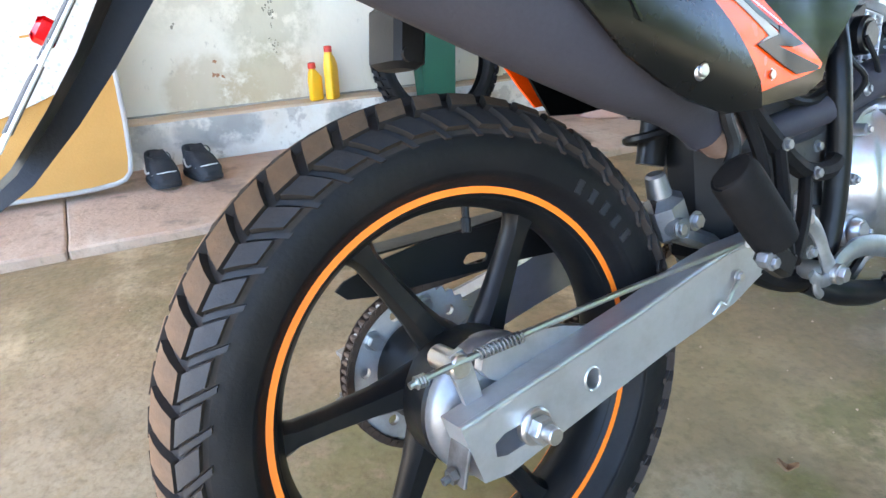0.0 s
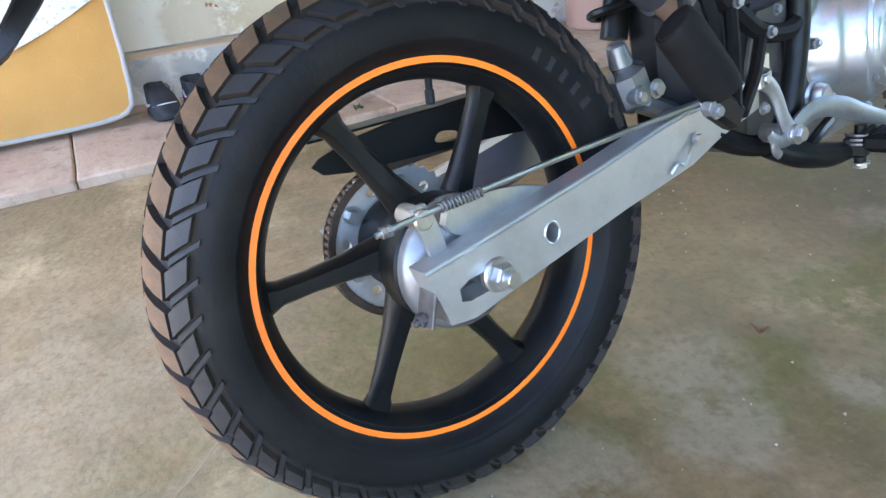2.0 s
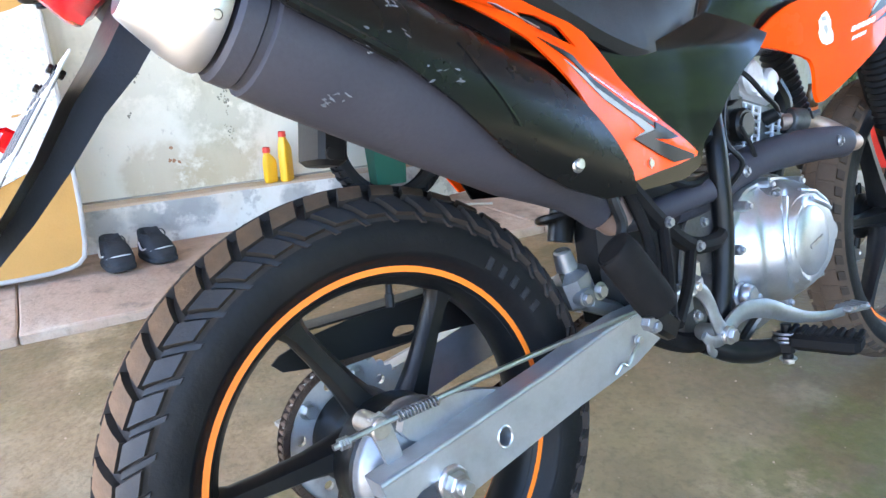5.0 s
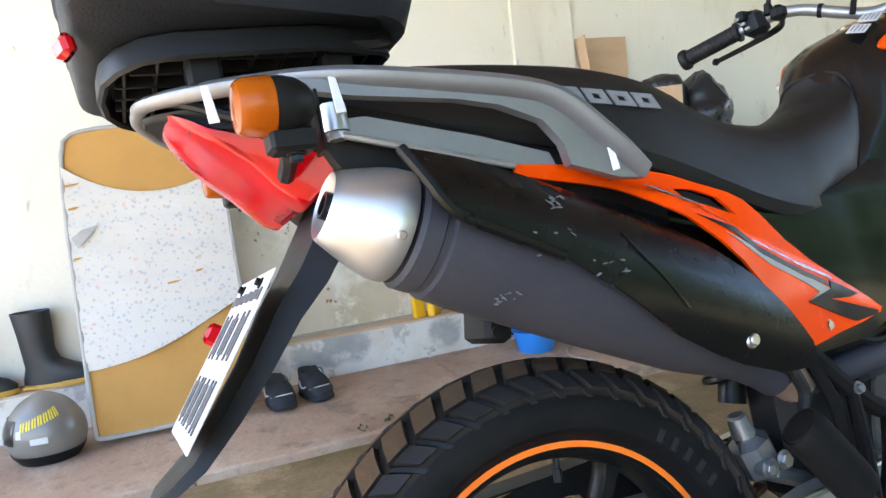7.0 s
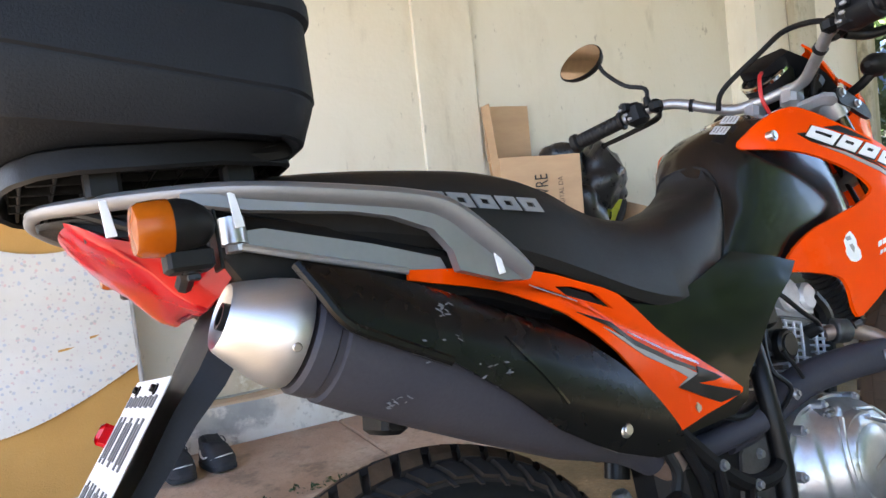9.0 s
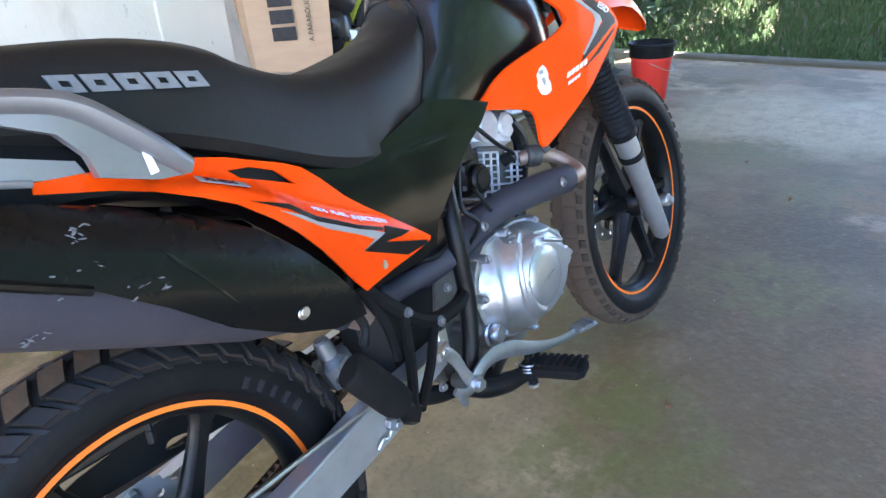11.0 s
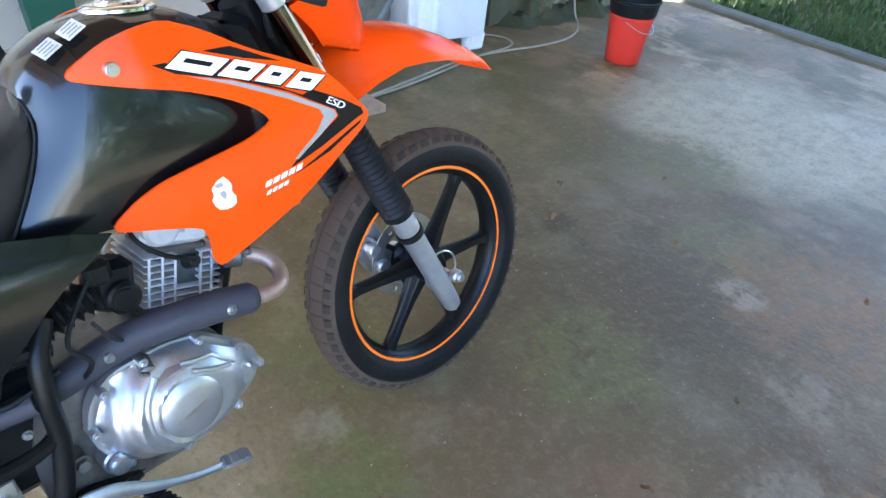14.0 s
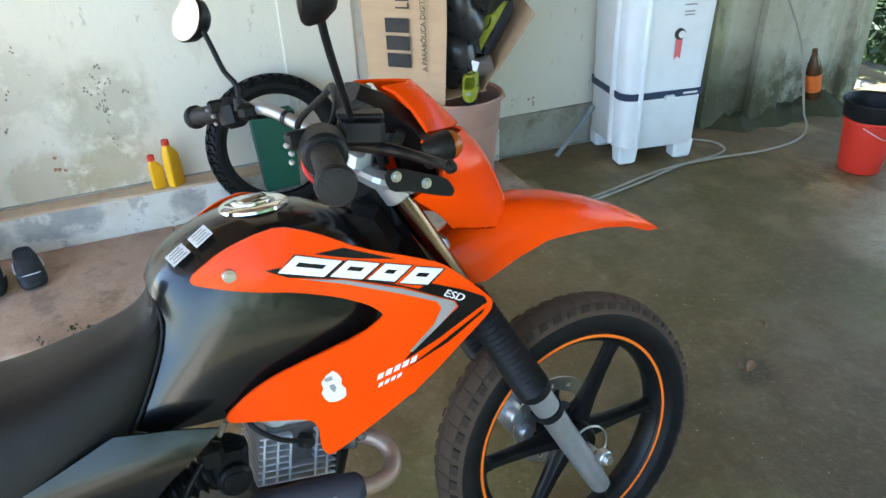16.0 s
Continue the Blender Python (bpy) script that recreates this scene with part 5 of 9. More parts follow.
for cx, cz, n_, sp, off in ((-0.028, 0.458, 16, 0.012, 0.0095), (-0.045, 0.425, 12, 0.022, 0.0095), (0.005, 0.395, 9, 0.018, 0.0095), (-0.085, 0.385, 14, 0.010, 0.0015)):
    bm = bm_new()
    for _ in range(n_):
        x, z = cx + rnd.uniform(-sp, sp), cz + rnd.uniform(-sp, sp) * 0.5
        w, h, a = rnd.uniform(0.0008, 0.0042), rnd.uniform(0.0003, 0.0010), rnd.uniform(-0.9, 0.3)
        if off < 0.005:
            q = Vector((x, 0, z)) - Vector((AX0.x, 0, AX0.z))
            y = -0.137 - 0.0585 * math.sqrt(max(0.0, 1 - (q.dot(AXN) / 0.06) ** 2)) - 0.0012
        else:
            y = muffler_y(x, z) - off + 0.0015
        plate(bm, [(x + u * w * math.cos(a) - v * h * math.sin(a), z + u * w * math.sin(a) + v * h * math.cos(a)) for u, v in ((-1, 0), (-0.3, -1), (0.6, -0.7), (1, 0.2), (0.2, 1))], lambda px, pz, y=y: y, 0.0006, 0.02)
    part("scuff_mark", bm, SCUFF, shield if off > 0.005 else muffler, "pale scratches")
header = part("header_pipe", tube(bm_new(), [(0.30, -0.090, 0.222), (0.36, -0.085, 0.205), (0.42, -0.090, 0.205), (0.50, -0.125, 0.222)], 0.018, 12, 5), MUFFLER_GREY, bike, "dark grey exhaust pipe")
part("pipe_collar", tube(bm_new(), [(0.285, -0.119, 0.238), (0.297, -0.119, 0.228), (0.309, -0.119, 0.219)], 0.0275, 16, 3), RUST_PIPE, header, "rusty pipe collar")
bm = box(bm_new(), (0.20, 0.10, 0.24), Matrix.Translation((0.445, -0.03, 0.15)), 0.03)
part("battery_tray", bm, BLACK_MATT, bike)
bm = tube(bm_new(), [(0.47, -0.078, 0.196), (0.515, -0.083, 0.203), (0.56, -0.088, 0.214), (0.61, -0.094, 0.230), (0.655, -0.108, 0.244), (0.70, -0.124, 0.250), (0.76, -0.142, 0.252), (0.805, -0.153, 0.250), (0.826, -0.157, 0.248), (0.836, -0.158, 0.247)], [0.020, 0.024, 0.026, 0.0265, 0.0265, 0.0265, 0.0265, 0.0260, 0.0255, 0.0175], 18, 5)
guard2 = part("pipe_heat_shield", bm, MUFFLER_GREY, bike, "matt black pipe guard")
for p, d in (((0.607, -0.1165, 0.233), (0.2, -1, 0.1)), ((0.783, -0.172, 0.253), (0.25, -1, 0.05))):
    p, d = Vector(p), Vector(d).normalized()
    bm = cyl(bm_new(), p, p + d * 0.0055, 0.0095, 0.0085, 16, 0.0015)
    part("guard_bolt", cyl(bm, p + d * 0.0055, p + d * 0.0085, 0.005, seg=6), PEDAL_STEEL, guard2, "dull round guard bolt")
part("front_pipe", tube(bm_new(), [(0.825, -0.157, 0.246), (0.858, -0.159, 0.243), (0.886, -0.150, 0.243), (0.902, -0.126, 0.254), (0.895, -0.102, 0.272), (0.874, -0.086, 0.284), (0.850, -0.078, 0.290), (0.825, -0.06, 0.29)], 0.0140, 14, 6), RUST_PIPE, bike, "brown heat-stained header bend")
bm = cyl(bm_new(), (0.862, -0.083, 0.287), (0.835, -0.070, 0.292), 0.021, 0.022, 18, 0.003)
part("port_flange", bolt(bm, (0.858, -0.098, 0.296), (0.6, -0.7, 0.2), 0.006, 0.012), ALLOY_GRIMY, bike, "exhaust port flange with a bright nut")

# engine
bm = plate(bm_new(), rounded([(0.47, 0.10), (0.50, 0.19), (0.60, 0.22), (0.72, 0.22), (0.79, 0.17), (0.812, 0.08), (0.775, 0.005), (0.70, -0.03), (0.54, -0.03), (0.47, 0.0)], 1), lambda x, z: -0.085, 0.18, 0.03)
engine = part("engine_case", bm, ALLOY_GRIMY, bike, "grimy alloy engine case")
COVER = [(0.552, 0.125), (0.562, 0.160), (0.580, 0.185), (0.606, 0.202), (0.645, 0.207), (0.690, 0.209), (0.735, 0.199), (0.768, 0.174), (0.795, 0.152), (0.822, 0.132), (0.830, 0.100), (0.814, 0.066), (0.775, 0.040), (0.725, 0.022), (0.675, 0.016), (0.625, 0.024), (0.585, 0.048), (0.558, 0.085)]
cx_, cz_ = 0.688, 0.113


def cover_y(x, z):
    r = math.hypot((x - cx_) / 0.13, (z - cz_) / 0.10)
    d = math.hypot(x - 0.696, z - 0.114)
    band = 0.0045 * math.sin(2 * math.pi * (d - 0.060) / 0.026) if 0.060 < d < 0.125 and x < 0.690 else 0.0
    return -0.118 - 0.050 * (1 - min(1.0, max(0.0, (r - 0.55) / 0.45)) ** 1.6) - band * min(1.0, (0.690 - x) / 0.02)


cover = part("clutch_cover", plate(bm_new(), rounded(COVER, 1), cover_y, 0.02, 0.0055), ALLOY, bike, "silver clutch cover")
part("cover_flange", plate(bm_new(), rounded([(cx_ + (x - cx_) * 1.05, cz_ + (z - cz_) * 1.05) for x, z in COVER], 1), lambda x, z: -0.118, 0.024, 0.02), ALLOY, cover)
bm = lathe(bm_new(), [(0, -0.187), (0.030, -0.186), (0.046, -0.183), (0.050, -0.179), (0.052, -0.168), (0.058, -0.166), (0.062, -0.172), (0.066, -0.172), (0.070, -0.165), (0.074, -0.150)], 48, Matrix.Translation((0.687, 0.011, 0.114)) @ Matrix.Diagonal((1.04, 1, 1.08, 1)))
part("cover_disc", bm, ALLOY, cover, "round ribbed cover with a worn badge")
part("cover_badge", box(bm_new(), (0.040, 0.0016, 0.007), Matrix.Translation((0.687, -0.1762, 0.112)) @ pose(0, 0, 0, 0, -14, 0), 0.0005), STEEL, cover)
bm = tube(bm_new(), [(0.650, -0.150, 0.186), (0.626, -0.160, 0.150), (0.624, -0.163, 0.105), (0.645, -0.160, 0.060)], 0.006, 8, 4)
part("cover_rib", bm, ALLOY, cover)
bm = cyl(bm_new(), (0.788, -0.115, 0.108), (0.788, -0.153, 0.108), 0.024, 0.0205, 24, 0.004)
part("oil_filter_cap", bm, ALLOY, cover)
bm = cyl(bm_new(), (0.652, -0.11, 0.203), (0.646, -0.140, 0.190), 0.0125, 0.0135, 14, 0.003)
box(bm, (0.030, 0.010, 0.009), Matrix.Translation((0.646, -0.142, 0.189)) @ pose(0, 0, 0, 25, 35, 0), 0.003)
part("oil_filler", bm, ALLOY_GRIMY, cover, "dull oil filler plug")
for x0, z0, x1, z1 in ((0.690, 0.190, 0.742, 0.180), (0.742, 0.180, 0.775, 0.148), (0.700, 0.176, 0.765, 0.150)):
    part("cover_web", tube(bm_new(), [(x0, cover_y(x0, z0) - 0.001, z0), ((x0 + x1) / 2, cover_y((x0 + x1) / 2, (z0 + z1) / 2) - 0.002, (z0 + z1) / 2), (x1, cover_y(x1, z1) - 0.001, z1)], 0.0042, 8, 4), ALLOY, cover)
for k, (x, z) in enumerate(COVER[::2]):
    part("cover_bolt", cyl(bolt(bm_new(), (x, -0.134, z), (0, -1, 0), 0.0048, 0.004), (x, -0.10, z), (x, -0.134, z), 0.0085, 0.0078, 12), ALLOY, cover)
bm = cyl(bm_new(), (0.570, -0.08, 0.052), (0.570, -0.122, 0.052), 0.0225, seg=22, bevel=0.003)
cyl(bm, (0.570, -0.122, 0.052), (0.570, -0.136, 0.052), 0.0185, 0.017, 20, 0.003)
cyl(bm, (0.570, -0.136, 0.052), (0.570, -0.1375, 0.052), 0.012, seg=18)
part("kick_boss", bm, ALLOY, engine, "bright kick-start boss")
bm = cyl(bm_new(), (0.523, -0.08, 0.083), (0.523, -0.120, 0.083), 0.012, seg=16)
bolt(bm, (0.523, -0.120, 0.083), (0, -1, 0), 0.0105, 0.010)
part("frame_bolt", bm, ALLOY_GRIMY, engine)
# cylinder with fins
CYL = Matrix.Translation((0.752, 0, 0.232)) @ pose(0, 0, 0, 0, 14, 0)
bm = bm_new()
for k in range(3):
    box(bm, (0.124, 0.124, 0.0042), CYL @ Matrix.Translation((0, 0, -0.030 + 0.0120 * k)), 0.0018)
box(bm, (0.096, 0.102, 0.15), CYL @ Matrix.Translation((0, 0, 0.030)), 0.008)
part("cylinder", bm, ALLOY_GRIMY, engine, "grimy cylinder barrel")
bm = bm_new()
for k in range(8):
    for x0, w in ((-0.038, 0.054), (0.046, 0.040)) if k > 2 else ((0.0, 0.132),):
        box(bm, (w, 0.130, 0.0036), CYL @ Matrix.Translation((x0, 0, 0.006 + 0.0118 * k)), 0.0015)
    if k:
        for x in (-0.056, -0.034, -0.013, 0.030, 0.050):
            box(bm, (0.0038, 0.0045, 0.0118), CYL @ Matrix.Translation((x, -0.0620, 0.000 + 0.0118 * k)), 0.0008)
head = part("cylinder_head", bm, ALLOY_FIN, engine, "bright finned cylinder head")
bm = box(bm_new(), (0.118, 0.112, 0.045), CYL @ Matrix.Translation((-0.002, 0, 0.116)), 0.016)
cyl(bm, CYL @ Vector((-0.034, -0.064, 0.135)), CYL @ Vector((-0.034, 0.064, 0.135)), 0.030, seg=24, bevel=0.005)
cyl(bm, CYL @ Vector((0.026, -0.062, 0.138)), CYL @ Vector((0.026, 0.062, 0.138)), 0.025, seg=24, bevel=0.005)
part("head_cover", bm, ALLOY_FIN, engine, "smooth cast head cover")
bm = cyl(bm_new(), CYL @ Vector((0.008, -0.058, 0.072)), CYL @ Vector((0.012, -0.082, 0.082)), 0.0125, 0.0105, 14, 0.002)
part("spark_plug_cap", bm, BLACK_MATT, engine, "black spark plug cap")
bm = tube(bm_new(), [(0.70, -0.05, 0.40), (0.705, -0.078, 0.372), (0.735, -0.086, 0.340), (0.765, -0.086, 0.322), (0.784, -0.080, 0.310)], 0.0042, 8, 5)
part("spark_plug_lead", bm, BLACK_MATT, engine, "black spark plug lead")
bm = tube(bm_new(), [(0.83, -0.05, 0.36), (0.850, -0.055, 0.32), (0.838, -0.05, 0.26), (0.800, -0.045, 0.15), (0.775, -0.04, 0.02)], 0.0155, 10, 6)
part("front_frame_tube", bm, BLACK_METAL, bike)
bm = box(bm_new(), (0.065, 0.05, 0.085), Matrix.Translation((0.655, -0.055, 0.315)) @ pose(0, 0, 0, 0, 10, 0), 0.012)
cyl(bm, (0.66, -0.07, 0.30), (0.66, -0.096, 0.30), 0.026, seg=20, bevel=0.004)
cyl(bm, (0.66, -0.096, 0.30), (0.66, -0.099, 0.30), 0.018, seg=20, bevel=0.001)
box(bm, (0.04, 0.03, 0.04), Matrix.Translation((0.635, -0.08, 0.352)), 0.008)
part("throttle_body", bm, BLACK_METAL, bike, "black throttle body")
b0, b1 = Vector((0.635, -0.055, 0.313)), Vector((0.495, -0.058, 0.284))
prof = [(0.020, 0.0)]
for k in range(9):
    prof += [(0.021, 0.002 + 0.0158 * k), (0.031, 0.0075 + 0.0158 * k), (0.021, 0.0135 + 0.0158 * k)]
bm = lathe(bm_new(), prof, 20, Matrix.Translation(b0) @ (b1 - b0).to_track_quat("Y", "Z").to_matrix().to_4x4())
part("intake_bellows", bm, BLACK_MATT, bike, "ribbed black intake hose")
part("throttle_stop", cyl(bm_new(), (0.655, -0.07, 0.372), (0.668, -0.075, 0.395), 0.004, seg=8), STEEL, bike)
bm = bm_new()
tube(bm, [(0.70, -0.02, 0.22), (0.66, -0.10, 0.235), (0.62, -0.125, 0.262), (0.60, -0.12, 0.30)], 0.0035, 7, 5)
tube(bm, [(0.56, -0.10, 0.20), (0.58, -0.13, 0.245), (0.56, -0.12, 0.28), (0.59, -0.10, 0.32), (0.62, -0.09, 0.35)], 0.004, 7, 5)
tube(bm, [(0.40, -0.11, 0.26), (0.46, -0.125, 0.235), (0.54, -0.12, 0.25)], 0.005, 7, 5)
part("cable_run", bm, BLACK_MATT, bike, "black cables")
bm = bm_new()
box(bm, (0.035, 0.03, 0.018), Matrix.Translation((0.70, -0.115, 0.240)), 0.004)
for x in (0.66, 0.70, 0.74):
    cyl(bm, (x, -0.12, 0.232), (x + 0.018, -0.125, 0.240), 0.006, seg=8)
part("clutch_arm", bm, ALLOY, engine)

# frame
bm = bm_new()
tube(bm, [(0.545, -0.108, 0.33), (0.520, -0.128, 0.285), (0.511, -0.135, 0.23), (0.508, -0.136, 0.16), (0.497, -0.136, 0.10), (0.484, -0.135, 0.055), (0.472, -0.128, 0.015)], 0.0145, 12, 6)
main_frame = part("frame_upright", bm, BLACK_METAL, bike, "black frame tube")
bm = tube(bm_new(), [(0.20, -0.10, 0.40), (0.32, -0.115, 0.36), (0.45, -0.118, 0.31), (0.54, -0.118, 0.29)], 0.014, 10, 5)
part("seat_rail", mirrored(bm), BLACK_METAL, bike)
part("frame_foot", tube(bm_new(), [(0.55, -0.105, -0.012), (0.49, -0.112, 0.004), (0.42, -0.112, 0.022), (0.36, -0.112, 0.052)], 0.0145, 10, 5), DULL_BLACK, bike)
for side in (1, -1):
    part("frame_cradle", tube(bm_new(), [(0.50, -side * 0.10, 0.005), (0.58, -side * 0.075, -0.018), (0.71, -side * 0.06, -0.020), (0.775, -side * 0.04, 0.02)], 0.0145, 10, 5), DULL_BLACK, bike)
bm = tube(bm_new(), [(0.287, -0.150, 0.268), (0.343, -0.158, 0.203), (0.40, -0.156, 0.165), (0.47, -0.145, 0.155), (0.515, -0.130, 0.165)], 0.0115, 8, 3)
hanger = part("peg_hanger", bm, DULL_BLACK, bike, "black welded footrest hanger")
for pts in ([(0.343, -0.160, 0.203), (0.308, -0.187, 0.145), (0.274, -0.210, 0.106)], [(0.398, -0.158, 0.160), (0.345, -0.185, 0.125), (0.285, -0.210, 0.098)], [(0.287, -0.150, 0.268), (0.31, -0.16, 0.20), (0.31, -0.165, 0.15)]):
    part("hanger_strut", tube(bm_new(), pts, 0.0075, 8, 3), DULL_BLACK, hanger)
for p in ((0.343, -0.168, 0.205), (0.404, -0.166, 0.163), (0.474, -0.128, 0.181), (0.355, -0.187, 0.086)):
    part("hanger_bolt", bolt(bm_new(), p, (0, -1, 0), 0.0055, 0.005), PEDAL_STEEL, hanger)
bm = tube(bm_new(), [(0.285, -0.14, 0.285), (0.268, -0.15, 0.25), (0.278, -0.152, 0.215), (0.27, -0.15, 0.19)], 0.007, 8, 5)
part("brake_hose", bm, BLACK_MATT, bike)
# air box and dark innards behind the side covers
bm = box(bm_new(), (0.25, 0.15, 0.16), Matrix.Translation((0.42, 0.0, 0.33)) @ pose(0, 0, 0, 0, 10, 0), 0.02)
part("air_box", bm, BLACK_MATT, bike)
# passenger footrest folded up
bm = bm_new()
tube(bm, [(0.196, -0.204, 0.205), (0.202, -0.206, 0.197), (0.236, -0.213, 0.146), (0.246, -0.215, 0.130)], [0.019, 0.0235, 0.0235, 0.022], 16, 4)
peg = part("passenger_footrest", bm, DULL_BLACK, bike, "worn black rubber passenger footrest folded up")
bm = box(bm_new(), (0.05, 0.02, 0.030), Matrix.Translation((0.262, -0.205, 0.106)) @ pose(0, 0, 0, 0, 35, 0), 0.005)
part("footrest_bracket", bm, BLACK_METAL, peg)
bm = cyl(bm_new(), (0.222, -0.214, 0.117), (0.222, -0.225, 0.117), 0.008, seg=6, bevel=0.001)
part("footrest_pin", bolt(bm, (0.228, -0.222, 0.113), (0, -1, 0), 0.006, 0.005), PEDAL_STEEL, peg)
# rider footrest and rear brake pedal
bm = tube(bm_new(), [(0.47, -0.115, 0.008), (0.505, -0.135, -0.012), (0.545, -0.150, -0.022), (0.575, -0.163, -0.022)], [0.0165, 0.018, 0.0175, 0.013], 12, 4)
part("footrest_arm", bm, BLACK_METAL, bike)
part("footrest_brace", tube(bm_new(), [(0.515, -0.138, -0.012), (0.55, -0.135, 0.004), (0.595, -0.125, 0.012)], 0.0075, 8, 4), BLACK_METAL, bike)
bm = bm_new()
M_PEG = Matrix.Translation((0.597, -0.224, -0.008)) @ pose(0, 0, 0, 0, 2, -77)
box(bm, (0.092, 0.046, 0.026), M_PEG @ Matrix.Translation((-0.002, 0, -0.003)), 0.007)
rp = part("rider_footrest", bm, DULL_BLACK, bike, "ribbed black rubber footrest")
for k in range(8):
    part("tread_rib", box(bm_new(), (0.0085, 0.043, 0.005), M_PEG @ Matrix.Translation((-0.043 + 0.012 * k, 0, 0.0105)), 0.002), DULL_BLACK, rp)
bm = box(bm_new(), (0.030, 0.034, 0.030), Matrix.Translation((0.583, -0.172, -0.016)) @ pose(0, 0, 0, 0, 0, -77), 0.004)
cyl(bm, (0.583, -0.174, -0.042), (0.583, -0.174, 0.012), 0.0075, seg=12, bevel=0.001)
part("footrest_clevis", bm, BLACK_METAL, rp)
bm = bm_new()
for k in range(3):
    tube(bm, [(0.583 + 0.017 * math.cos(a), -0.174 + 0.017 * math.sin(a), -0.012 + 0.006 * k) for a in np.linspace(2.2, 5.4, 8)], 0.0018, 6, 2)
part("footrest_spring", bm, STEEL, rp, "small zinc return spring")
part("footrest_bolt", bolt(bm_new(), (0.583, -0.174, -0.040), (0, 0, -1), 0.009, 0.006), STEEL, rp)
# rear brake pedal: a flat lever over its pivot, a fork to the brake rod behind it
bm = tube(bm_new(), [(0.405, -0.152, 0.108), (0.420, -0.154, 0.096), (0.430, -0.156, 0.078), (0.436, -0.158, 0.058), (0.446, -0.158, 0.040), (0.454, -0.158, 0.030)], [0.011, 0.0105, 0.0095, 0.0095, 0.0115, 0.014], 10, 4, flat=0.5)
tube(bm, [(0.454, -0.158, 0.030), (0.432, -0.158, 0.026), (0.415, -0.158, 0.034), (0.408, -0.158, 0.042)], [0.013, 0.0085, 0.0075, 0.006], 10, 4, flat=0.5)
tube(bm, [(0.418, -0.158, 0.030), (0.420, -0.158, 0.018), (0.428, -0.158, 0.010)], 0.0065, 8, 3, flat=0.6)
pedal = part("brake_pedal_arm", bm, PEDAL_STEEL, bike, "grey steel brake pedal")
bm = tube(bm_new(), [(0.454, -0.158, 0.030), (0.478, -0.160, 0.046), (0.505, -0.164, 0.052), (0.545, -0.170, 0.044), (0.585, -0.178, 0.026), (0.625, -0.186, 0.012), (0.665, -0.194, 0.004), (0.70, -0.201, 0.002)], [0.014, 0.0125, 0.0135, 0.0145, 0.012, 0.0085, 0.0075, 0.0075], 10, 4, flat=0.5)
part("brake_pedal", bm, PEDAL_STEEL, bike)
bm = box(bm_new(), (0.048, 0.030, 0.008), Matrix.Translation((0.718, -0.206, 0.004)) @ pose(0, 0, 0, 0, 4, -14), 0.003)
for k in range(4):
    box(bm, (0.006, 0.028, 0.004), Matrix.Translation((0.702 + 0.0105 * k, -0.202 - 0.0026 * k, 0.0085)) @ pose(0, 0, 0, 0, 4, -14), 0.001)
part("pedal_tip", bm, PEDAL_STEEL, pedal, "ribbed steel pedal tip")
bm = cyl(bm_new(), (0.452, -0.12, 0.031), (0.452, -0.168, 0.031), 0.0125, seg=18, bevel=0.002)
part("pedal_pivot", bolt(bm, (0.452, -0.168, 0.031), (0, -1, 0), 0.0095, 0.007), STEEL, pedal, "zinc pivot bolt")
bm = box(bm_new(), (0.036, 0.020, 0.022), Matrix.Translation((0.408, -0.146, 0.108)) @ pose(0, 0, 0, 0, -8, 8), 0.004)
cyl(bm, (0.300, -0.150, 0.103), (0.395, -0.147, 0.107), 0.0042, seg=8)
cyl(bm, (0.408, -0.160, 0.108), (0.408, -0.130, 0.108), 0.006, seg=10, bevel=0.001)
box(bm, (0.024, 0.012, 0.030), Matrix.Translation((0.425, -0.138, 0.122)), 0.003)
part("rod_clevis", bm, STEEL, pedal, "zinc rod clevis")

# orange side panels with a vent and lettering
PANEL = [(-0.031, 0.504), (0.020, 0.499), (0.075, 0.492), (0.116, 0.486), (0.160, 0.474), (0.194, 0.461), (0.228, 0.448), (0.252, 0.436), (0.275, 0.416), (0.307, 0.383), (0.340, 0.357), (0.372, 0.334), (0.410, 0.303), (0.439, 0.280), (0.435, 0.275), (0.395, 0.270), (0.340, 0.266), (0.287, 0.262), (0.264, 0.293), (0.233, 0.339), (0.205, 0.372), (0.177, 0.398), (0.140, 0.427), (0.103, 0.447),
         (0.060, 0.467), (0.029, 0.478), (-0.033, 0.494)]
VENT = [(0.157, 0.460), (0.185, 0.456), (0.214, 0.444), (0.238, 0.420), (0.198, 0.437), (0.170, 0.448)]


# the crease that runs along the panel: position along x, height, depth of the ledge above it
CREASE = [(-0.04, 0.488, 0.004), (0.06, 0.474, 0.022), (0.13, 0.456, 0.032), (0.19, 0.425, 0.030), (0.232, 0.391, 0.022), (0.31, 0.350, 0.016), (0.381, 0.319, 0.010), (0.45, 0.285, 0.002)]


def crease(x):
    for (x0, z0, d0), (x1, z1, d1) in zip(CREASE, CREASE[1:]):
        if x <= x1:
            u = max(0.0, (x - x0) / (x1 - x0))
            return z0 + (z1 - z0) * u, d0 + (d1 - d0) * u
    return CREASE[-1][1:]


def panel_y(x, z):
    t = max(0.0, min(1.0, (x + 0.03) / 0.42))
    zc, d = crease(x)
    u = max(0.0, min(1.0, (z - zc + 0.010) / 0.020))
    return -(0.152 + 0.012 * math.sin(math.pi * min(1.0, t * 1.1)) + d * (0.42 - u * u * (3 - 2 * u)))


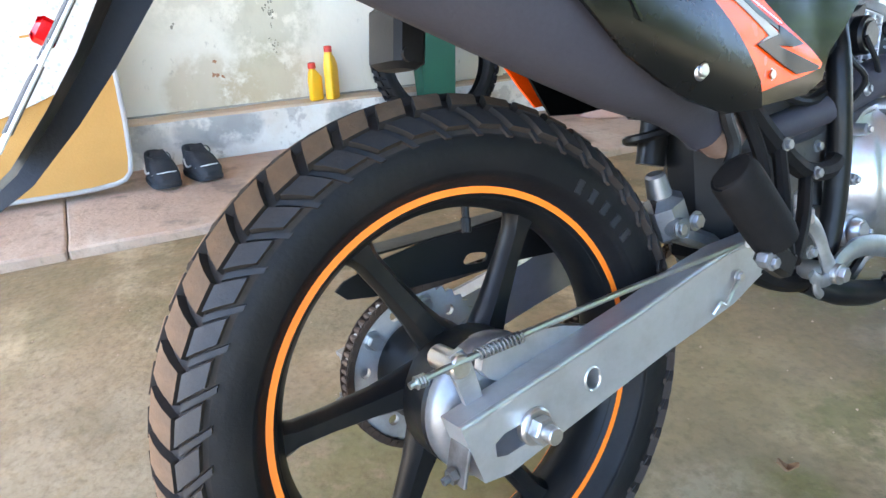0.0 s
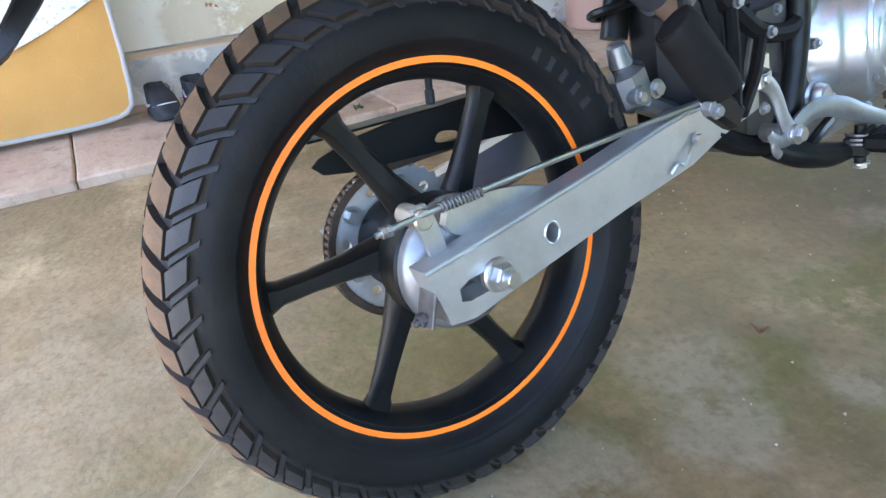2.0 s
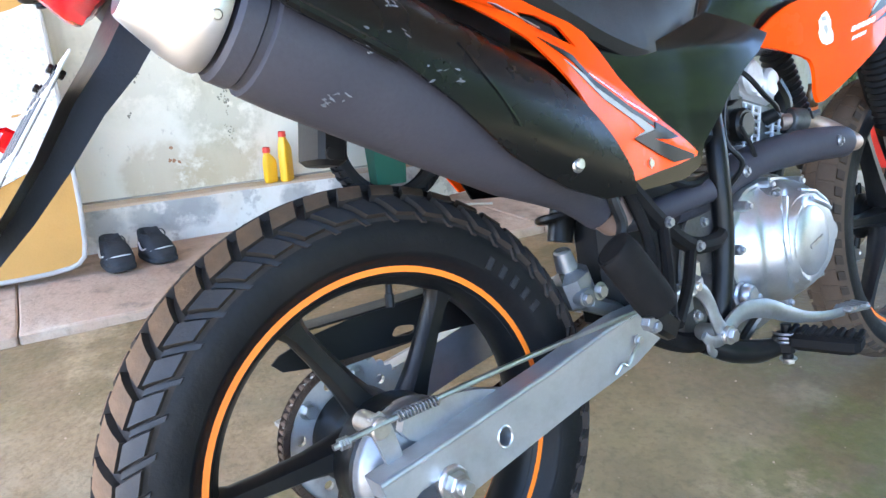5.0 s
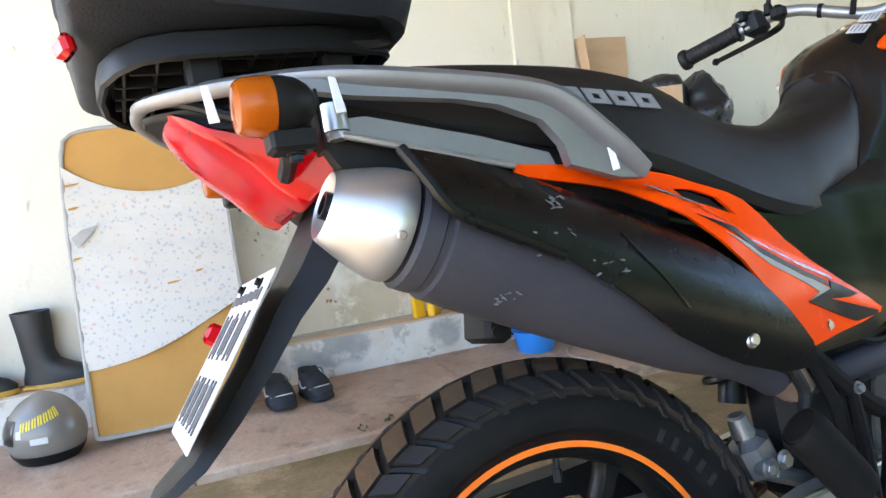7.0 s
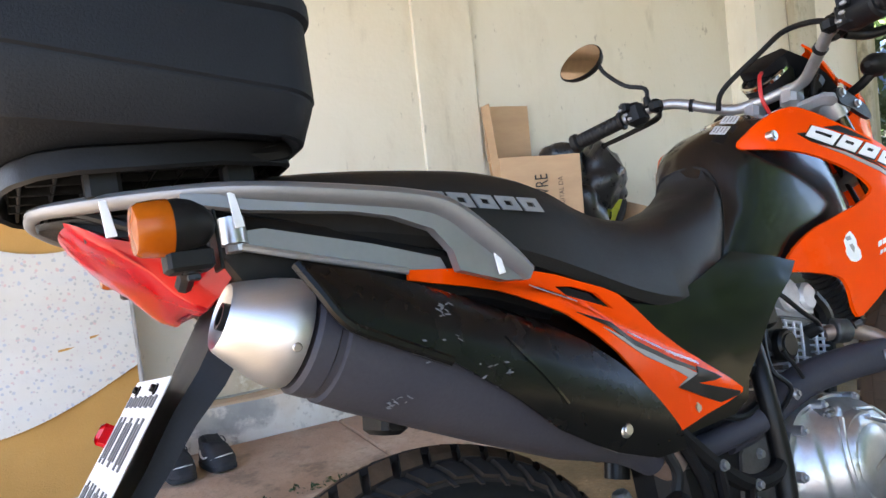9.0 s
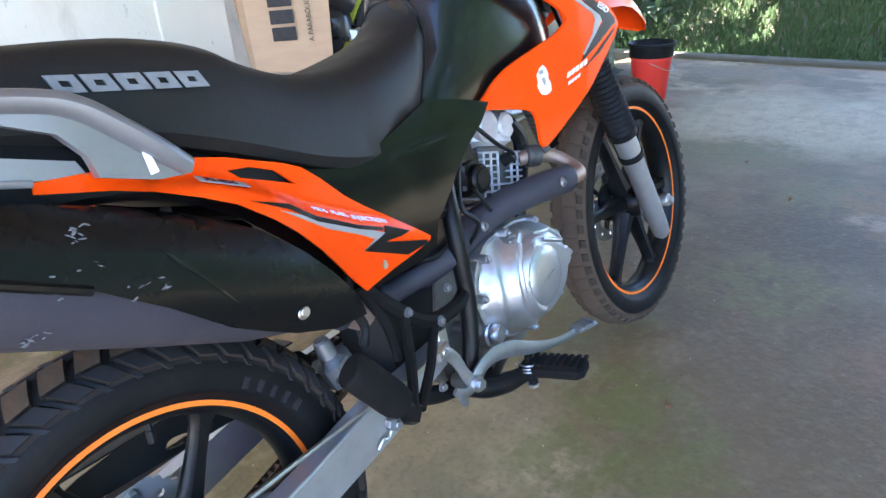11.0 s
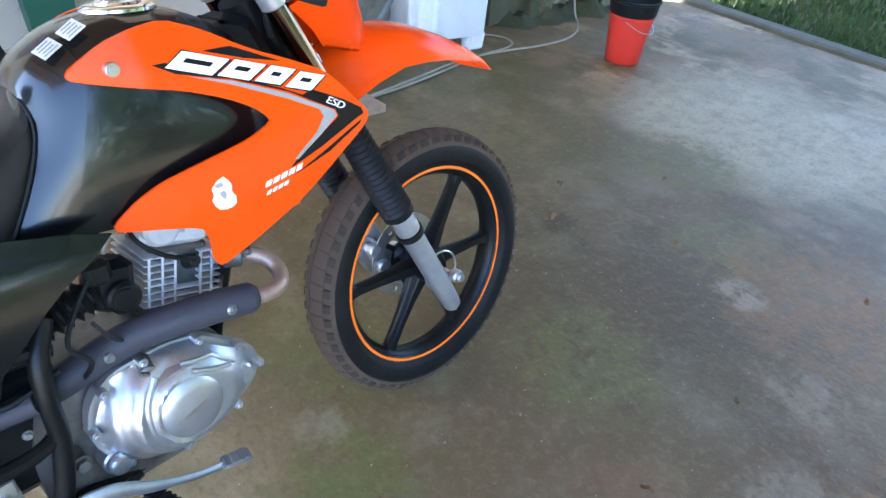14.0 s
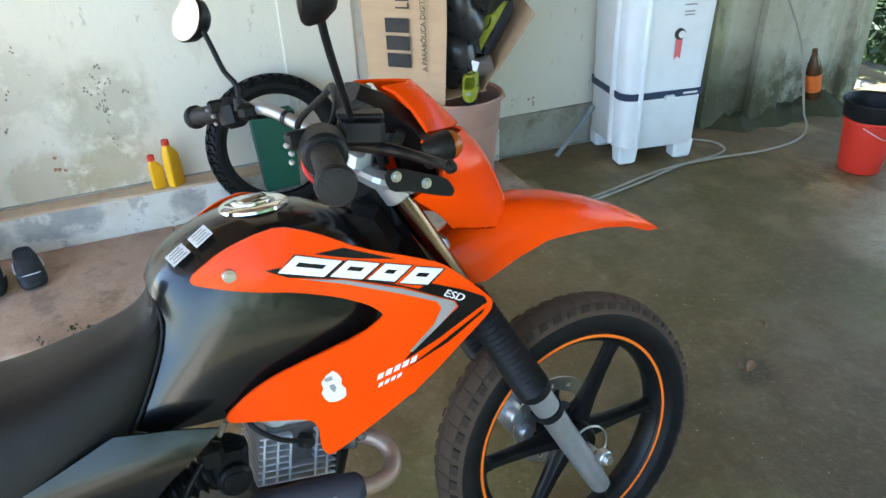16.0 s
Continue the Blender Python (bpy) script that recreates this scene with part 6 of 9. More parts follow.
def on_ledge(x):
    """A frame lying on the ledge of the crease: x along it, y up the slope."""
    (za, d), (zb, _) = crease(x - 0.02), crease(x + 0.02)
    z = crease(x)[0]
    ax = Vector((0.04, panel_y(x + 0.02, zb) - panel_y(x - 0.02, za), zb - za)).normalized()
    up = Vector((0, panel_y(x, z + 0.003) - panel_y(x, z - 0.003), 0.006))
    up = (up - ax * up.dot(ax)).normalized()
    nn = ax.cross(up)
    m = Matrix((ax, up, nn)).transposed().to_4x4()
    m.translation = Vector((x, panel_y(x, z), z))
    return m


for side in (1, -1):
    bm = plate(bm_new(), PANEL, panel_y, 0.004, 0.007, [VENT])
    panel = part("side_panel", bm if side > 0 else flip_y(bm), ORANGE, bike, "glossy orange side panel", 50)
    bm = plate(bm_new(), [(x, z) for x, z in VENT], lambda x, z: panel_y(x, z) + 0.010, 0.003, 0.02)
    part("vent_mesh", bm if side > 0 else flip_y(bm), BLACK_MATT, panel)
    bm = plate(bm_new(), [(0.300, 0.311), (0.347, 0.318), (0.352, 0.327), (0.364, 0.321), (0.396, 0.304), (0.377, 0.303), (0.344, 0.307), (0.428, 0.278), (0.424, 0.274), (0.381, 0.274)], lambda x, z: panel_y(x, z) - 0.0024, 0.0018, 0.007)
    part("panel_decal", bm if side > 0 else flip_y(bm), BLACK_DECAL, panel)
    bm = plate(bm_new(), [(0.150, 0.428), (0.200, 0.408), (0.236, 0.381), (0.300, 0.347), (0.346, 0.327), (0.346, 0.322), (0.300, 0.341), (0.236, 0.374), (0.200, 0.401)], lambda x, z: panel_y(x, z) - 0.0019, 0.0012, 0.007)
    part("panel_line", bm if side > 0 else flip_y(bm), BLACK_DECAL, panel)
    bm = plate(bm_new(), [(0.186, 0.405), (0.251, 0.370), (0.320, 0.333), (0.349, 0.318), (0.302, 0.312), (0.326, 0.318), (0.303, 0.332), (0.249, 0.360)], lambda x, z: panel_y(x, z) - 0.0014, 0.0012, 0.007)
    part("panel_stripe", bm if side > 0 else flip_y(bm), GREY_DECAL, panel)
    part("panel_bolt", cyl(cyl(bm_new(), (0.331, -side * 0.152, 0.279), (0.331, -side * 0.160, 0.279), 0.0075, seg=16, bevel=0.001), (0.331, -side * 0.16, 0.279), (0.331, -side * 0.163, 0.279), 0.0045, seg=12), STEEL, panel)
    if side > 0:
        for word, x in (("MIX", 0.238), ("FUEL", 0.265), ("INJECTION", 0.296)):
            lettering("panel_lettering", word, 0.0105, on_ledge(x + 0.013 + 0.014 * (len(word) > 6)) @ Matrix.Translation((-0.013 - 0.014 * (len(word) > 6), -0.0035, 0.0032)), WHITE_DECAL, panel, 0.0006, 1.30)
        badge = part("fuel_badge", box(bm_new(), (0.060, 0.015, 0.0012), on_ledge(0.138) @ Matrix.Translation((0, 0, 0.0012)), 0.0004), GREY_DECAL, panel)
        lettering("badge_lettering", "FLEX", 0.0125, on_ledge(0.138) @ Matrix.Translation((-0.022, -0.0045, 0.0020)), BLACK_DECAL, panel, 0.0005, 1.4)

# black side covers under the seat and tank
SIDE = [(0.06, 0.500), (0.133, 0.498), (0.221, 0.470), (0.311, 0.438), (0.384, 0.420), (0.447, 0.437), (0.525, 0.462), (0.600, 0.445), (0.655, 0.428), (0.620, 0.402), (0.577, 0.378), (0.540, 0.350), (0.511, 0.322), (0.473, 0.289), (0.462, 0.260), (0.430, 0.247), (0.340, 0.245), (0.285, 0.250), (0.24, 0.33), (0.17, 0.40), (0.10, 0.45)]
for side in (1, -1):
    bm = plate(bm_new(), SIDE, lambda x, z: -(0.134 + 0.008 * math.sin(5 * (x - 0.25)) + 0.05 * max(0.0, x - 0.45) - 0.5 * (z - 0.30) ** 2 - 0.12 * max(0.0, z - 0.41)), 0.004, 0.016)
    part("side_cover", bm if side > 0 else flip_y(bm), BLACK_COVER, bike, "glossy black side cover")

# seat
def joint_shift(p, xb, zb, xt, zt, reach):
    """How far a point near the straight end from (xb, zb) to (xt, zt) goes ahead to lie on the bowed seam of seat and tank."""
    line = xb + (xt - xb) * (p.z - zb) / (zt - zb)
    seam = float(np.interp(p.z, (0.40, 0.426, 0.455, 0.497, 0.542, 0.574, 0.598, 0.626, 0.66), (0.512, 0.535, 0.5605, 0.588, 0.6145, 0.624, 0.623, 0.6175, 0.612)))
    q = min(1.0, max(0.0, 1.0 - abs(p.x - line) / reach))
    return (seam - line) * q * q * (3 - 2 * q)


bm = body(bm_new(), [(-0.30, 0.582, -0.315, 0.612, 0.055, 0.04), (-0.22, 0.565, -0.225, 0.628, 0.09, 0.075), (-0.08, 0.545, -0.08, 0.632, 0.12, 0.105), (0.07, 0.510, 0.08, 0.625, 0.138, 0.115), (0.14, 0.486, 0.16, 0.613, 0.144, 0.116), (0.20, 0.461, 0.215, 0.596, 0.146, 0.112),
                     (0.25, 0.440, 0.258, 0.571, 0.146, 0.110), (0.31, 0.416, 0.320, 0.547, 0.144, 0.108), (0.375, 0.397, 0.40, 0.538, 0.140, 0.104), (0.425, 0.395, 0.48, 0.546, 0.132, 0.098), (0.470, 0.402, 0.552, 0.566, 0.116, 0.086), (0.505, 0.418, 0.595, 0.592, 0.099, 0.072), (0.525, 0.430, 0.618, 0.614, 0.086, 0.056)])
for v in bm.verts:
    v.co.x += joint_shift(v.co, 0.525, 0.430, 0.618, 0.614, 0.11)
bm.verts.ensure_lookup_table()
end = [v.co.copy() for v in bm.verts[-18:]]
seat = part("seat", bm, SEAT_VINYL, bike, "worn black grained vinyl seat")
part("seat_bead", tube(bm_new(), [p + Vector((0.001, 0.0022 * (1 if p.y > 0 else -1), 0.001)) for p in end[1:]], 0.0028, 6, 2), BLACK_MATT, seat)
for k in range(5):
    x, w = 0.036 + 0.0305 * k, 0.026
    zz = 0.585 - 0.16 * x
    o = [(x - w / 2 + 0.003, zz - 0.007), (x + w / 2 + 0.003, zz - 0.011), (x + w / 2 - 0.003, zz + 0.007), (x - w / 2 - 0.003, zz + 0.011)]
    hole = [(x - w / 5 + 0.001, zz - 0.002), (x + w / 5, zz - 0.004), (x + w / 5 - 0.001, zz + 0.002), (x - w / 5, zz + 0.004)]
    bm = plate(bm_new(), o, lambda px, pz: -(0.1225 + 0.23 * (0.585 - pz) + 0.04 * px), 0.002, 0.01, [hole])
    part("seat_print", bm, SEAT_PRINT, seat, "faded pale printed block")

# tank with its filler cap
bm = body(bm_new(), [(0.530, 0.432, 0.622, 0.622, 0.083, 0.054), (0.560, 0.420, 0.666, 0.656, 0.093, 0.074), (0.625, 0.410, 0.720, 0.686, 0.103, 0.095), (0.72, 0.404, 0.780, 0.695, 0.112, 0.103), (0.82, 0.410, 0.845, 0.688, 0.120, 0.100), (0.90, 0.44, 0.90, 0.665, 0.122, 0.092), (0.955, 0.49, 0.94, 0.635, 0.10, 0.07)])
for v in bm.verts:
    v.co.x += joint_shift(v.co, 0.530, 0.432, 0.622, 0.622, 0.09)
tank = part("fuel_tank", bm, BLACK_GLOSS, bike, "glossy black fuel tank")
CAPM = Matrix.Translation((0.795, 0, 0.690)) @ pose(0, 0, 0, 0, 2, 0) @ pose(0, 0, 0, 90, 0, 0)
bm = lathe(bm_new(), [(0.0, 0.012), (0.028, 0.012), (0.032, 0.011), (0.033, 0.008), (0.046, 0.008), (0.052, 0.004), (0.053, 0.0)], 40, CAPM)
cap2 = part("filler_cap", bm, CHROME, tank, "chrome filler cap")
part("filler_lock", box(bm_new(), (0.05, 0.016, 0.006), Matrix.Translation((0.795, 0, 0.703)) @ pose(0, 0, 0, 0, 2, 25), 0.004), CHROME, tank)
for x, z in ((0.668, 0.664), (0.703, 0.682)):
    M_ = Matrix.Translation((x, -0.064, z + 0.001)) @ pose(0, 0, 0, 22, -28, 6)
    st = part("tank_sticker", box(bm_new(), (0.030, 0.026, 0.0012), M_, 0.0003), PLATE_WHITE, tank, "small white warning label")
    bm = bm_new()
    for k in range(4):
        box(bm, (0.023 - 0.004 * (k % 2), 0.0020, 0.0006), M_ @ Matrix.Translation((0, -0.0088 + 0.0056 * k, 0.0010)))
    part("label_bars", bm, GREY_DECAL, tank)

# orange tank shrouds with their decals
SHROUD = [(0.672, 0.630), (0.680, 0.640), (0.718, 0.666), (0.757, 0.680), (0.800, 0.686), (0.845, 0.668), (0.903, 0.632), (0.972, 0.602), (1.020, 0.578), (1.050, 0.548), (1.085, 0.509), (1.097, 0.493), (1.091, 0.475), (1.03, 0.435), (0.972, 0.397), (0.904, 0.361), (0.842, 0.331), (0.798, 0.313), (0.789, 0.328), (0.791, 0.363), (0.785, 0.382), (0.767, 0.391), (0.717, 0.404), (0.672, 0.413),
          (0.668, 0.424), (0.706, 0.453), (0.744, 0.471), (0.802, 0.484), (0.880, 0.501), (0.918, 0.519), (0.914, 0.529), (0.895, 0.547), (0.857, 0.569), (0.800, 0.592), (0.738, 0.608), (0.686, 0.621), (0.676, 0.624)]


def shroud_y(x, z):
    draw = min(1.0, max(0.0, (x - 0.66) / 0.11)) if z > 0.52 else 1.0
    return -(0.112 - 0.036 * (1 - draw) ** 2 + 0.150 * max(0.0, x - 0.68) - 0.10 * max(0.0, x - 0.95)+ 0.01 * max(0.0, 0.56 - z) - 0.30 * max(0.0, z - 0.63) + 0.01 * math.sin(min(1.0, max(0.0, (x - 0.66) / 0.1)) * 1.57))


for side in (1, -1):
    bm = plate(bm_new(), rounded(SHROUD, 1), shroud_y, 0.006, 0.013)
    shroud = part("tank_shroud", bm if side > 0 else flip_y(bm), ORANGE, bike, "glossy orange tank shroud with decals", 50)

    def decal(name, mat, outline, lift=0.0014, label=""):
        b = plate(bm_new(), outline, lambda x, z: shroud_y(x, z) - lift, 0.0012, 0.013)
        return part(name, b if side > 0 else flip_y(b), mat, shroud, label)
    decal("black_graphic", BLACK_DECAL, [(0.767, 0.633), (0.786, 0.633), (0.789, 0.625), (0.857, 0.605), (0.903, 0.584), (0.940, 0.568), (0.976, 0.549), (0.993, 0.554), (1.048, 0.526), (1.082, 0.504), (1.086, 0.493), (1.070, 0.488), (1.000, 0.460), (0.936, 0.440), (0.950, 0.452), (1.036, 0.500), (1.032, 0.512), (0.953, 0.559), (0.871, 0.594), (0.795, 0.616)], 0.0012, "black graphic")
    decal("black_edge_line", BLACK_DECAL, [(1.080, 0.484), (1.076, 0.478), (1.010, 0.447), (0.938, 0.426), (1.000, 0.450)], 0.0012, "thin black edge line")
    decal("black_top", BLACK_DECAL, [(0.837, 0.640), (0.877, 0.640), (0.948, 0.606), (0.891, 0.621)], 0.0012, "black graphic")
    decal("grey_stripe", GREY_DECAL, [(0.810, 0.610), (0.871, 0.592), (0.951, 0.557), (1.028, 0.513), (1.033, 0.503), (0.999, 0.480), (0.950, 0.451), (0.946, 0.453), (0.991, 0.484), (1.008, 0.507), (1.002, 0.520), (0.948, 0.550), (0.869, 0.587)], 0.0016, "grey stripe")
    # the model name is kept as four plain slanted blocks with slits, each with a thin dark rim
    BLOCKS = [([(x, z), (x + 0.029, z + 0.0175), (x + 0.029 + w, z + 0.0175 - 0.36 * w), (x + w, z - 0.36 * w)], [(x + 0.024, z + 0.0035), (x + 0.031, z + 0.0080), (x + 0.007 + w, z + 0.0080 - 0.36 * (w - 0.024)), (x + w, z + 0.0035 - 0.36 * (w - 0.024))]) for x, z, w in ((0.782, 0.6270, 0.060), (0.850, 0.6040, 0.044), (0.902, 0.5860, 0.038), (0.948, 0.5680, 0.042))]
    for o, hole in BLOCKS:
        cx, cz = sum(p[0] for p in o) / len(o), sum(p[1] for p in o) / len(o)
        rim = [(cx + (x - cx) * 1.08 + 0.0008, cz + (z - cz) * 1.14 - 0.0012) for x, z in o]
        decal("block_rim", BLACK_DECAL, rim, 0.0019)
        b = plate(bm_new(), o, lambda x, z: shroud_y(x, z) - 0.0030, 0.0012, 0.012, [hole])
        part("white_block", b if side > 0 else flip_y(b), WHITE_DECAL, shroud, "white slanted block")
    if side > 0:
        lettering("shroud_lettering", "ESD", 0.0165, Matrix.Translation((1.009, -0.1745, 0.5310)) @ pose(0, 0, 0, 0, 0, -8) @ pose(0, 0, 0, 0, 31, 0) @ pose(0, 0, 0, 90, 0, 0) @ Matrix(((1, 0.25, 0, 0), (0, 1, 0, 0), (0, 0, 1, 0), (0, 0, 0, 1))), WHITE_DECAL, shroud, 0.0008, 1.25)
        blob = [(0.818, 0.452), (0.828, 0.456), (0.834, 0.449), (0.838, 0.440), (0.836, 0.430), (0.841, 0.422), (0.840, 0.410), (0.834, 0.406), (0.824, 0.404), (0.813, 0.407), (0.808, 0.414), (0.805, 0.424), (0.809, 0.430), (0.808, 0.442)]
        decal("pale_sticker", WHITE_DECAL, blob, 0.0015, "small pale die-cut sticker")
        decal("sticker_spots", GREY_DECAL, [(0.812, 0.447), (0.824, 0.449), (0.826, 0.442), (0.815, 0.441)], 0.0022)
        decal("sticker_spots", GREY_DECAL, [(0.818, 0.434), (0.825, 0.435), (0.828, 0.428), (0.824, 0.420), (0.819, 0.427)], 0.0022)
        for row, (x0, z0, count, w) in enumerate(((0.889, 0.420, 5, 0.0125), (0.889, 0.407, 4, 0.009))):
            for k in range(count):
                x, z = x0 + (w + 0.0012) * k, z0 + 0.22 * (w + 0.001) * k
                decal("pale_bar", WHITE_DECAL, [(x, z), (x + w * 0.75, z + 0.002), (x + w * 1.1, z + 0.011 - 0.003 * row), (x + w * 0.35, z + 0.009 - 0.003 * row)], 0.0016)
    part("shroud_bolt", cyl(cyl(bm_new(), (0.721, -side * 0.104, 0.635), (0.721, -side * 0.1235, 0.635), 0.0095, seg=18, bevel=0.001), (0.721, -side * 0.1235, 0.635), (0.721, -side * 0.1255, 0.635), 0.006, seg=6), STEEL, shroud)
    # the inner lower wing of the shroud
    b = plate(bm_new(), rounded([(0.925, 0.392), (0.955, 0.402), (0.972, 0.390), (0.955, 0.366), (0.938, 0.364)], 1), lambda x, z: -0.143, 0.005, 0.012)
    part("shroud_wing", b if side > 0 else flip_y(b), ORANGE, shroud)

# tail: undertail, grey cowl, grab rail
bm = body(bm_new(), [(-0.333, 0.606, -0.335, 0.612, 0.008, 0.012), (-0.315, 0.601, -0.318, 0.610, 0.034, 0.040), (-0.27, 0.584, -0.27, 0.607, 0.068, 0.078), (-0.21, 0.550, -0.21, 0.600, 0.112, 0.122), (-0.175, 0.50, -0.175, 0.594, 0.112, 0.128), (-0.10, 0.475, -0.10, 0.578, 0.116, 0.128), (0.05, 0.46, 0.05, 0.53, 0.128, 0.13), (0.16, 0.42, 0.16, 0.49, 0.128, 0.13)])
tail = part("undertail", bm, BLACK_MATT, bike, "black plastic undertail")
for side in (1, -1):
    bm = plate(bm_new(), [(-0.195, 0.562), (-0.165, 0.563), (-0.06, 0.535), (0.01, 0.512), (0.016, 0.497), (-0.031, 0.505), (-0.10, 0.523), (-0.195, 0.548)], lambda x, z: -(0.136 + 0.06 * (x + 0.19)), 0.004, 0.014)
    part("tail_cowl", bm if side > 0 else flip_y(bm), RACK_GREY, bike, "grey tail cowl")
    bm = tube(bm_new(), [(-0.19, -side * 0.1385, 0.548), (-0.10, -side * 0.1435, 0.522), (-0.031, -side * 0.148, 0.503)], 0.0035, 8, 3)
    part("cowl_edge", bm, SILVER, bike)
RAIL = [(0.100, -0.166, 0.481), (0.078, -0.170, 0.503), (0.050, -0.171, 0.529), (0.018, -0.170, 0.556), (-0.018, -0.166, 0.570), (-0.09, -0.158, 0.583), (-0.18, -0.146, 0.596), (-0.245, -0.120, 0.603), (-0.30, -0.082, 0.609), (-0.332, -0.036, 0.616), (-0.337, 0.0, 0.618)]
bm = tube(bm_new(), RAIL + [(x, -y, z) for x, y, z in RAIL[-2::-1]], [0.0115, 0.0115, 0.0105, 0.0075, 0.0055, 0.0075, 0.0105, 0.0115, 0.0115], 12, 5, flat=1.25)
rail = part("grab_rail", bm, RACK_GREY, bike, "scuffed grey cast grab rail")
for side in (1, -1):
    bm = plate(bm_new(), [(0.108, 0.479), (0.056, 0.530), (0.026, 0.555), (-0.02, 0.567), (-0.085, 0.578), (-0.18, 0.592), (-0.235, 0.598), (-0.235, 0.590), (-0.18, 0.578), (-0.085, 0.566), (-0.046, 0.557), (-0.006, 0.539), (0.012, 0.515), (0.016, 0.494), (0.07, 0.476), (0.103, 0.473)], lambda x, z: -0.171 + 0.11 * max(0.0, -x), 0.012, 0.014)
    part("rail_leg", bm if side > 0 else flip_y(bm), RACK_GREY, rail)
    for x, y, z, t in ((-0.193, -0.152, 0.585, 0), (-0.290, -0.116, 0.594, 0), (0.063, -0.1735, 0.505, 0)):
        if side < 0 and x < -0.25:
            continue
        M_ = Matrix.Translation((x, side * y, z)) @ pose(0, 0, 0, 0, -6, 0)
        part("pale_mark", box(bm_new(), (0.009, 0.002, 0.032), M_ @ Matrix.Translation((0, 0, -0.006)), 0.0005, taper=0.7), WHITE_DECAL, rail)
    bm = cyl(bm_new(), (-0.193, side * -0.135, 0.575), (-0.193, side * -0.135, 0.553), 0.012, seg=14)
    part("rail_bolt", bolt(bm, (-0.193, side * -0.135, 0.553), (0, 0, -1), 0.009, 0.007), STEEL, rail)

# tail light, indicators, number plate and its long black holder
TL = [(-0.322, 0.611, 0.072, 1.0), (-0.316, 0.599, 0.078, 0.95), (-0.301, 0.582, 0.082, 0.8), (-0.272, 0.557, 0.084, 0.6), (-0.248, 0.530, 0.082, 0.4), (-0.228, 0.511, 0.085, 0.25), (-0.212, 0.501, 0.085, 0.1), (-0.198, 0.508, 0.098, 0.0), (-0.186, 0.524, 0.108, 0.0), (-0.189, 0.536, 0.110, 0.0), (-0.220, 0.552, 0.108, 0.1), (-0.250, 0.570, 0.093, 0.3), (-0.291, 0.596, 0.074, 0.7)]
bm = bm_new()
rows = []
for k in np.linspace(-1, 1, 17):
    q = abs(k) ** 2.4
    sh = 1.0 - 0.10 * abs(k) ** 8
    rows.append([Vector((-0.245 + (x + 0.030 * f * q + 0.245) * sh, w * k, 0.545 + (z - 0.026 * f * q - 0.545) * sh)) for x, z, w, f in TL])
rings(bm, rows)
lamp = part("tail_light", bm, RED_LENS, bike, "large red tail light lens", 60)
part("lamp_trim", tube(bm_new(), [(-0.314, -0.046, 0.615), (-0.300, -0.066, 0.605), (-0.270, -0.086, 0.587), (-0.235, -0.104, 0.566), (-0.192, -0.114, 0.542)], 0.005, 8, 4), BLACK_MATT, lamp)
for side in (1, -1):
    c = Vector((-0.258 if side > 0 else -0.238, -side * 0.188, 0.561 if side > 0 else 0.588))
    bm = bm_new()
    rows = []
    for s, r in ((0.0, 0.0222), (0.008, 0.0224), (0.018, 0.0205), (0.027, 0.0155), (0.033, 0.009), (0.035, 0.004)):
        rows.append([c + Vector((s, math.cos(a) * r * 1.15, math.sin(a) * r)) for a in (2 * math.pi * k / 20 for k in range(20))])
    rings(bm, rows)
    box(bm, (0.036, 0.026, 0.018), Matrix.Translation(c + Vector((0.012, 0.004 * side, -0.027))), 0.003)
    box(bm, (0.003, 0.022, 0.050), Matrix.Translation(c + Vector((0.037, 0.012 * side, -0.012))), 0.001)
    tube(bm, [c + Vector((0.01, 0.01 * side, -0.03)), c + Vector((0.02, 0.05 * side, -0.03)), c + Vector((0.025, 0.09 * side, -0.035))], 0.008, 8, 3)
    ind = part("rear_indicator", bm, BLACK_MATT, bike, "black indicator with an amber lens")
    bm = bm_new()
    rows = []
    for s, r in ((0.0, 0.0226), (-0.008, 0.0226), (-0.021, 0.0212), (-0.0255, 0.0185), (-0.027, 0.006)):
        rows.append([c + Vector((s, math.cos(a) * r * 1.15, math.sin(a) * r)) for a in (2 * math.pi * k / 20 for k in range(20))])
    rings(bm, rows)
    part("amber_lens", bm, AMBER_LENS, ind, "ribbed amber lens")
    part("indicator_bolt", bolt(bm_new(), c + Vector((0.014, 0.004 * side, -0.036)), (0, 0, -1), 0.0055, 0.005), BLACK_METAL, ind)
bm = bm_new()
HOLD = [(-0.120, 0.545, 0.080), (-0.150, 0.508, 0.078), (-0.175, 0.47, 0.075), (-0.205, 0.43, 0.072), (-0.235, 0.40, 0.066), (-0.268, 0.358, 0.060), (-0.30, 0.322, 0.056), (-0.335, 0.288, 0.052), (-0.358, 0.274, 0.046), (-0.370, 0.268, 0.036), (-0.376, 0.265, 0.020)]
rows = []
for i, (x, z, w) in enumerate(HOLD):
    q = (1, 1, 1, 0.9, 0.75, 0.6, 0.5, 0.38, 0.3, 0.24, 0.18)[i]
    rows.append([Vector((x, -w, z)), Vector((x - 0.022 * q, -w * 0.86, z + 0.020 * q)), Vector((x - 0.028 * q, 0, z + 0.026 * q)), Vector((x - 0.022 * q, w * 0.86, z + 0.020 * q)), Vector((x, w, z)), Vector((x - 0.006 * q, w * 0.9, z - 0.006 * q)), Vector((x - 0.012 * q, 0, z + 0.004 * q)), Vector((x - 0.006 * q, -w * 0.9, z - 0.006 * q))])
rings(bm, rows)
holder = part("plate_holder", bm, BLACK_MATT, bike, "long black plastic mudguard and plate holder")
PM = Matrix.Translation((-0.300, 0, 0.380)) @ pose(0, 0, 0, 0, 90 - 35.0 + 180, 0)
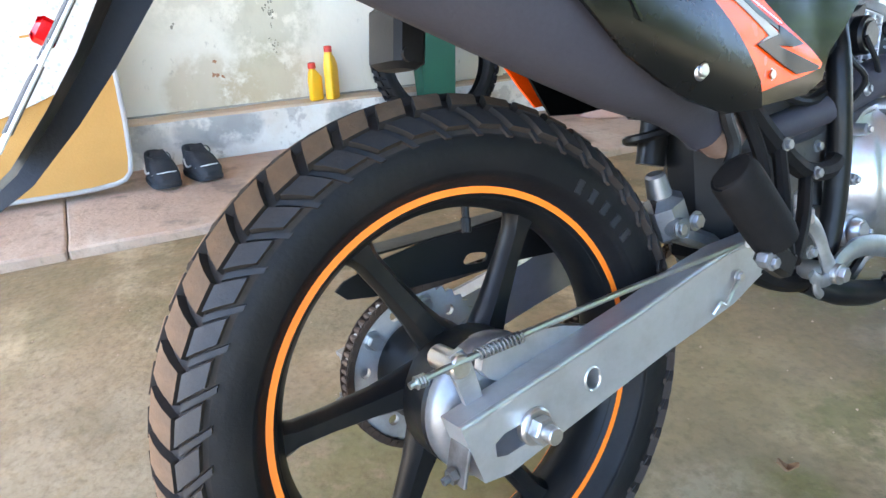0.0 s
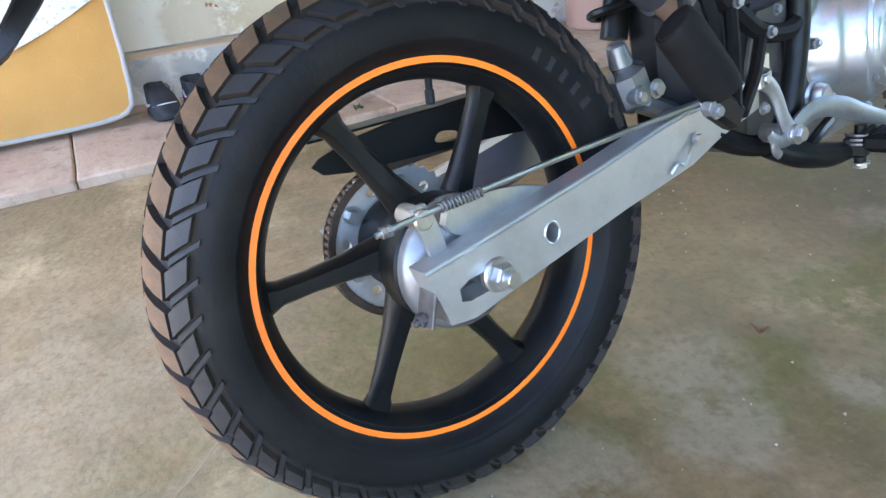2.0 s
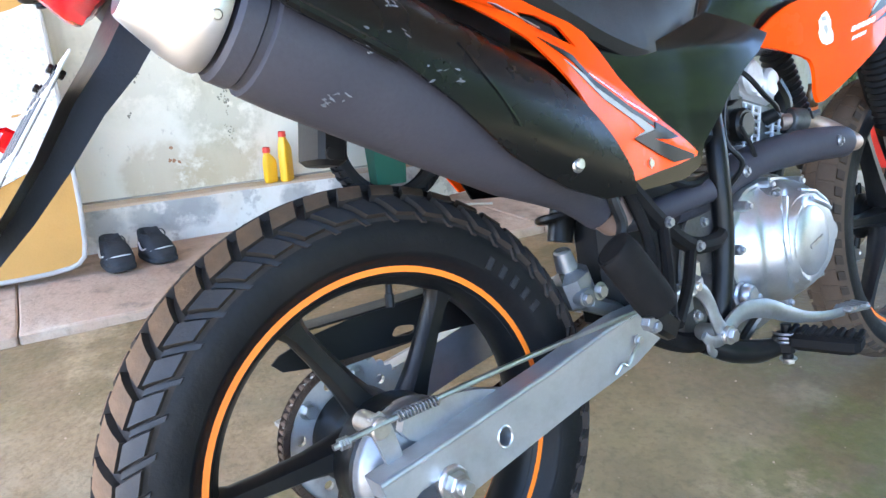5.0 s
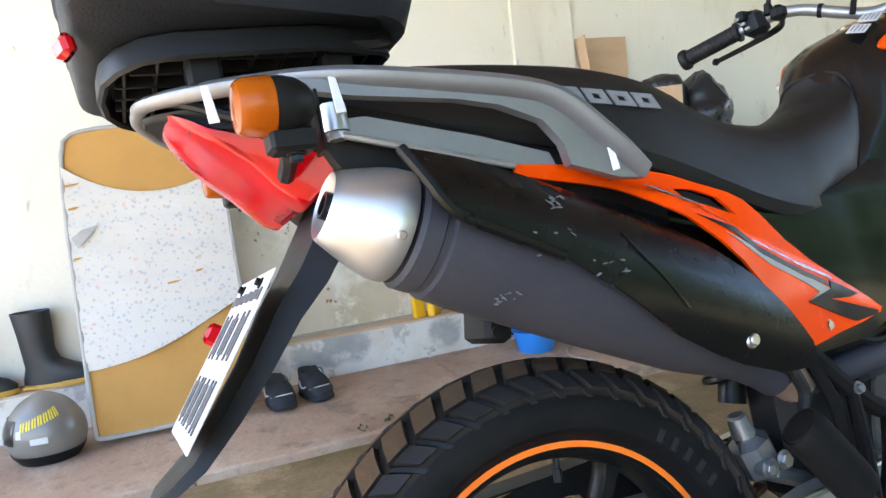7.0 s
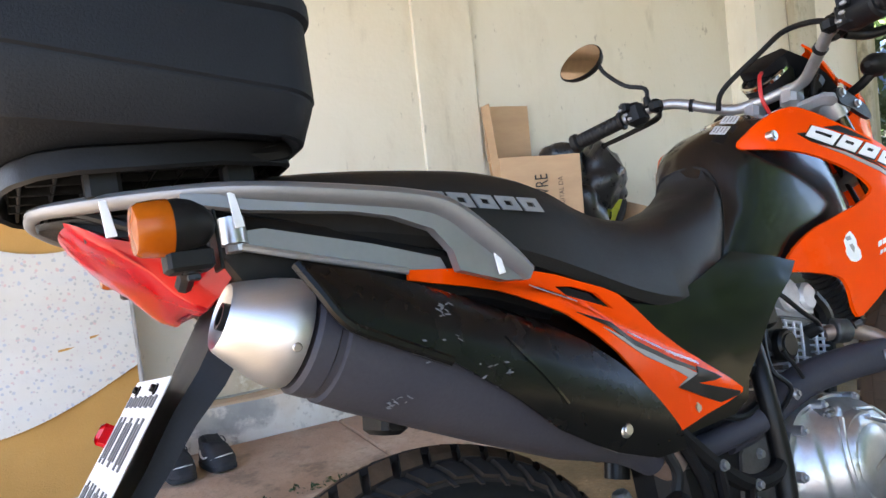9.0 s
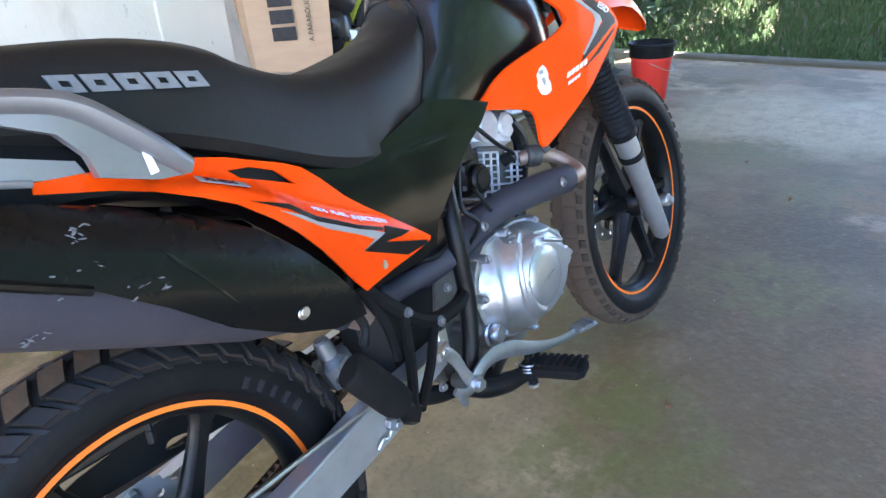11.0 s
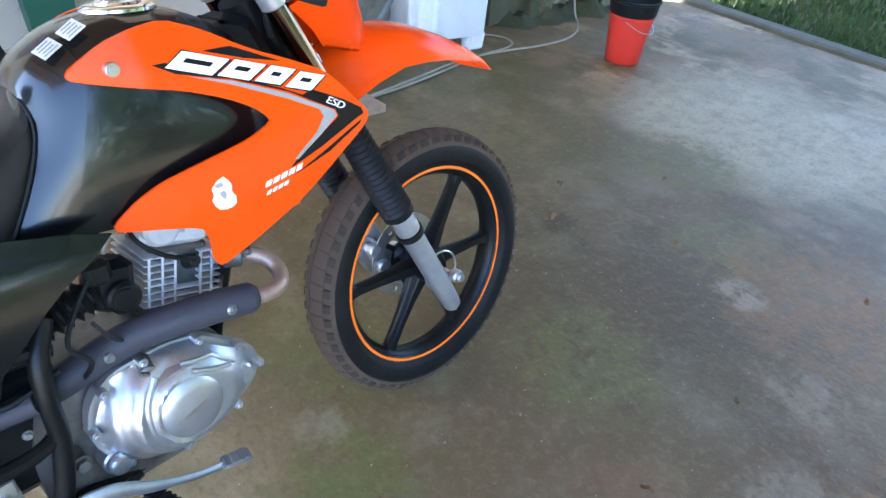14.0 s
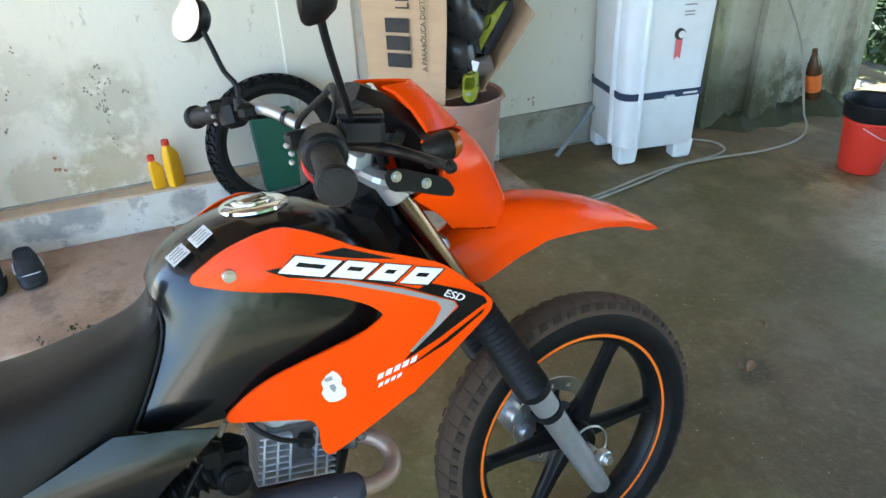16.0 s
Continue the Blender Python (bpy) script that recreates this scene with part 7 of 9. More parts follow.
pm_x = Vector((-0.345 + 0.250, 0, 0.310 - 0.445)).normalized()
pm_n = Vector((pm_x.z, 0, -pm_x.x))
PM = Matrix(((pm_x.x, 0, pm_n.x, -0.302), (pm_x.y, 1, 0, 0), (pm_x.z, 0, pm_n.z, 0.380), (0, 0, 0, 1)))
bm = box(bm_new(), (0.168, 0.182, 0.0022), PM, 0.0008)
number_plate = part("number_plate", bm, PLATE_WHITE, bike, "white number plate with dark bars")
for px, cols, strokes, h in ((-0.060, 11, 1, 0.012), (-0.020, 3, 3, 0.048), (0.046, 4, 3, 0.048)):
    pitch = 0.162 / cols
    for k in range(cols):
        for j in range(strokes):
            w = 0.62 * pitch / (2 * strokes - 1) if strokes > 1 else 0.55 * pitch
            part("dark_bar", box(bm_new(), (h * (1.0 - 0.22 * ((j + k) % 2)), w, 0.0050), PM @ Matrix.Translation((px, -0.081 + pitch * (k + 0.5) + (j - (strokes - 1) / 2) * 2.0 * w, 0.0)), 0.0), PLATE_INK, number_plate)
for y in (-0.05, 0.05):
    part("plate_bolt", bolt(bolt(bm_new(), PM @ Vector((-0.072, y, 0.001)), PM.to_3x3() @ Vector((0, 0, 1)), 0.0042, 0.004), PM @ Vector((-0.072, y, -0.001)), PM.to_3x3() @ Vector((0, 0, -1)), 0.0042, 0.004), BLACK_METAL, number_plate)
bm = box(bm_new(), (0.024, 0.008, 0.020), PM @ Matrix.Translation((-0.022, 0.092, 0.004)), 0.004)
part("red_reflector", bm, RED_LENS, number_plate, "red side reflector")
# spare box under the muffler: the inner fender end
bm = box(bm_new(), (0.034, 0.06, 0.060), Matrix.Translation((-0.012, 0.0, 0.362)) @ pose(0, 0, 0, 0, 10, 0), 0.006)
cyl(bm, (-0.020, -0.034, 0.345), (-0.020, -0.028, 0.345), 0.007, seg=10)
box(bm, (0.22, 0.10, 0.012), Matrix.Translation((0.105, 0, 0.378)) @ pose(0, 0, 0, 0, 14, 0), 0.005)
part("rear_inner_mudguard", bm, BLACK_MATT, bike, "black inner mudguard")

# front fork, mudguard, headlight mask
F0, FD = Vector((0.992, 0, 0.680)), (Vector((1.340, 0, -0.030)) - Vector((0.992, 0, 0.680))).normalized()
for side in (1, -1):
    y = Vector((0, -0.094 * side, 0))
    fork = part("fork_leg", cyl(bm_new(), F0 + y + FD * -0.03, F0 + y + FD * 0.30, 0.0185, seg=20), FORK_CHROME, bike, "chrome fork tube")
    bm = bm_new()
    prof = []
    for k in range(19):
        prof += [(0.0245 + 0.004 * k / 18, 0.225 + 0.0135 * k), (0.030 + 0.005 * k / 18, 0.2317 + 0.0135 * k)]
    lathe(bm, [(0.019, 0.215), *prof, (0.034, 0.482), (0.034, 0.492), (0.025, 0.494)], 24, Matrix.Translation(F0 + y) @ FD.to_track_quat("Y", "Z").to_matrix().to_4x4())
    part("fork_gaiter", bm, BLACK_MATT, fork, "black ribbed rubber gaiter")
    bm = lathe(bm_new(), [(0.0, 0.48), (0.0255, 0.485), (0.0265, 0.53), (0.0245, 0.60), (0.0245, 0.72), (0.023, 0.78), (0.021, 0.815), (0.012, 0.828), (0.0, 0.83)], 24, Matrix.Translation(F0 + y) @ FD.to_track_quat("Y", "Z").to_matrix().to_4x4())
    part("fork_slider", bm, SILVER, fork, "silver fork slider")
    bm = lathe(bm_new(), [(0.026, 0.545), (0.030, 0.547), (0.030, 0.560), (0.026, 0.562)], 24, Matrix.Translation(F0 + y) @ FD.to_track_quat("Y", "Z").to_matrix().to_4x4())
    part("cable_clamp", bm, BLACK_MATT, fork)
    e = Vector(FRONT_AT) + y
    bm = bolt(cyl(bm_new(), e + Vector((0.006, 0.0, 0)), e + Vector((0.006, -0.020 * side, 0)), 0.016, seg=18, bevel=0.002), e + Vector((0.006, -0.020 * side, 0)), (0, -side, 0), 0.010, 0.008)
    part("axle_end", bm, STEEL, fork, "zinc axle nut")
part("front_axle", cyl(bm_new(), Vector(FRONT_AT) + Vector((0, -0.09, 0)), Vector(FRONT_AT) + Vector((0, 0.09, 0)), 0.010), STEEL, bike)
part("axle_ring", tube(bm_new(), [Vector(FRONT_AT) + Vector((0.048 * math.cos(a), -0.062, 0.048 * math.sin(a))) for a in np.linspace(0, 2 * math.pi, 25)], 0.0025, 6, 2), STEEL, bike, "thin speedometer drive ring")
# brake disc and caliper on the far side of the front wheel
bm = plate(bm_new(), [(0.105 * math.cos(a), 0.105 * math.sin(a)) for a in np.linspace(0, 2 * math.pi, 49)[:-1]], lambda x, z: 0.056, 0.004, 0.03,
           [[(0.072 * math.cos(a), 0.072 * math.sin(a)) for a in np.linspace(0, 2 * math.pi, 33)[:-1]]] + [[(0.088 * math.cos(b) + 0.006 * math.cos(a), 0.088 * math.sin(b) + 0.006 * math.sin(a)) for a in np.linspace(0, 2 * math.pi, 9)[:-1]] for b in np.linspace(0, 2 * math.pi, 13)[:-1]])
part("brake_disc", bm, STEEL, FRONT, "drilled steel brake disc")
for k in range(6):
    a = radians(20 + 60 * k)
    part("disc_arm", cyl(bm_new(), (0.040 * math.cos(a), 0.055, 0.040 * math.sin(a)), (0.076 * math.cos(a), 0.058, 0.076 * math.sin(a)), 0.007, seg=8), BLACK_METAL, FRONT)
bm = box(bm_new(), (0.10, 0.05, 0.055), Matrix.Translation((1.252, 0.075, 0.065)) @ pose(0, 0, 0, 0, 62, 0), 0.012)
cyl(bm, (1.24, 0.03, 0.09), (1.24, 0.06, 0.09), 0.017, bevel=0.003)
cyl(bm, (1.262, 0.03, 0.04), (1.262, 0.06, 0.04), 0.017, bevel=0.003)
part("brake_caliper", bm, ALLOY, bike, "silver brake caliper")
bm = bm_new()
tube(bm, [(1.25, 0.08, 0.10), (1.20, 0.10, 0.25), (1.12, 0.11, 0.42), (1.03, 0.10, 0.60)], 0.005, 8, 6)
tube(bm, [(1.34, -0.068, 0.05), (1.27, -0.055, 0.16), (1.17, -0.055, 0.33), (1.07, -0.06, 0.5), (1.03, -0.02, 0.72)], 0.005, 8, 6)
part("brake_line", bm, BLACK_MATT, bike)
MUD = [(1.095, 0.562, 0.470, 0.045), (1.15, 0.584, 0.474, 0.062), (1.21, 0.601, 0.500, 0.070), (1.275, 0.598, 0.517, 0.074), (1.34, 0.581, 0.514, 0.074), (1.41, 0.554, 0.503, 0.066), (1.48, 0.519, 0.483, 0.052), (1.545, 0.480, 0.452, 0.038), (1.598, 0.440, 0.434, 0.010)]
bm = bm_new()
rows = []
for x, zt, ze, w in MUD:
    sec = [(-1.0, 0.0), (-0.98, 0.25), (-0.93, 0.55), (-0.80, 0.80), (-0.45, 0.93), (0, 1.0), (0.45, 0.93), (0.80, 0.80), (0.93, 0.55), (0.98, 0.25), (1.0, 0.0)]
    outer = [Vector((x, u * w, ze + (zt - ze) * v)) for u, v in sec]
    inner_ = [Vector((x, u * (w - 0.004), ze + (zt - ze - 0.004) * v)) for u, v in sec[::-1]]
    rows.append(outer + inner_)
rings(bm, rows)
part("front_mudguard", bm, ORANGE, bike, "glossy orange high front mudguard", 50)
bm = bm_new()
tube(bm, [(1.045, -0.094, 0.575), (1.07, -0.05, 0.56), (1.075, 0, 0.555), (1.07, 0.05, 0.56), (1.045, 0.094, 0.575)], 0.020, 10, 4)
part("lower_yoke", bm, SILVER, bike)
bm = bm_new()
box(bm, (0.075, 0.235, 0.028), Matrix.Translation((0.985, 0, 0.698)) @ pose(0, 0, 0, 0, 27, 0), 0.010)
for side in (1, -1):
    cyl(bm, F0 + Vector((0, -0.094 * side, 0)) + FD * -0.030, F0 + Vector((0, -0.094 * side, 0)) + FD * 0.008, 0.0225, seg=20, bevel=0.003)
    box(bm, (0.04, 0.035, 0.05), Matrix.Translation((0.962, -0.04 * side, 0.735)) @ pose(0, 0, 0, 0, 20, 0), 0.008)
yoke = part("upper_yoke", bm, SILVER, bike, "silver fork yoke and bar clamps")
part("steering_nut", cyl(bm_new(), (0.982, 0, 0.70), (0.972, 0, 0.728), 0.018, seg=6, bevel=0.002), CHROME, yoke)
part("steering_head", cyl(bm_new(), (0.985, 0, 0.68), (1.06, 0, 0.53), 0.034, 0.036, 20), BLACK_METAL, bike)
bm = tube(bm_new(), [(1.0, 0, 0.60), (0.95, 0, 0.60), (0.90, 0, 0.55)], 0.035, 12, 4)
box(bm, (0.09, 0.13, 0.12), Matrix.Translation((0.955, 0.0, 0.60)) @ pose(0, 0, 0, 0, -25, 0), 0.025)
part("steering_cover", bm, BLACK_MATT, bike)

def nose(name, rows_, label, parent):
    """A swept sheet: (x, z at the side edge, x, z at the crest, half width) from top to bottom."""
    b = bm_new()
    arc = [(0, -1.0), (0.30, -0.93), (0.62, -0.74), (0.86, -0.46), (0.97, -0.2), (1, 0), (0.97, 0.2), (0.86, 0.46), (0.62, 0.74), (0.30, 0.93), (0, 1.0)]
    rr = []
    for xs, zs, xf, zf, w in rows_:
        o = [Vector((xs + (xf - xs) * u, v * w, zs + (zf - zs) * u)) for u, v in arc]
        i_ = [Vector((p.x - 0.004, p.y * 0.96, p.z - 0.003)) for p in o[::-1]]
        rr.append(o + i_)
    rings(b, rr)
    return part(name, b, ORANGE, parent, label, 45)


mask = nose("headlight_mask", [(1.046, 0.752, 1.160, 0.740, 0.096), (1.068, 0.735, 1.178, 0.718, 0.104), (1.075, 0.712, 1.196, 0.690, 0.108), (1.062, 0.690, 1.212, 0.655, 0.110), (1.016, 0.672, 1.228, 0.612, 0.110), (1.066, 0.628, 1.238, 0.570, 0.092), (1.095, 0.592, 1.238, 0.548, 0.076)], "orange headlight fairing", bike)
nose("headlight_screen", [(1.010, 0.838, 1.080, 0.832, 0.062), (1.026, 0.826, 1.095, 0.817, 0.068), (1.048, 0.797, 1.124, 0.785, 0.074), (1.066, 0.760, 1.152, 0.752, 0.080)], "glossy orange upper screen", mask)
bm = bm_new()
rows = []
for x, z, w in ((0.965, 0.835, 0.055), (1.00, 0.815, 0.068), (1.04, 0.78, 0.078), (1.06, 0.74, 0.085), (1.07, 0.69, 0.085)):
    rows.append([Vector((x, -w, z - 0.01)), Vector((x + 0.02, -w * 0.6, z + 0.006)), Vector((x + 0.025, 0, z + 0.008)), Vector((x + 0.02, w * 0.6, z + 0.006)), Vector((x, w, z - 0.01)), Vector((x - 0.01, 0, z - 0.03))])
rings(bm, rows)
part("mask_lining", bm, BLACK_MATT, mask)
for side in (1, -1):
    bm = plate(bm_new(), rounded([(0.966, 0.712), (0.978, 0.724), (0.997, 0.723), (1.035, 0.705), (1.066, 0.693), (1.079, 0.671), (1.073, 0.660), (1.047, 0.669), (1.003, 0.686), (0.974, 0.692)], 1), lambda x, z: -0.119, 0.008, 0.02)
    b = part("mask_bracket", bm if side > 0 else flip_y(bm), BLACK_MATT, mask)
    for p in ((0.985, 0.713), (1.032, 0.692)):
        part("bracket_bolt", bolt(bm_new(), (p[0], -side * 0.119, p[1]), (0, -side, 0), 0.0062, 0.005), STEEL, mask)
    c = Vector((1.050, -side * 0.162, 0.752))
    bm = bm_new()
    rings(bm, [[c + Vector((s, math.cos(a) * r * 1.1, math.sin(a) * r)) for a in (2 * math.pi * k / 18 for k in range(18))] for s, r in ((-0.036, 0.006), (-0.030, 0.014), (-0.014, 0.021), (0.004, 0.0225))])
    tube(bm, [c + Vector((-0.01, 0, -0.01)), c + Vector((-0.012, 0.03 * side, -0.028)), c + Vector((0, 0.06 * side, -0.035))], 0.009, 8, 3)
    fi = part("front_indicator", bm, BLACK_MATT, bike, "black front indicator with an amber lens")
    bm = bm_new()
    rings(bm, [[c + Vector((s, math.cos(a) * r * 1.1, math.sin(a) * r)) for a in (2 * math.pi * k / 18 for k in range(18))] for s, r in ((0.004, 0.0220), (0.012, 0.0205), (0.020, 0.0150), (0.023, 0.005))])
    part("amber_lens", bm, AMBER_LENS, fi)
# instruments
GM = Matrix.Translation((0.985, 0.01, 0.795)) @ pose(0, 0, 0, 0, -38, 0) @ pose(0, 0, 0, 90, 0, 0)
bm = lathe(bm_new(), [(0.0, -0.04), (0.040, -0.035), (0.050, -0.01), (0.050, 0.006), (0.046, 0.010), (0.043, 0.008)], 32, GM)
gauge = part("speedometer", bm, BLACK_MATT, bike, "round speedometer in a chrome ring")
part("gauge_ring", lathe(bm_new(), [(0.044, 0.006), (0.0515, 0.006), (0.0515, 0.012), (0.0475, 0.014), (0.044, 0.010)], 32, GM, closed=True), CHROME, gauge)
part("gauge_glass", lathe(bm_new(), [(0.0, 0.0095), (0.044, 0.0085), (0.044, 0.006)], 32, GM), DARK_GLASS, gauge)
bm = box(bm_new(), (0.05, 0.16, 0.045), Matrix.Translation((1.01, 0, 0.755)) @ pose(0, 0, 0, 0, -38, 0), 0.015)
part("instrument_housing", bm, BLACK_MATT, gauge)

# handlebar, grips, levers, mirrors
BAR = [(0.815, -0.375, 0.795), (0.842, -0.26, 0.803), (0.862, -0.205, 0.806), (0.890, -0.165, 0.800), (0.925, -0.115, 0.772), (0.950, -0.075, 0.753), (0.958, -0.03, 0.750), (0.958, 0.03, 0.750), (0.950, 0.075, 0.753), (0.925, 0.115, 0.772), (0.890, 0.165, 0.800), (0.862, 0.205, 0.806), (0.835, 0.26, 0.800), (0.795, 0.37, 0.786)]
bar = part("handlebar", tube(bm_new(), BAR, 0.0112, 14, 6), SILVER, bike, "silver handlebar")
for side, tip, root in ((1, Vector((0.812, -0.385, 0.794)), Vector((0.842, -0.262, 0.803))), (-1, Vector((0.791, 0.380, 0.785)), Vector((0.832, 0.262, 0.800)))):
    d = (tip - root).normalized()
    rot = Matrix.Translation(root) @ d.to_track_quat("Y", "Z").to_matrix().to_4x4()
    prof = [(0.011, 0.0), (0.021, 0.002), (0.021, 0.008), (0.0165, 0.010)]
    for k in range(12):
        prof += [(0.0165, 0.013 + k * 0.0085), (0.0172, 0.015 + k * 0.0085), (0.0172, 0.019 + k * 0.0085), (0.0165, 0.0205 + k * 0.0085)]
    prof += [(0.020, 0.116), (0.0225, 0.119), (0.0225, 0.128), (0.020, 0.132), (0.0, 0.133)]
    grip = part("grip", lathe(bm_new(), prof, 22, rot), RUBBER_GRIP, bar, "black ribbed rubber grip")
    bm = box(bm_new(), (0.048, 0.042, 0.052), Matrix.Translation(root + Vector((0.006, 0.032 * side, 0.0))) @ d.to_track_quat("Y", "Z").to_matrix().to_4x4(), 0.010)
    box(bm, (0.030, 0.018, 0.022), Matrix.Translation(root + Vector((-0.02, 0.028 * side, 0.016))), 0.004)
    box(bm, (0.030, 0.028, 0.030), Matrix.Translation(root + Vector((0.02, 0.075 * side, 0.004))), 0.008)
    if side > 0:
        cyl(bm, root + d * -0.030, root + d * 0.018, 0.0295, 0.0270, 22, 0.004)
        box(bm, (0.055, 0.045, 0.036), Matrix.Translation((0.918, -0.196, 0.806)) @ pose(0, 0, 0, 0, 8, -20), 0.006)
        box(bm, (0.060, 0.050, 0.008), Matrix.Translation((0.917, -0.197, 0.827)) @ pose(0, 0, 0, 0, 8, -20), 0.003)
    sw = part("switch_block", bm, BLACK_MATT, bike, "black switch block")
    bm = bm_new()
    for k in range(3):
        box(bm, (0.006, 0.010, 0.006), Matrix.Translation(root + Vector((-0.030 if k else -0.036, (0.024 + 0.008 * k) * side, 0.012 - 0.012 * k))), 0.0015)
    part("switch", bm, GREY_DECAL, sw)
    if side > 0:
        end = Vector((0.957, -0.355, 0.775))
        bm = tube(bm_new(), [(0.900, -0.190, 0.792), (0.930, -0.212, 0.782), (0.944, -0.25, 0.779), (0.952, -0.30, 0.777), end], [0.010, 0.0095, 0.0075, 0.0065, 0.006], 10, 5, flat=0.8)
    else:
        end = root + Vector((0.030, -0.10 * side, -0.028))
        bm = tube(bm_new(), [root + Vector((0.030, 0.075 * side, -0.004)), root + Vector((0.060, 0.04 * side, -0.012)), root + Vector((0.052, -0.03 * side, -0.020)), end], [0.008, 0.0075, 0.006, 0.0055], 10, 5, flat=0.75)
    lathe(bm, [(0, -0.008), (0.006, -0.006), (0.0085, 0), (0.006, 0.006), (0, 0.008)], 12, Matrix.Translation(end))
    part("lever", bm, BLACK_METAL, bar, "black lever")
    base = root + Vector((0.012, 0.062 * side, 0.018))
    head = Vector((0.815, -0.325 * side, 0.962)) if side < 0 else Vector((0.832, -0.345, 0.985))
    if side > 0:
        base = Vector((0.905, -0.200, 0.815))
    if side > 0:
        bend = [base, base + (head - base) * 0.15, base + (head - base) * 0.6, head + Vector((0.012, 0.02, -0.012))]
    else:
        bend = [base, base + Vector((0.003, 0.0, 0.03)), base + (head - base) * 0.35 + Vector((0.006, 0, 0.004)), base + (head - base) * 0.68 + Vector((0.010, 0, 0.002)), head + Vector((0.012, -0.03, -0.012))]
    bm = tube(bm_new(), bend, 0.0048, 9, 4)
    cyl(bm, base - Vector((0, 0, 0.012)), base + Vector((0, 0, 0.012)), 0.010, 0.007, 12, 0.002)
    stem = part("mirror_stem", bm, BLACK_MATT, bike, "black mirror stem")
    mx = Vector((-0.90, -0.30, 0.26)).normalized() if side < 0 else Vector((-0.88, 0.42, 0.10)).normalized()
    MM = Matrix.Translation(head) @ mx.to_track_quat("Y", "Z").to_matrix().to_4x4() @ pose(0, 0, 0, 0, -14 * side, 0)
    bm = bm_new()
    egg = [Vector((0.056 * math.cos(a) * (1 + 0.10 * math.cos(a)), 0, 0.038 * math.sin(a))) for a in (2 * math.pi * k / 28 for k in range(28))]
    rings(bm, [[MM @ (p * s + Vector((0, y, 0))) for p in egg] for s, y in ((0.25, -0.030), (0.62, -0.026), (0.92, -0.014), (1.0, 0.0), (0.97, 0.004), (0.93, 0.003))])
    mh = part("mirror_head", bm, BLACK_MATT, stem, "black oval mirror shell")
    part("mirror_glass", plate(bm_new(), [(p.x * 0.94, p.z * 0.94) for p in egg], lambda x, z: 0.0, 0.001, 0.02, place=lambda x, y, z: MM @ Vector((x, 0.0052 - y, z))), MIRROR, stem, "oval mirror glass")
for pts in ([(0.87, -0.185, 0.80), (0.90, -0.155, 0.832), (0.925, -0.08, 0.852), (0.93, -0.02, 0.835), (0.905, 0.06, 0.79), (0.91, 0.085, 0.755)], [(0.87, -0.20, 0.80), (0.91, -0.19, 0.83), (0.965, -0.12, 0.81), (1.0, -0.05, 0.72)],
            [(0.89, -0.18, 0.79), (0.93, -0.13, 0.80), (0.96, -0.10, 0.78), (0.985, -0.07, 0.72), (1.0, -0.06, 0.62)]):
    part("control_cable", tube(bm_new(), pts, 0.0055, 8, 6), BLACK_MATT, bar, "black control cable")
part("red_lead", tube(bm_new(), [(0.915, -0.02, 0.792), (0.885, -0.03, 0.775), (0.876, -0.03, 0.735), (0.893, -0.03, 0.70)], 0.0038, 8, 6), RED_CABLE, bar, "red cable")
for s in (1, -1):
    part("bar_strap", lathe(bm_new(), [(0.0118, -0.004), (0.0135, -0.004), (0.0135, 0.004), (0.0118, 0.004)], 16, Matrix.Translation((0.907, s * 0.14, 0.787)) @ Vector((-0.5, 1 * s, 0.4)).to_track_quat("Y", "Z").to_matrix().to_4x4(), closed=True), BLACK_MATT, bar)

# ---- luggage on the rack ----
CASE_M = bike.matrix_world.copy()
case = thing("top_case", "black grained plastic motorcycle top case with a silver band", "luggage case", CASE_M)
bm = bm_new()


def rrect(x0, x1, w, z, r=0.04, seg=5):
    out = []
    for cx, cy, a0 in ((x1 - r, w - r, 0), (x0 + r, w - r, 90), (x0 + r, -w + r, 180), (x1 - r, -w + r, 270)):
        out += [Vector((cx + r * math.cos(radians(a0 + 90 * k / seg)), cy + r * math.sin(radians(a0 + 90 * k / seg)), z)) for k in range(seg + 1)]
    return out


def level(x0, x1, w, z, fall, r=0.04, seg=6):
    """A rounded outline whose height falls towards the front."""
    return [Vector((p.x, p.y, z - fall * (p.x + 0.388))) for p in rrect(x0, x1, w, z, r, seg)]


# the lower shell: straight sides down to a slanting crease, then leaning in, then an undercut
rings(bm, [level(-0.364, -0.140, 0.090, 0.6545, 0.0), level(-0.372, -0.130, 0.108, 0.656, 0.0), level(-0.380, -0.118, 0.136, 0.6615, 0.018), level(-0.384, -0.110, 0.156, 0.668, 0.10), level(-0.3855, -0.1075, 0.1605, 0.674, 0.12),
           level(-0.390, -0.1005, 0.1800, 0.716, 0.162), level(-0.390, -0.100, 0.1800, 0.7185, 0.162), level(-0.3915, -0.0985, 0.1830, 0.7205, 0.160), level(-0.391, -0.096, 0.1845, 0.777, 0.10), level(-0.3945, -0.0925, 0.1895, 0.780, 0.10), level(-0.3955, -0.0915, 0.1905, 0.784, 0.10), level(-0.3955, -0.0915, 0.1905, 0.796, 0.10), level(-0.3925, -0.0945, 0.1875, 0.799, 0.10)])
shell = part("lower_shell", bm, CASE_BLACK, case, "", 28)
bm = bm_new()
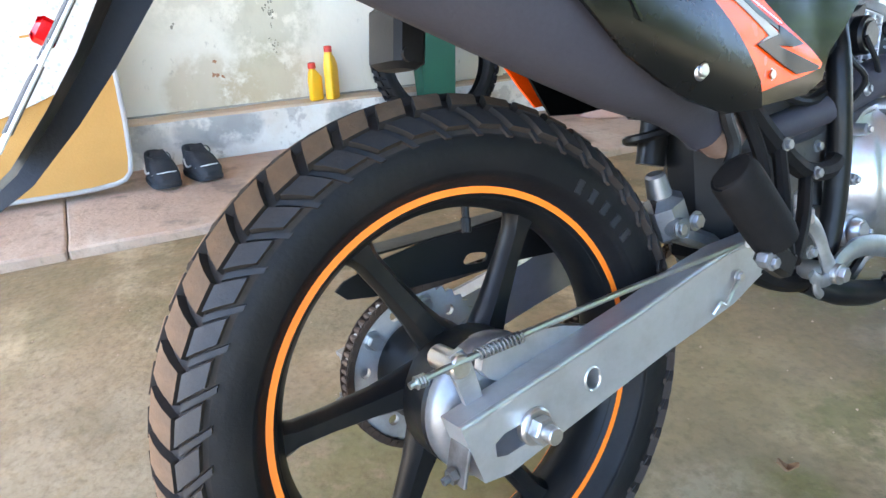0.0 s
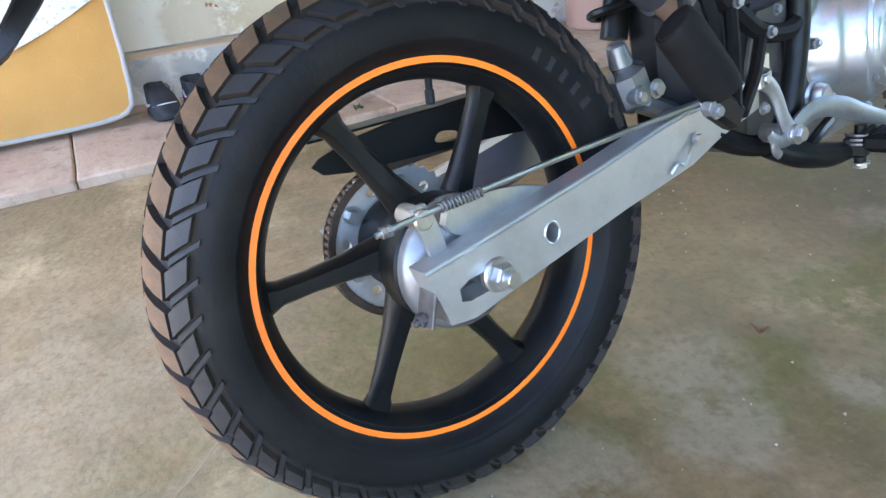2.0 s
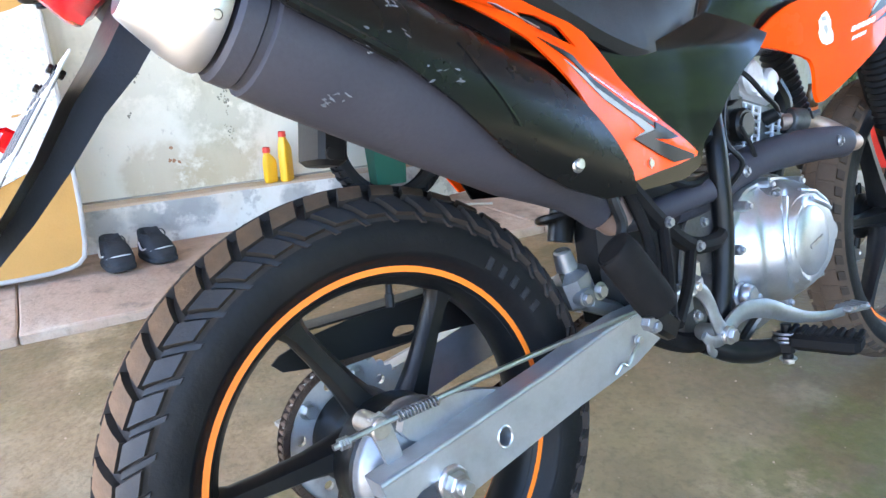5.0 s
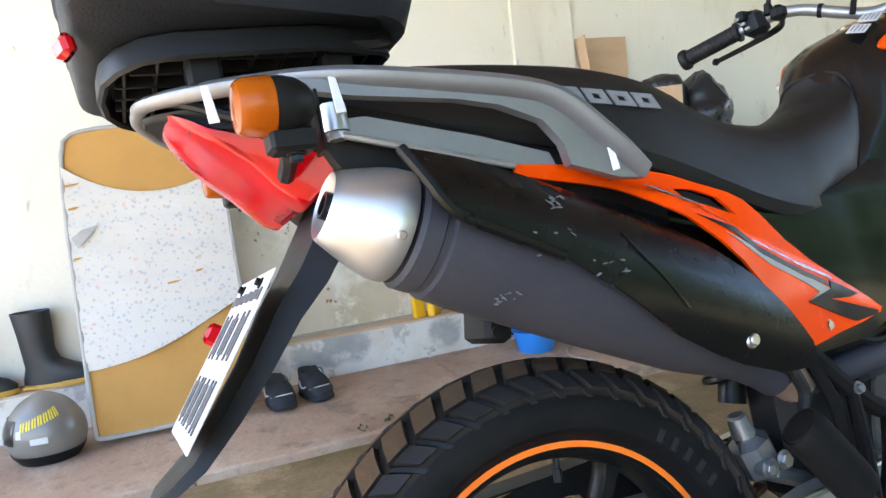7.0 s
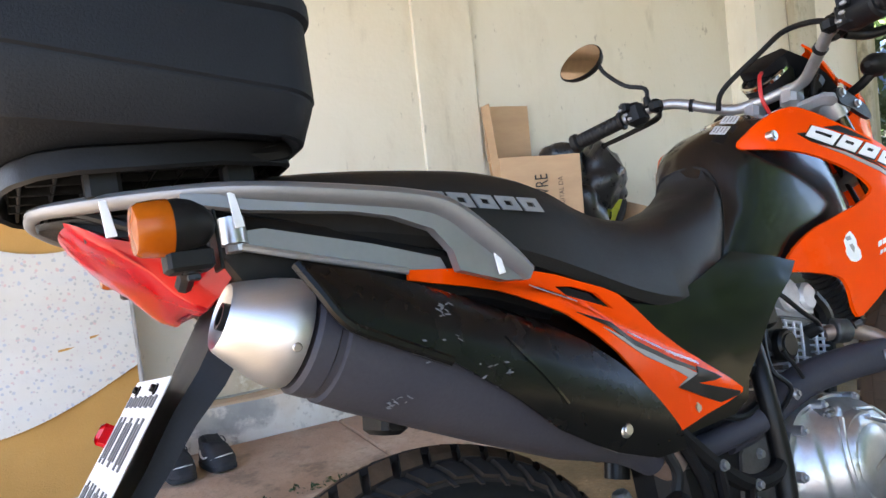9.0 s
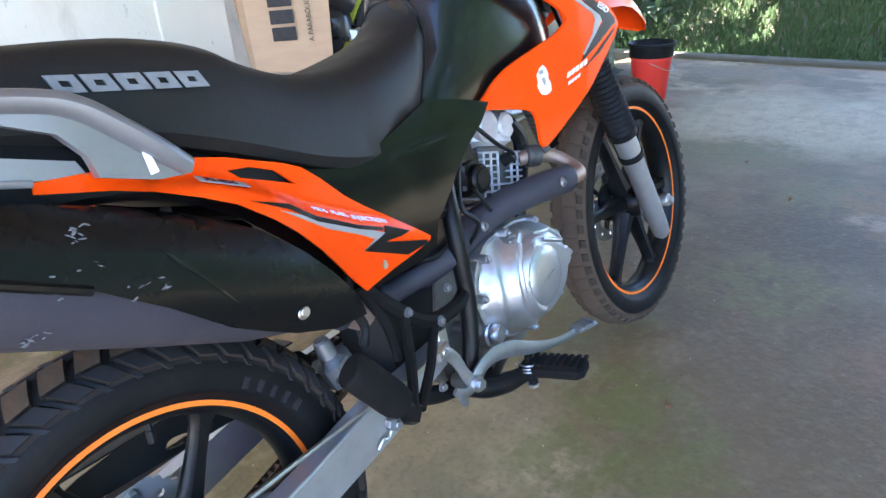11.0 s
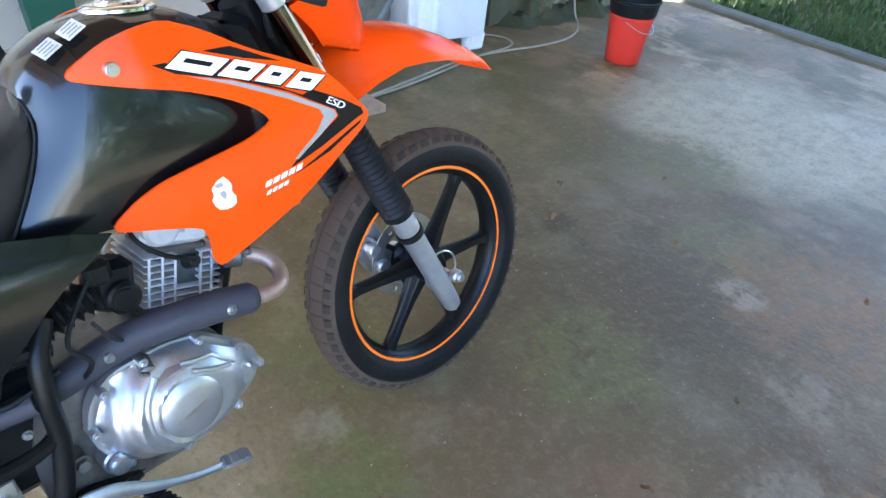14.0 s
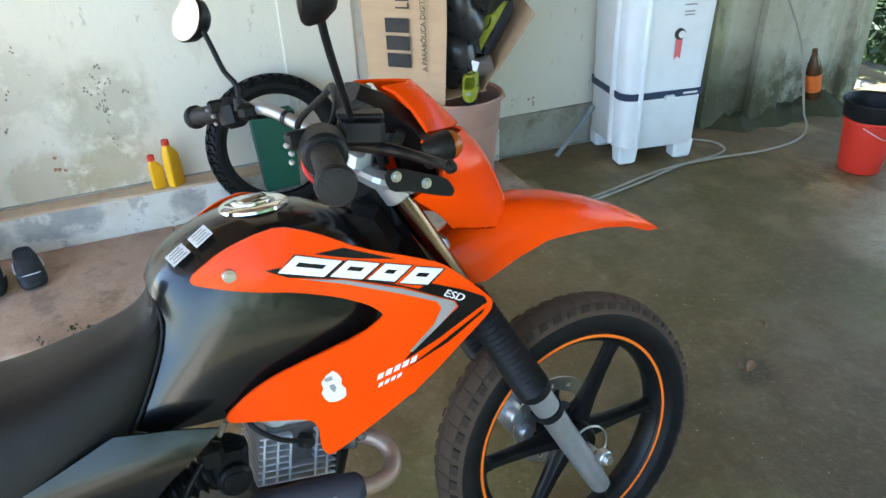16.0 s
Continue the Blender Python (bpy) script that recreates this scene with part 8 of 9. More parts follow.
rings(bm, [level(-0.391, -0.096, 0.1855, 0.7995, 0.10), level(-0.391, -0.096, 0.1855, 0.826, 0.10), level(-0.395, -0.092, 0.190, 0.829, 0.10), level(-0.3955, -0.0915, 0.1905, 0.842, 0.10), level(-0.392, -0.095, 0.187, 0.846, 0.10), level(-0.388, -0.100, 0.182, 0.885, 0.10), level(-0.36, -0.125, 0.155, 0.915, 0.08), level(-0.33, -0.15, 0.13, 0.925, 0.06)])
lid = part("lid", bm, CASE_BLACK, case, "", 28)
BAND_M = Matrix.Translation((-0.243, -0.1862, 0.7985)) @ pose(0, 0, 0, 0, math.degrees(math.atan(0.10)), 0)
band = part("silver_band", box(bm_new(), (0.258, 0.003, 0.0235), BAND_M, 0.001), BRUSHED, case, "brushed silver badge band with dark marks")
for k, (x, w) in enumerate(((-0.112, 0.022), (-0.082, 0.026), (-0.044, 0.026), (-0.012, 0.022), (0.014, 0.022), (0.034, 0.010), (0.060, 0.026))):
    M_ = BAND_M @ Matrix.Translation((x, -0.0020, 0.0005)) @ Matrix(((1, 0, 0.45, 0), (0, 1, 0, 0), (0, 0, 1, 0), (0, 0, 0, 1)))
    part("pale_outline", box(bm_new(), (w + 0.003, 0.0008, 0.0155), M_, 0.0002), WHITE_DECAL, band)
    part("dark_mark", box(bm_new(), (w, 0.0016, 0.0125), M_, 0.0003), BLACK_DECAL, band)
for k in range(5):
    part("dark_mark", box(bm_new(), (0.0035, 0.0012, 0.006 + 0.003 * (k == 0)), BAND_M @ Matrix.Translation((0.084 + 0.0052 * k, -0.0016, 0.0005)) @ pose(0, 0, 0, 0, 14, 0), 0.0003), BLACK_DECAL, band)
part("red_dot", cyl(bm_new(), BAND_M @ Vector((0.122, -0.001, 0)), BAND_M @ Vector((0.122, -0.0035, 0)), 0.0065, seg=16), RED_LENS, band)
bm = tube(bm_new(), [(-0.383, 0.0, 0.848), (-0.400, 0.0, 0.838), (-0.424, 0.0, 0.822), (-0.423, 0.0, 0.800), (-0.416, 0.0, 0.776), (-0.402, 0.0, 0.765), (-0.384, 0.0, 0.756)], 0.0095, 8, 1, flat=2.2)
part("carry_handle", bm, CASE_BLACK, case, "black carry handle")
part("reflector", box(bm_new(), (0.012, 0.026, 0.018), Matrix.Translation((-0.388, -0.086, 0.651)) @ pose(0, 0, 0, 0, -12, 20), 0.004), RED_LENS, shell, "small red reflector")
# mounting plate: a shallow ribbed tray with clipped front corners and a raised front hook
def tray(inset, z):
    """Outline of the tray, drawn in by inset."""
    half = [(-0.370 + inset, 0.0), (-0.366 + inset, 0.045), (-0.354 + inset * 0.9, 0.076 - inset * 0.4), (-0.335 + inset * 0.6, 0.099 - inset * 0.7), (-0.305, 0.112 - inset), (-0.187 - inset * 0.2, 0.123 - inset), (-0.140 - inset * 0.6, 0.112 - inset * 0.8), (-0.116 - inset, 0.103 - inset * 0.5), (-0.111 - inset, 0.094 - inset * 0.5), (-0.110 - inset, 0.0)]
    return [Vector((x, -y, z)) for x, y in half] + [Vector((x, y, z)) for x, y in half[-2:0:-1]]


bm = bm_new()
rings(bm, [tray(0.030, 0.6480), tray(0.012, 0.6480), tray(0.007, 0.6320), tray(0.003, 0.6295), tray(0.0, 0.6325), tray(0.001, 0.6520), tray(0.005, 0.6555), tray(0.030, 0.6570)])
base = part("base_plate", bm, BLACK_MATT, case, "black ribbed mounting plate", 32)
for s_ in (1, -1):
    part("plate_hook", tube(bm_new(), [(-0.160, -s_ * 0.108, 0.640), (-0.135, -s_ * 0.105, 0.641), (-0.116, -s_ * 0.100, 0.648), (-0.108, -s_ * 0.097, 0.660)], [0.008, 0.0095, 0.0105, 0.007], 8, 4), BLACK_MATT, base)
    for x in (-0.285, -0.165):
        part("plate_foot", box(bm_new(), (0.030, 0.022, 0.030), Matrix.Translation((x, -s_ * 0.088, 0.624)), 0.004), BLACK_MATT, base)
for k in range(9):
    w_ = 0.108 - (0.034, 0.016, 0.006, 0.003, 0, 0, 0, 0, 0.006)[k]
    part("plate_rib", box(bm_new(), (0.003, 2 * w_, 0.0125), Matrix.Translation((-0.346 + 0.0265 * k, 0, 0.6400)), 0.0008), BLACK_MATT, base)
for k in range(7):
    cut = (0.040, 0.012, 0, 0, 0, 0.012, 0.040)[k]
    part("plate_rib", box(bm_new(), (0.222 - cut, 0.003, 0.0125), Matrix.Translation((-0.243 + cut / 2, -0.096 + 0.032 * k, 0.6395)), 0.0008), BLACK_MATT, base)
bm = box(bm_new(), (0.035, 0.10, 0.040), Matrix.Translation((-0.122, 0, 0.648)) @ pose(0, 0, 0, 0, 20, 0), 0.008)
part("case_latch", bm, BLACK_MATT, base)


# ---- along the wall ----
def mattress():
    """A cot mattress leaning on the wall; ochre ends, flowered middle, grey piping."""
    foot, top = Vector((0.0, 2.625, STRIP_Z)), Vector((0.0, 2.90, 1.115))
    up = (top - foot).normalized()
    right = Vector((1, 0, 0))
    out = up.cross(right)
    m = Matrix(((right.x, out.x, up.x, -0.185), (right.y, out.y, up.y, foot.y + 0.010), (right.z, out.z, up.z, foot.z + 0.012), (0, 0, 0, 1)))
    t = thing("mattress", "torn floral cot mattress with ochre ends leaning on the wall", "mattress", m)
    W, H, D = 0.545, 1.10, 0.060

    def rim(inset=0.0, r=0.06):
        return rounded([(inset + 0.004, inset + 0.02), (inset + r * 0.3, inset), (W - inset - r, inset), (W - inset, inset + r), (W - inset, H - inset - r * 1.6), (W - inset - r * 1.2, H - inset), (inset + r * 1.2, H - inset), (inset, H - inset - r)], 2)
    part("core", plate(bm_new(), rim(0.004), lambda x, z: -D + 0.010 - 0.006 * math.sin(math.pi * x / W), D - 0.012, 0.05), FOAM_COVER, t, "ochre cover")
    bot = [(x, 0.235 + 0.16 * max(0, (x / W)) ** 1.3 - 0.02 * math.sin(7 * x)) for x in np.linspace(0.006, W - 0.006, 14)]
    topc = [(x, 0.97 - 0.115 * math.sin(math.pi * min(1.0, x / W * 0.95)) ** 0.8 - 0.03 * x / W) for x in np.linspace(W - 0.006, 0.006, 14)]
    part("ticking", plate(bm_new(), bot + topc, lambda x, z: -D - 0.001 - 0.007 * math.sin(math.pi * x / W) + 0.0045 * math.sin(58 * z + 3 * x) + 0.002 * noise.noise(Vector((x * 20, z * 20, 0))), 0.006, 0.022), FLORAL, t, "white floral ticking, torn at one edge")
    rr = [(x, z) for x, z in rim(0.0)]
    part("piping", tube(bm_new(), [(x, -D + 0.006, z) for x, z in rr] + [(rr[0][0], -D + 0.006, rr[0][1])], 0.008, 8, 1), PIPING, t, "frayed grey piping")
    part("back_piping", tube(bm_new(), [(x, -0.006, z) for x, z in rr] + [(rr[0][0], -0.006, rr[0][1])], 0.008, 8, 1), PIPING, t)
    part("torn_flap", plate(bm_new(), [(0.012, 0.70), (0.03, 0.66), (0.085, 0.715), (0.10, 0.735), (0.05, 0.725)], lambda x, z: -D - 0.013 - 0.1 * (x - 0.012), 0.002, 0.02), PIPING, t)
    for z0, x0, w in ((0.885, 0.01, 0.05), (0.80, 0.015, 0.035), (0.62, 0.01, 0.03), (0.52, 0.40, 0.03), (0.49, 0.30, 0.05)):
        part("tear", plate(bm_new(), [(x0, z0), (x0 + w * 0.6, z0 + 0.003), (x0 + w, z0 + 0.010), (x0 + w * 0.5, z0 + 0.010), (x0, z0 + 0.007)], lambda x, z: -D - 0.0105 - 0.003 * math.sin(math.pi * x / W), 0.003, 0.02), FOAM_COVER, t)


mattress()


def rubber_boot(x, y, yaw):
    t = thing("rubber_boot", "black rubber boot with a yellow gum sole on the ledge", "boot", pose(x, y, LEDGE_Z + 0.001, 0, 0, yaw), "pair of rubber boots")
    bm = bm_new()
    rows = []
    for z, cx, lx, ly in ((0.018, 0.055, 0.128, 0.046), (0.035, 0.055, 0.128, 0.047), (0.058, 0.045, 0.112, 0.045), (0.078, 0.022, 0.082, 0.044), (0.10, 0.0, 0.062, 0.044), (0.14, -0.008, 0.056, 0.046), (0.20, -0.010, 0.060, 0.050), (0.26, -0.014, 0.066, 0.054), (0.285, -0.016, 0.068, 0.055), (0.285, -0.016, 0.064, 0.051), (0.25, -0.014, 0.060, 0.048)):
        rows.append([Vector((cx + lx * math.cos(a), ly * math.sin(a), z)) for a in (2 * math.pi * k / 24 for k in range(24))])
    rings(bm, rows, True, True)
    part("shaft", grow_noise(bm, 0.004, 9, x), BOOT_RUBBER, t)
    bm = bm_new()
    rings(bm, [[Vector((0.055 + lx * math.cos(a), ly * math.sin(a) * (1 - 0.15 * (1 if math.cos(a) < 0 else 0)), z)) for a in (2 * math.pi * k / 24 for k in range(24))] for z, lx, ly in ((0.0, 0.128, 0.046), (0.002, 0.131, 0.049), (0.016, 0.133, 0.050), (0.020, 0.130, 0.048))])
    part("sole", bm, SOLE_YELLOW, t, "yellow gum sole")
    part("heel", box(bm_new(), (0.05, 0.075, 0.014), Matrix.Translation((-0.045, 0, 0.008)), 0.003), SOLE_YELLOW, t)


rubber_boot(-0.360, 2.915, -10)
rubber_boot(-0.63, 2.905, -4)


def helmet():
    t = thing("helmet", "dark grey full-face helmet with worn yellow marks standing on the pavement", "helmet", pose(-0.318, 2.595, STRIP_Z + 0.001, 0, 0, 160) @ Matrix.Scale(0.96, 4))
    bm = bm_new()
    rows = []
    for k in range(15):
        z = 0.235 * k / 14
        s = math.sin(math.pi * (0.17 + 0.83 * k / 14)) ** 0.55 if k < 14 else 0.10
        rows.append([Vector((0.128 * s * math.cos(a) * (1.06 if math.cos(a) > 0 else 1.0), 0.113 * s * math.sin(a), z)) for a in (2 * math.pi * j / 36 for j in range(36))])
    rings(bm, rows)
    part("shell", bm, HELMET_GREY, t)

    def on_shell(az, h, off=0.002):
        k = h / 0.235
        s = math.sin(math.pi * (0.17 + 0.83 * k)) ** 0.55
        return Vector(((0.128 * s + off) * math.cos(az) * (1.06 if math.cos(az) > 0 else 1.0), (0.113 * s + off) * math.sin(az), h))

    def patch(name, mat, a0, a1, h0, h1, label="", n=8, skew=0.0, off=0.0015):
        bm = bm_new()
        rows = [[on_shell(a0 + (a1 - a0) * i / n, h0 + skew * i / n + (h1 - h0) * j / 3, off) for j in range(4)] for i in range(n + 1)]
        vs = [add_ring(bm, r) for r in rows]
        for a, b in zip(vs, vs[1:]):
            bridge(bm, a, b, False)
        part(name, bm, mat, t, label)
    patch("visor", DARK_GLASS, -1.15, 1.15, 0.085, 0.165, "smoked visor", 20, off=0.003)
    patch("base_trim", BLACK_MATT, -3.14, 3.14, 0.002, 0.040, "", 36, off=0.003)
    for k in range(7):
        a, h = 1.36 + 0.165 * k, 0.128 + 0.0055 * k
        patch("yellow_bar", YELLOW_PRINT, a, a + 0.045, h, h + 0.030, "yellow printed bar", 3)
        patch("yellow_bar", YELLOW_PRINT, a + 0.075, a + 0.120, h + 0.002, h + 0.032, "yellow printed bar", 3)
    patch("pale_patch", SHOE_TRIM, 1.62, 2.05, 0.085, 0.106, "pale sticker", 5)
    patch("pale_patch", SHOE_TRIM, 1.25, 1.40, 0.108, 0.134, "pale sticker", 4)


helmet()


def running_shoe(m, mat, label, group, sole=None):
    t = thing("shoe", label, "shoe", m, group)

    def sq(v):
        return math.copysign(abs(v) ** 0.72, v)
    bm = bm_new()
    rows = []
    for z, cx, lx, ly in ((0.022, 0.0, 0.138, 0.046), (0.040, 0.0, 0.136, 0.047), (0.058, -0.010, 0.118, 0.044), (0.074, -0.030, 0.094, 0.041), (0.086, -0.052, 0.074, 0.037), (0.094, -0.062, 0.064, 0.034), (0.095, -0.063, 0.056, 0.028), (0.050, -0.058, 0.054, 0.027)):
        rows.append([Vector((cx + lx * sq(math.cos(a)), ly * sq(math.sin(a)), 1.22 * z + 0.014 * max(0.0, -math.cos(a)))) for a in (2 * math.pi * k / 26 for k in range(26))])
    rings(bm, rows, True, True)
    part("upper", grow_noise(bm, 0.003, 22, 3.0), mat, t)
    bm = bm_new()
    rings(bm, [[Vector((lx * sq(math.cos(a)), ly * sq(math.sin(a)), z + 0.010 * max(0, math.cos(a)) ** 3)) for a in (2 * math.pi * k / 26 for k in range(26))] for z, lx, ly in ((0.0, 0.132, 0.040), (0.004, 0.142, 0.047), (0.018, 0.144, 0.049), (0.025, 0.139, 0.046))])
    part("sole", bm, sole or SHOE_BLACK, t)
    for s in (1, -1):
        part("side_stripe", tube(bm_new(), [(-0.055, s * 0.043, 0.082), (-0.025, s * 0.0475, 0.060), (0.0, s * 0.0475, 0.056), (0.030, s * 0.0455, 0.066)], 0.0040, 6, 4), SHOE_TRIM if sole is None else SHOE_BLACK, t, "pale side stripe" if sole is None else "black side stripe")
    part("toe_stripe", tube(bm_new(), [(0.070, -0.040, 0.060), (0.098, -0.024, 0.070), (0.106, 0.0, 0.073), (0.098, 0.024, 0.070), (0.070, 0.040, 0.060)], 0.0028, 6, 4), SHOE_TRIM if sole is None else SHOE_BLACK, t, "pale toe stripe" if sole is None else "black toe stripe")
    bm = bm_new()
    for k in range(4):
        tube(bm, [(0.03 - 0.016 * k, -0.024, 0.078 + 0.008 * k), (0.034 - 0.016 * k, 0, 0.094 + 0.008 * k), (0.03 - 0.016 * k, 0.024, 0.078 + 0.008 * k)], 0.003, 6, 4)
    tube(bm, [(-0.015, 0.0, 0.12), (0.0, 0.025, 0.135), (0.02, 0.03, 0.11), (0.0, 0.0, 0.12), (0.01, -0.03, 0.128), (-0.01, -0.02, 0.135)], 0.0022, 6, 5)
    part("laces", bm, SHOE_BLACK, t)
    part("heel_tab", box(bm_new(), (0.008, 0.026, 0.034), Matrix.Translation((-0.128, 0, 0.105)) @ pose(0, 0, 0, 0, -8, 0), 0.003), SHOE_TRIM, t, "pale heel tab")
    part("tongue", plate(bm_new(), [(-0.02, -0.022), (0.0, -0.024), (0.045, -0.02), (0.05, 0), (0.045, 0.02), (0.0, 0.024), (-0.02, 0.022)], lambda x, z: 0, 0.004, 0.02, place=lambda x, y, z: Vector((x - 0.02, z, 0.126 - x * 0.6 + y))), mat, t)
    return t


running_shoe(pose(0.440, 2.617, STRIP_Z + 0.001, 0, 0, 277) @ Matrix.Diagonal((0.72, 1.05, 0.80, 1)), SHOE_BLACK, "black running shoe with a pale stripe on the cement", "pair of black shoes")
running_shoe(pose(0.575, 2.632, STRIP_Z + 0.001, 0, 0, 284) @ Matrix.Diagonal((0.72, 1.05, 0.80, 1)), SHOE_BLACK, "black running shoe with a pale stripe turned sideways", "pair of black shoes")


def oil_bottle(x, y, h, w, yaw):
    t = thing("oil_bottle", "yellow plastic oil bottle with a red cap on the ledge", "bottle", pose(x, y, LEDGE_Z + 0.002, 0, 0, yaw), "oil bottles")
    bm = bm_new()
    d = w * 0.55

    def rr(a, b, z, ox=0.0):
        return [Vector((ox + a * (abs(math.cos(t_)) ** 0.45) * math.copysign(1, math.cos(t_)), b * (abs(math.sin(t_)) ** 0.45) * math.copysign(1, math.sin(t_)), z)) for t_ in (2 * math.pi * k / 28 for k in range(28))]
    n = h - 0.022
    rings(bm, [rr(w * 0.46, d * 0.46, 0), rr(w * 0.5, d * 0.5, 0.004), rr(w * 0.5, d * 0.5, n * 0.62), rr(w * 0.48, d * 0.49, n * 0.72, -w * 0.01), rr(w * 0.36, d * 0.44, n * 0.84, -w * 0.08), rr(w * 0.21, d * 0.36, n * 0.93, -w * 0.16), rr(w * 0.17, w * 0.17, n, -w * 0.18)])
    part("body", bm, YELLOW_PLASTIC, t)
    bm = cyl(bm_new(), (-w * 0.18, 0, n - 0.001), (-w * 0.18, 0, h), 0.0165, 0.0155, 18, 0.002)
    part("cap", bm, RED_PLASTIC, t, "red screw cap")


oil_bottle(1.102, 2.898, 0.150, 0.058, 20)
oil_bottle(1.172, 2.896, 0.210, 0.074, 48)


def spare_tyre():
    t = thing("spare_tyre", "used knobbly motorcycle tyre leaning on the wall ledge", "tyre", Matrix.Translation((1.615, 2.808, 0.337)) @ pose(0, 0, 0, -13, 0, 0))
    tyre(t, "carcass", "", 0.228, 0.288, 0.040, 44, ((-36, -2, 0.1, -0.1, 0.62, 0.013, RUBBER_WORN), (2, 36, -0.1, 0.1, 0.62, 0.013, RUBBER_WORN), (-70, -40, 0.2, -0.1, 0.52, 0.012, RUBBER), (40, 70, -0.1, 0.2, 0.52, 0.012, RUBBER)))


spare_tyre()
t = thing("plastic_box", "dark green plastic tub standing inside the leaning tyre", "tub", pose(1.605, 2.800, 0.140, -4, 0, 3))
bm = bm_new()
rings(bm, [[Vector((sx * w, sy * d, z)) for sx, sy in ((1, 1), (-1, 1), (-1, -1), (1, -1))] for w, d, z in ((0.072, 0.032, 0.0), (0.074, 0.034, 0.004), (0.090, 0.043, 0.325), (0.095, 0.048, 0.327), (0.095, 0.048, 0.342), (0.089, 0.042, 0.342), (0.072, 0.031, 0.01))])
part("tub", bm, GREEN_PLASTIC, t)
bowl = part("bowl", lathe(bm_new(), [(0.0, 0.0), (0.070, 0.0), (0.075, 0.006), (0.092, 0.085), (0.100, 0.090), (0.100, 0.094), (0.088, 0.092), (0.070, 0.014), (0.0, 0.012)], 36, Matrix.Translation((1.515, 2.62, STRIP_Z + 0.002)) @ pose(0, 0, 0, 90, 0, 0)), BLUE_PLASTIC)
tagged(bowl, "bright blue plastic bowl on the pavement", "bowl")
cable = part("cable", tube(bm_new(), [(1.60, 2.30, STRIP_Z + 0.005), (1.57, 2.42, STRIP_Z + 0.005), (1.62, 2.53, STRIP_Z + 0.005), (1.74, 2.60, STRIP_Z + 0.005), (1.86, 2.62, STRIP_Z + 0.005), (2.0, 2.55, STRIP_Z + 0.005)], 0.006, 8, 8), HOSE)
tagged(cable, "thin curled cord on the pavement", "cord")


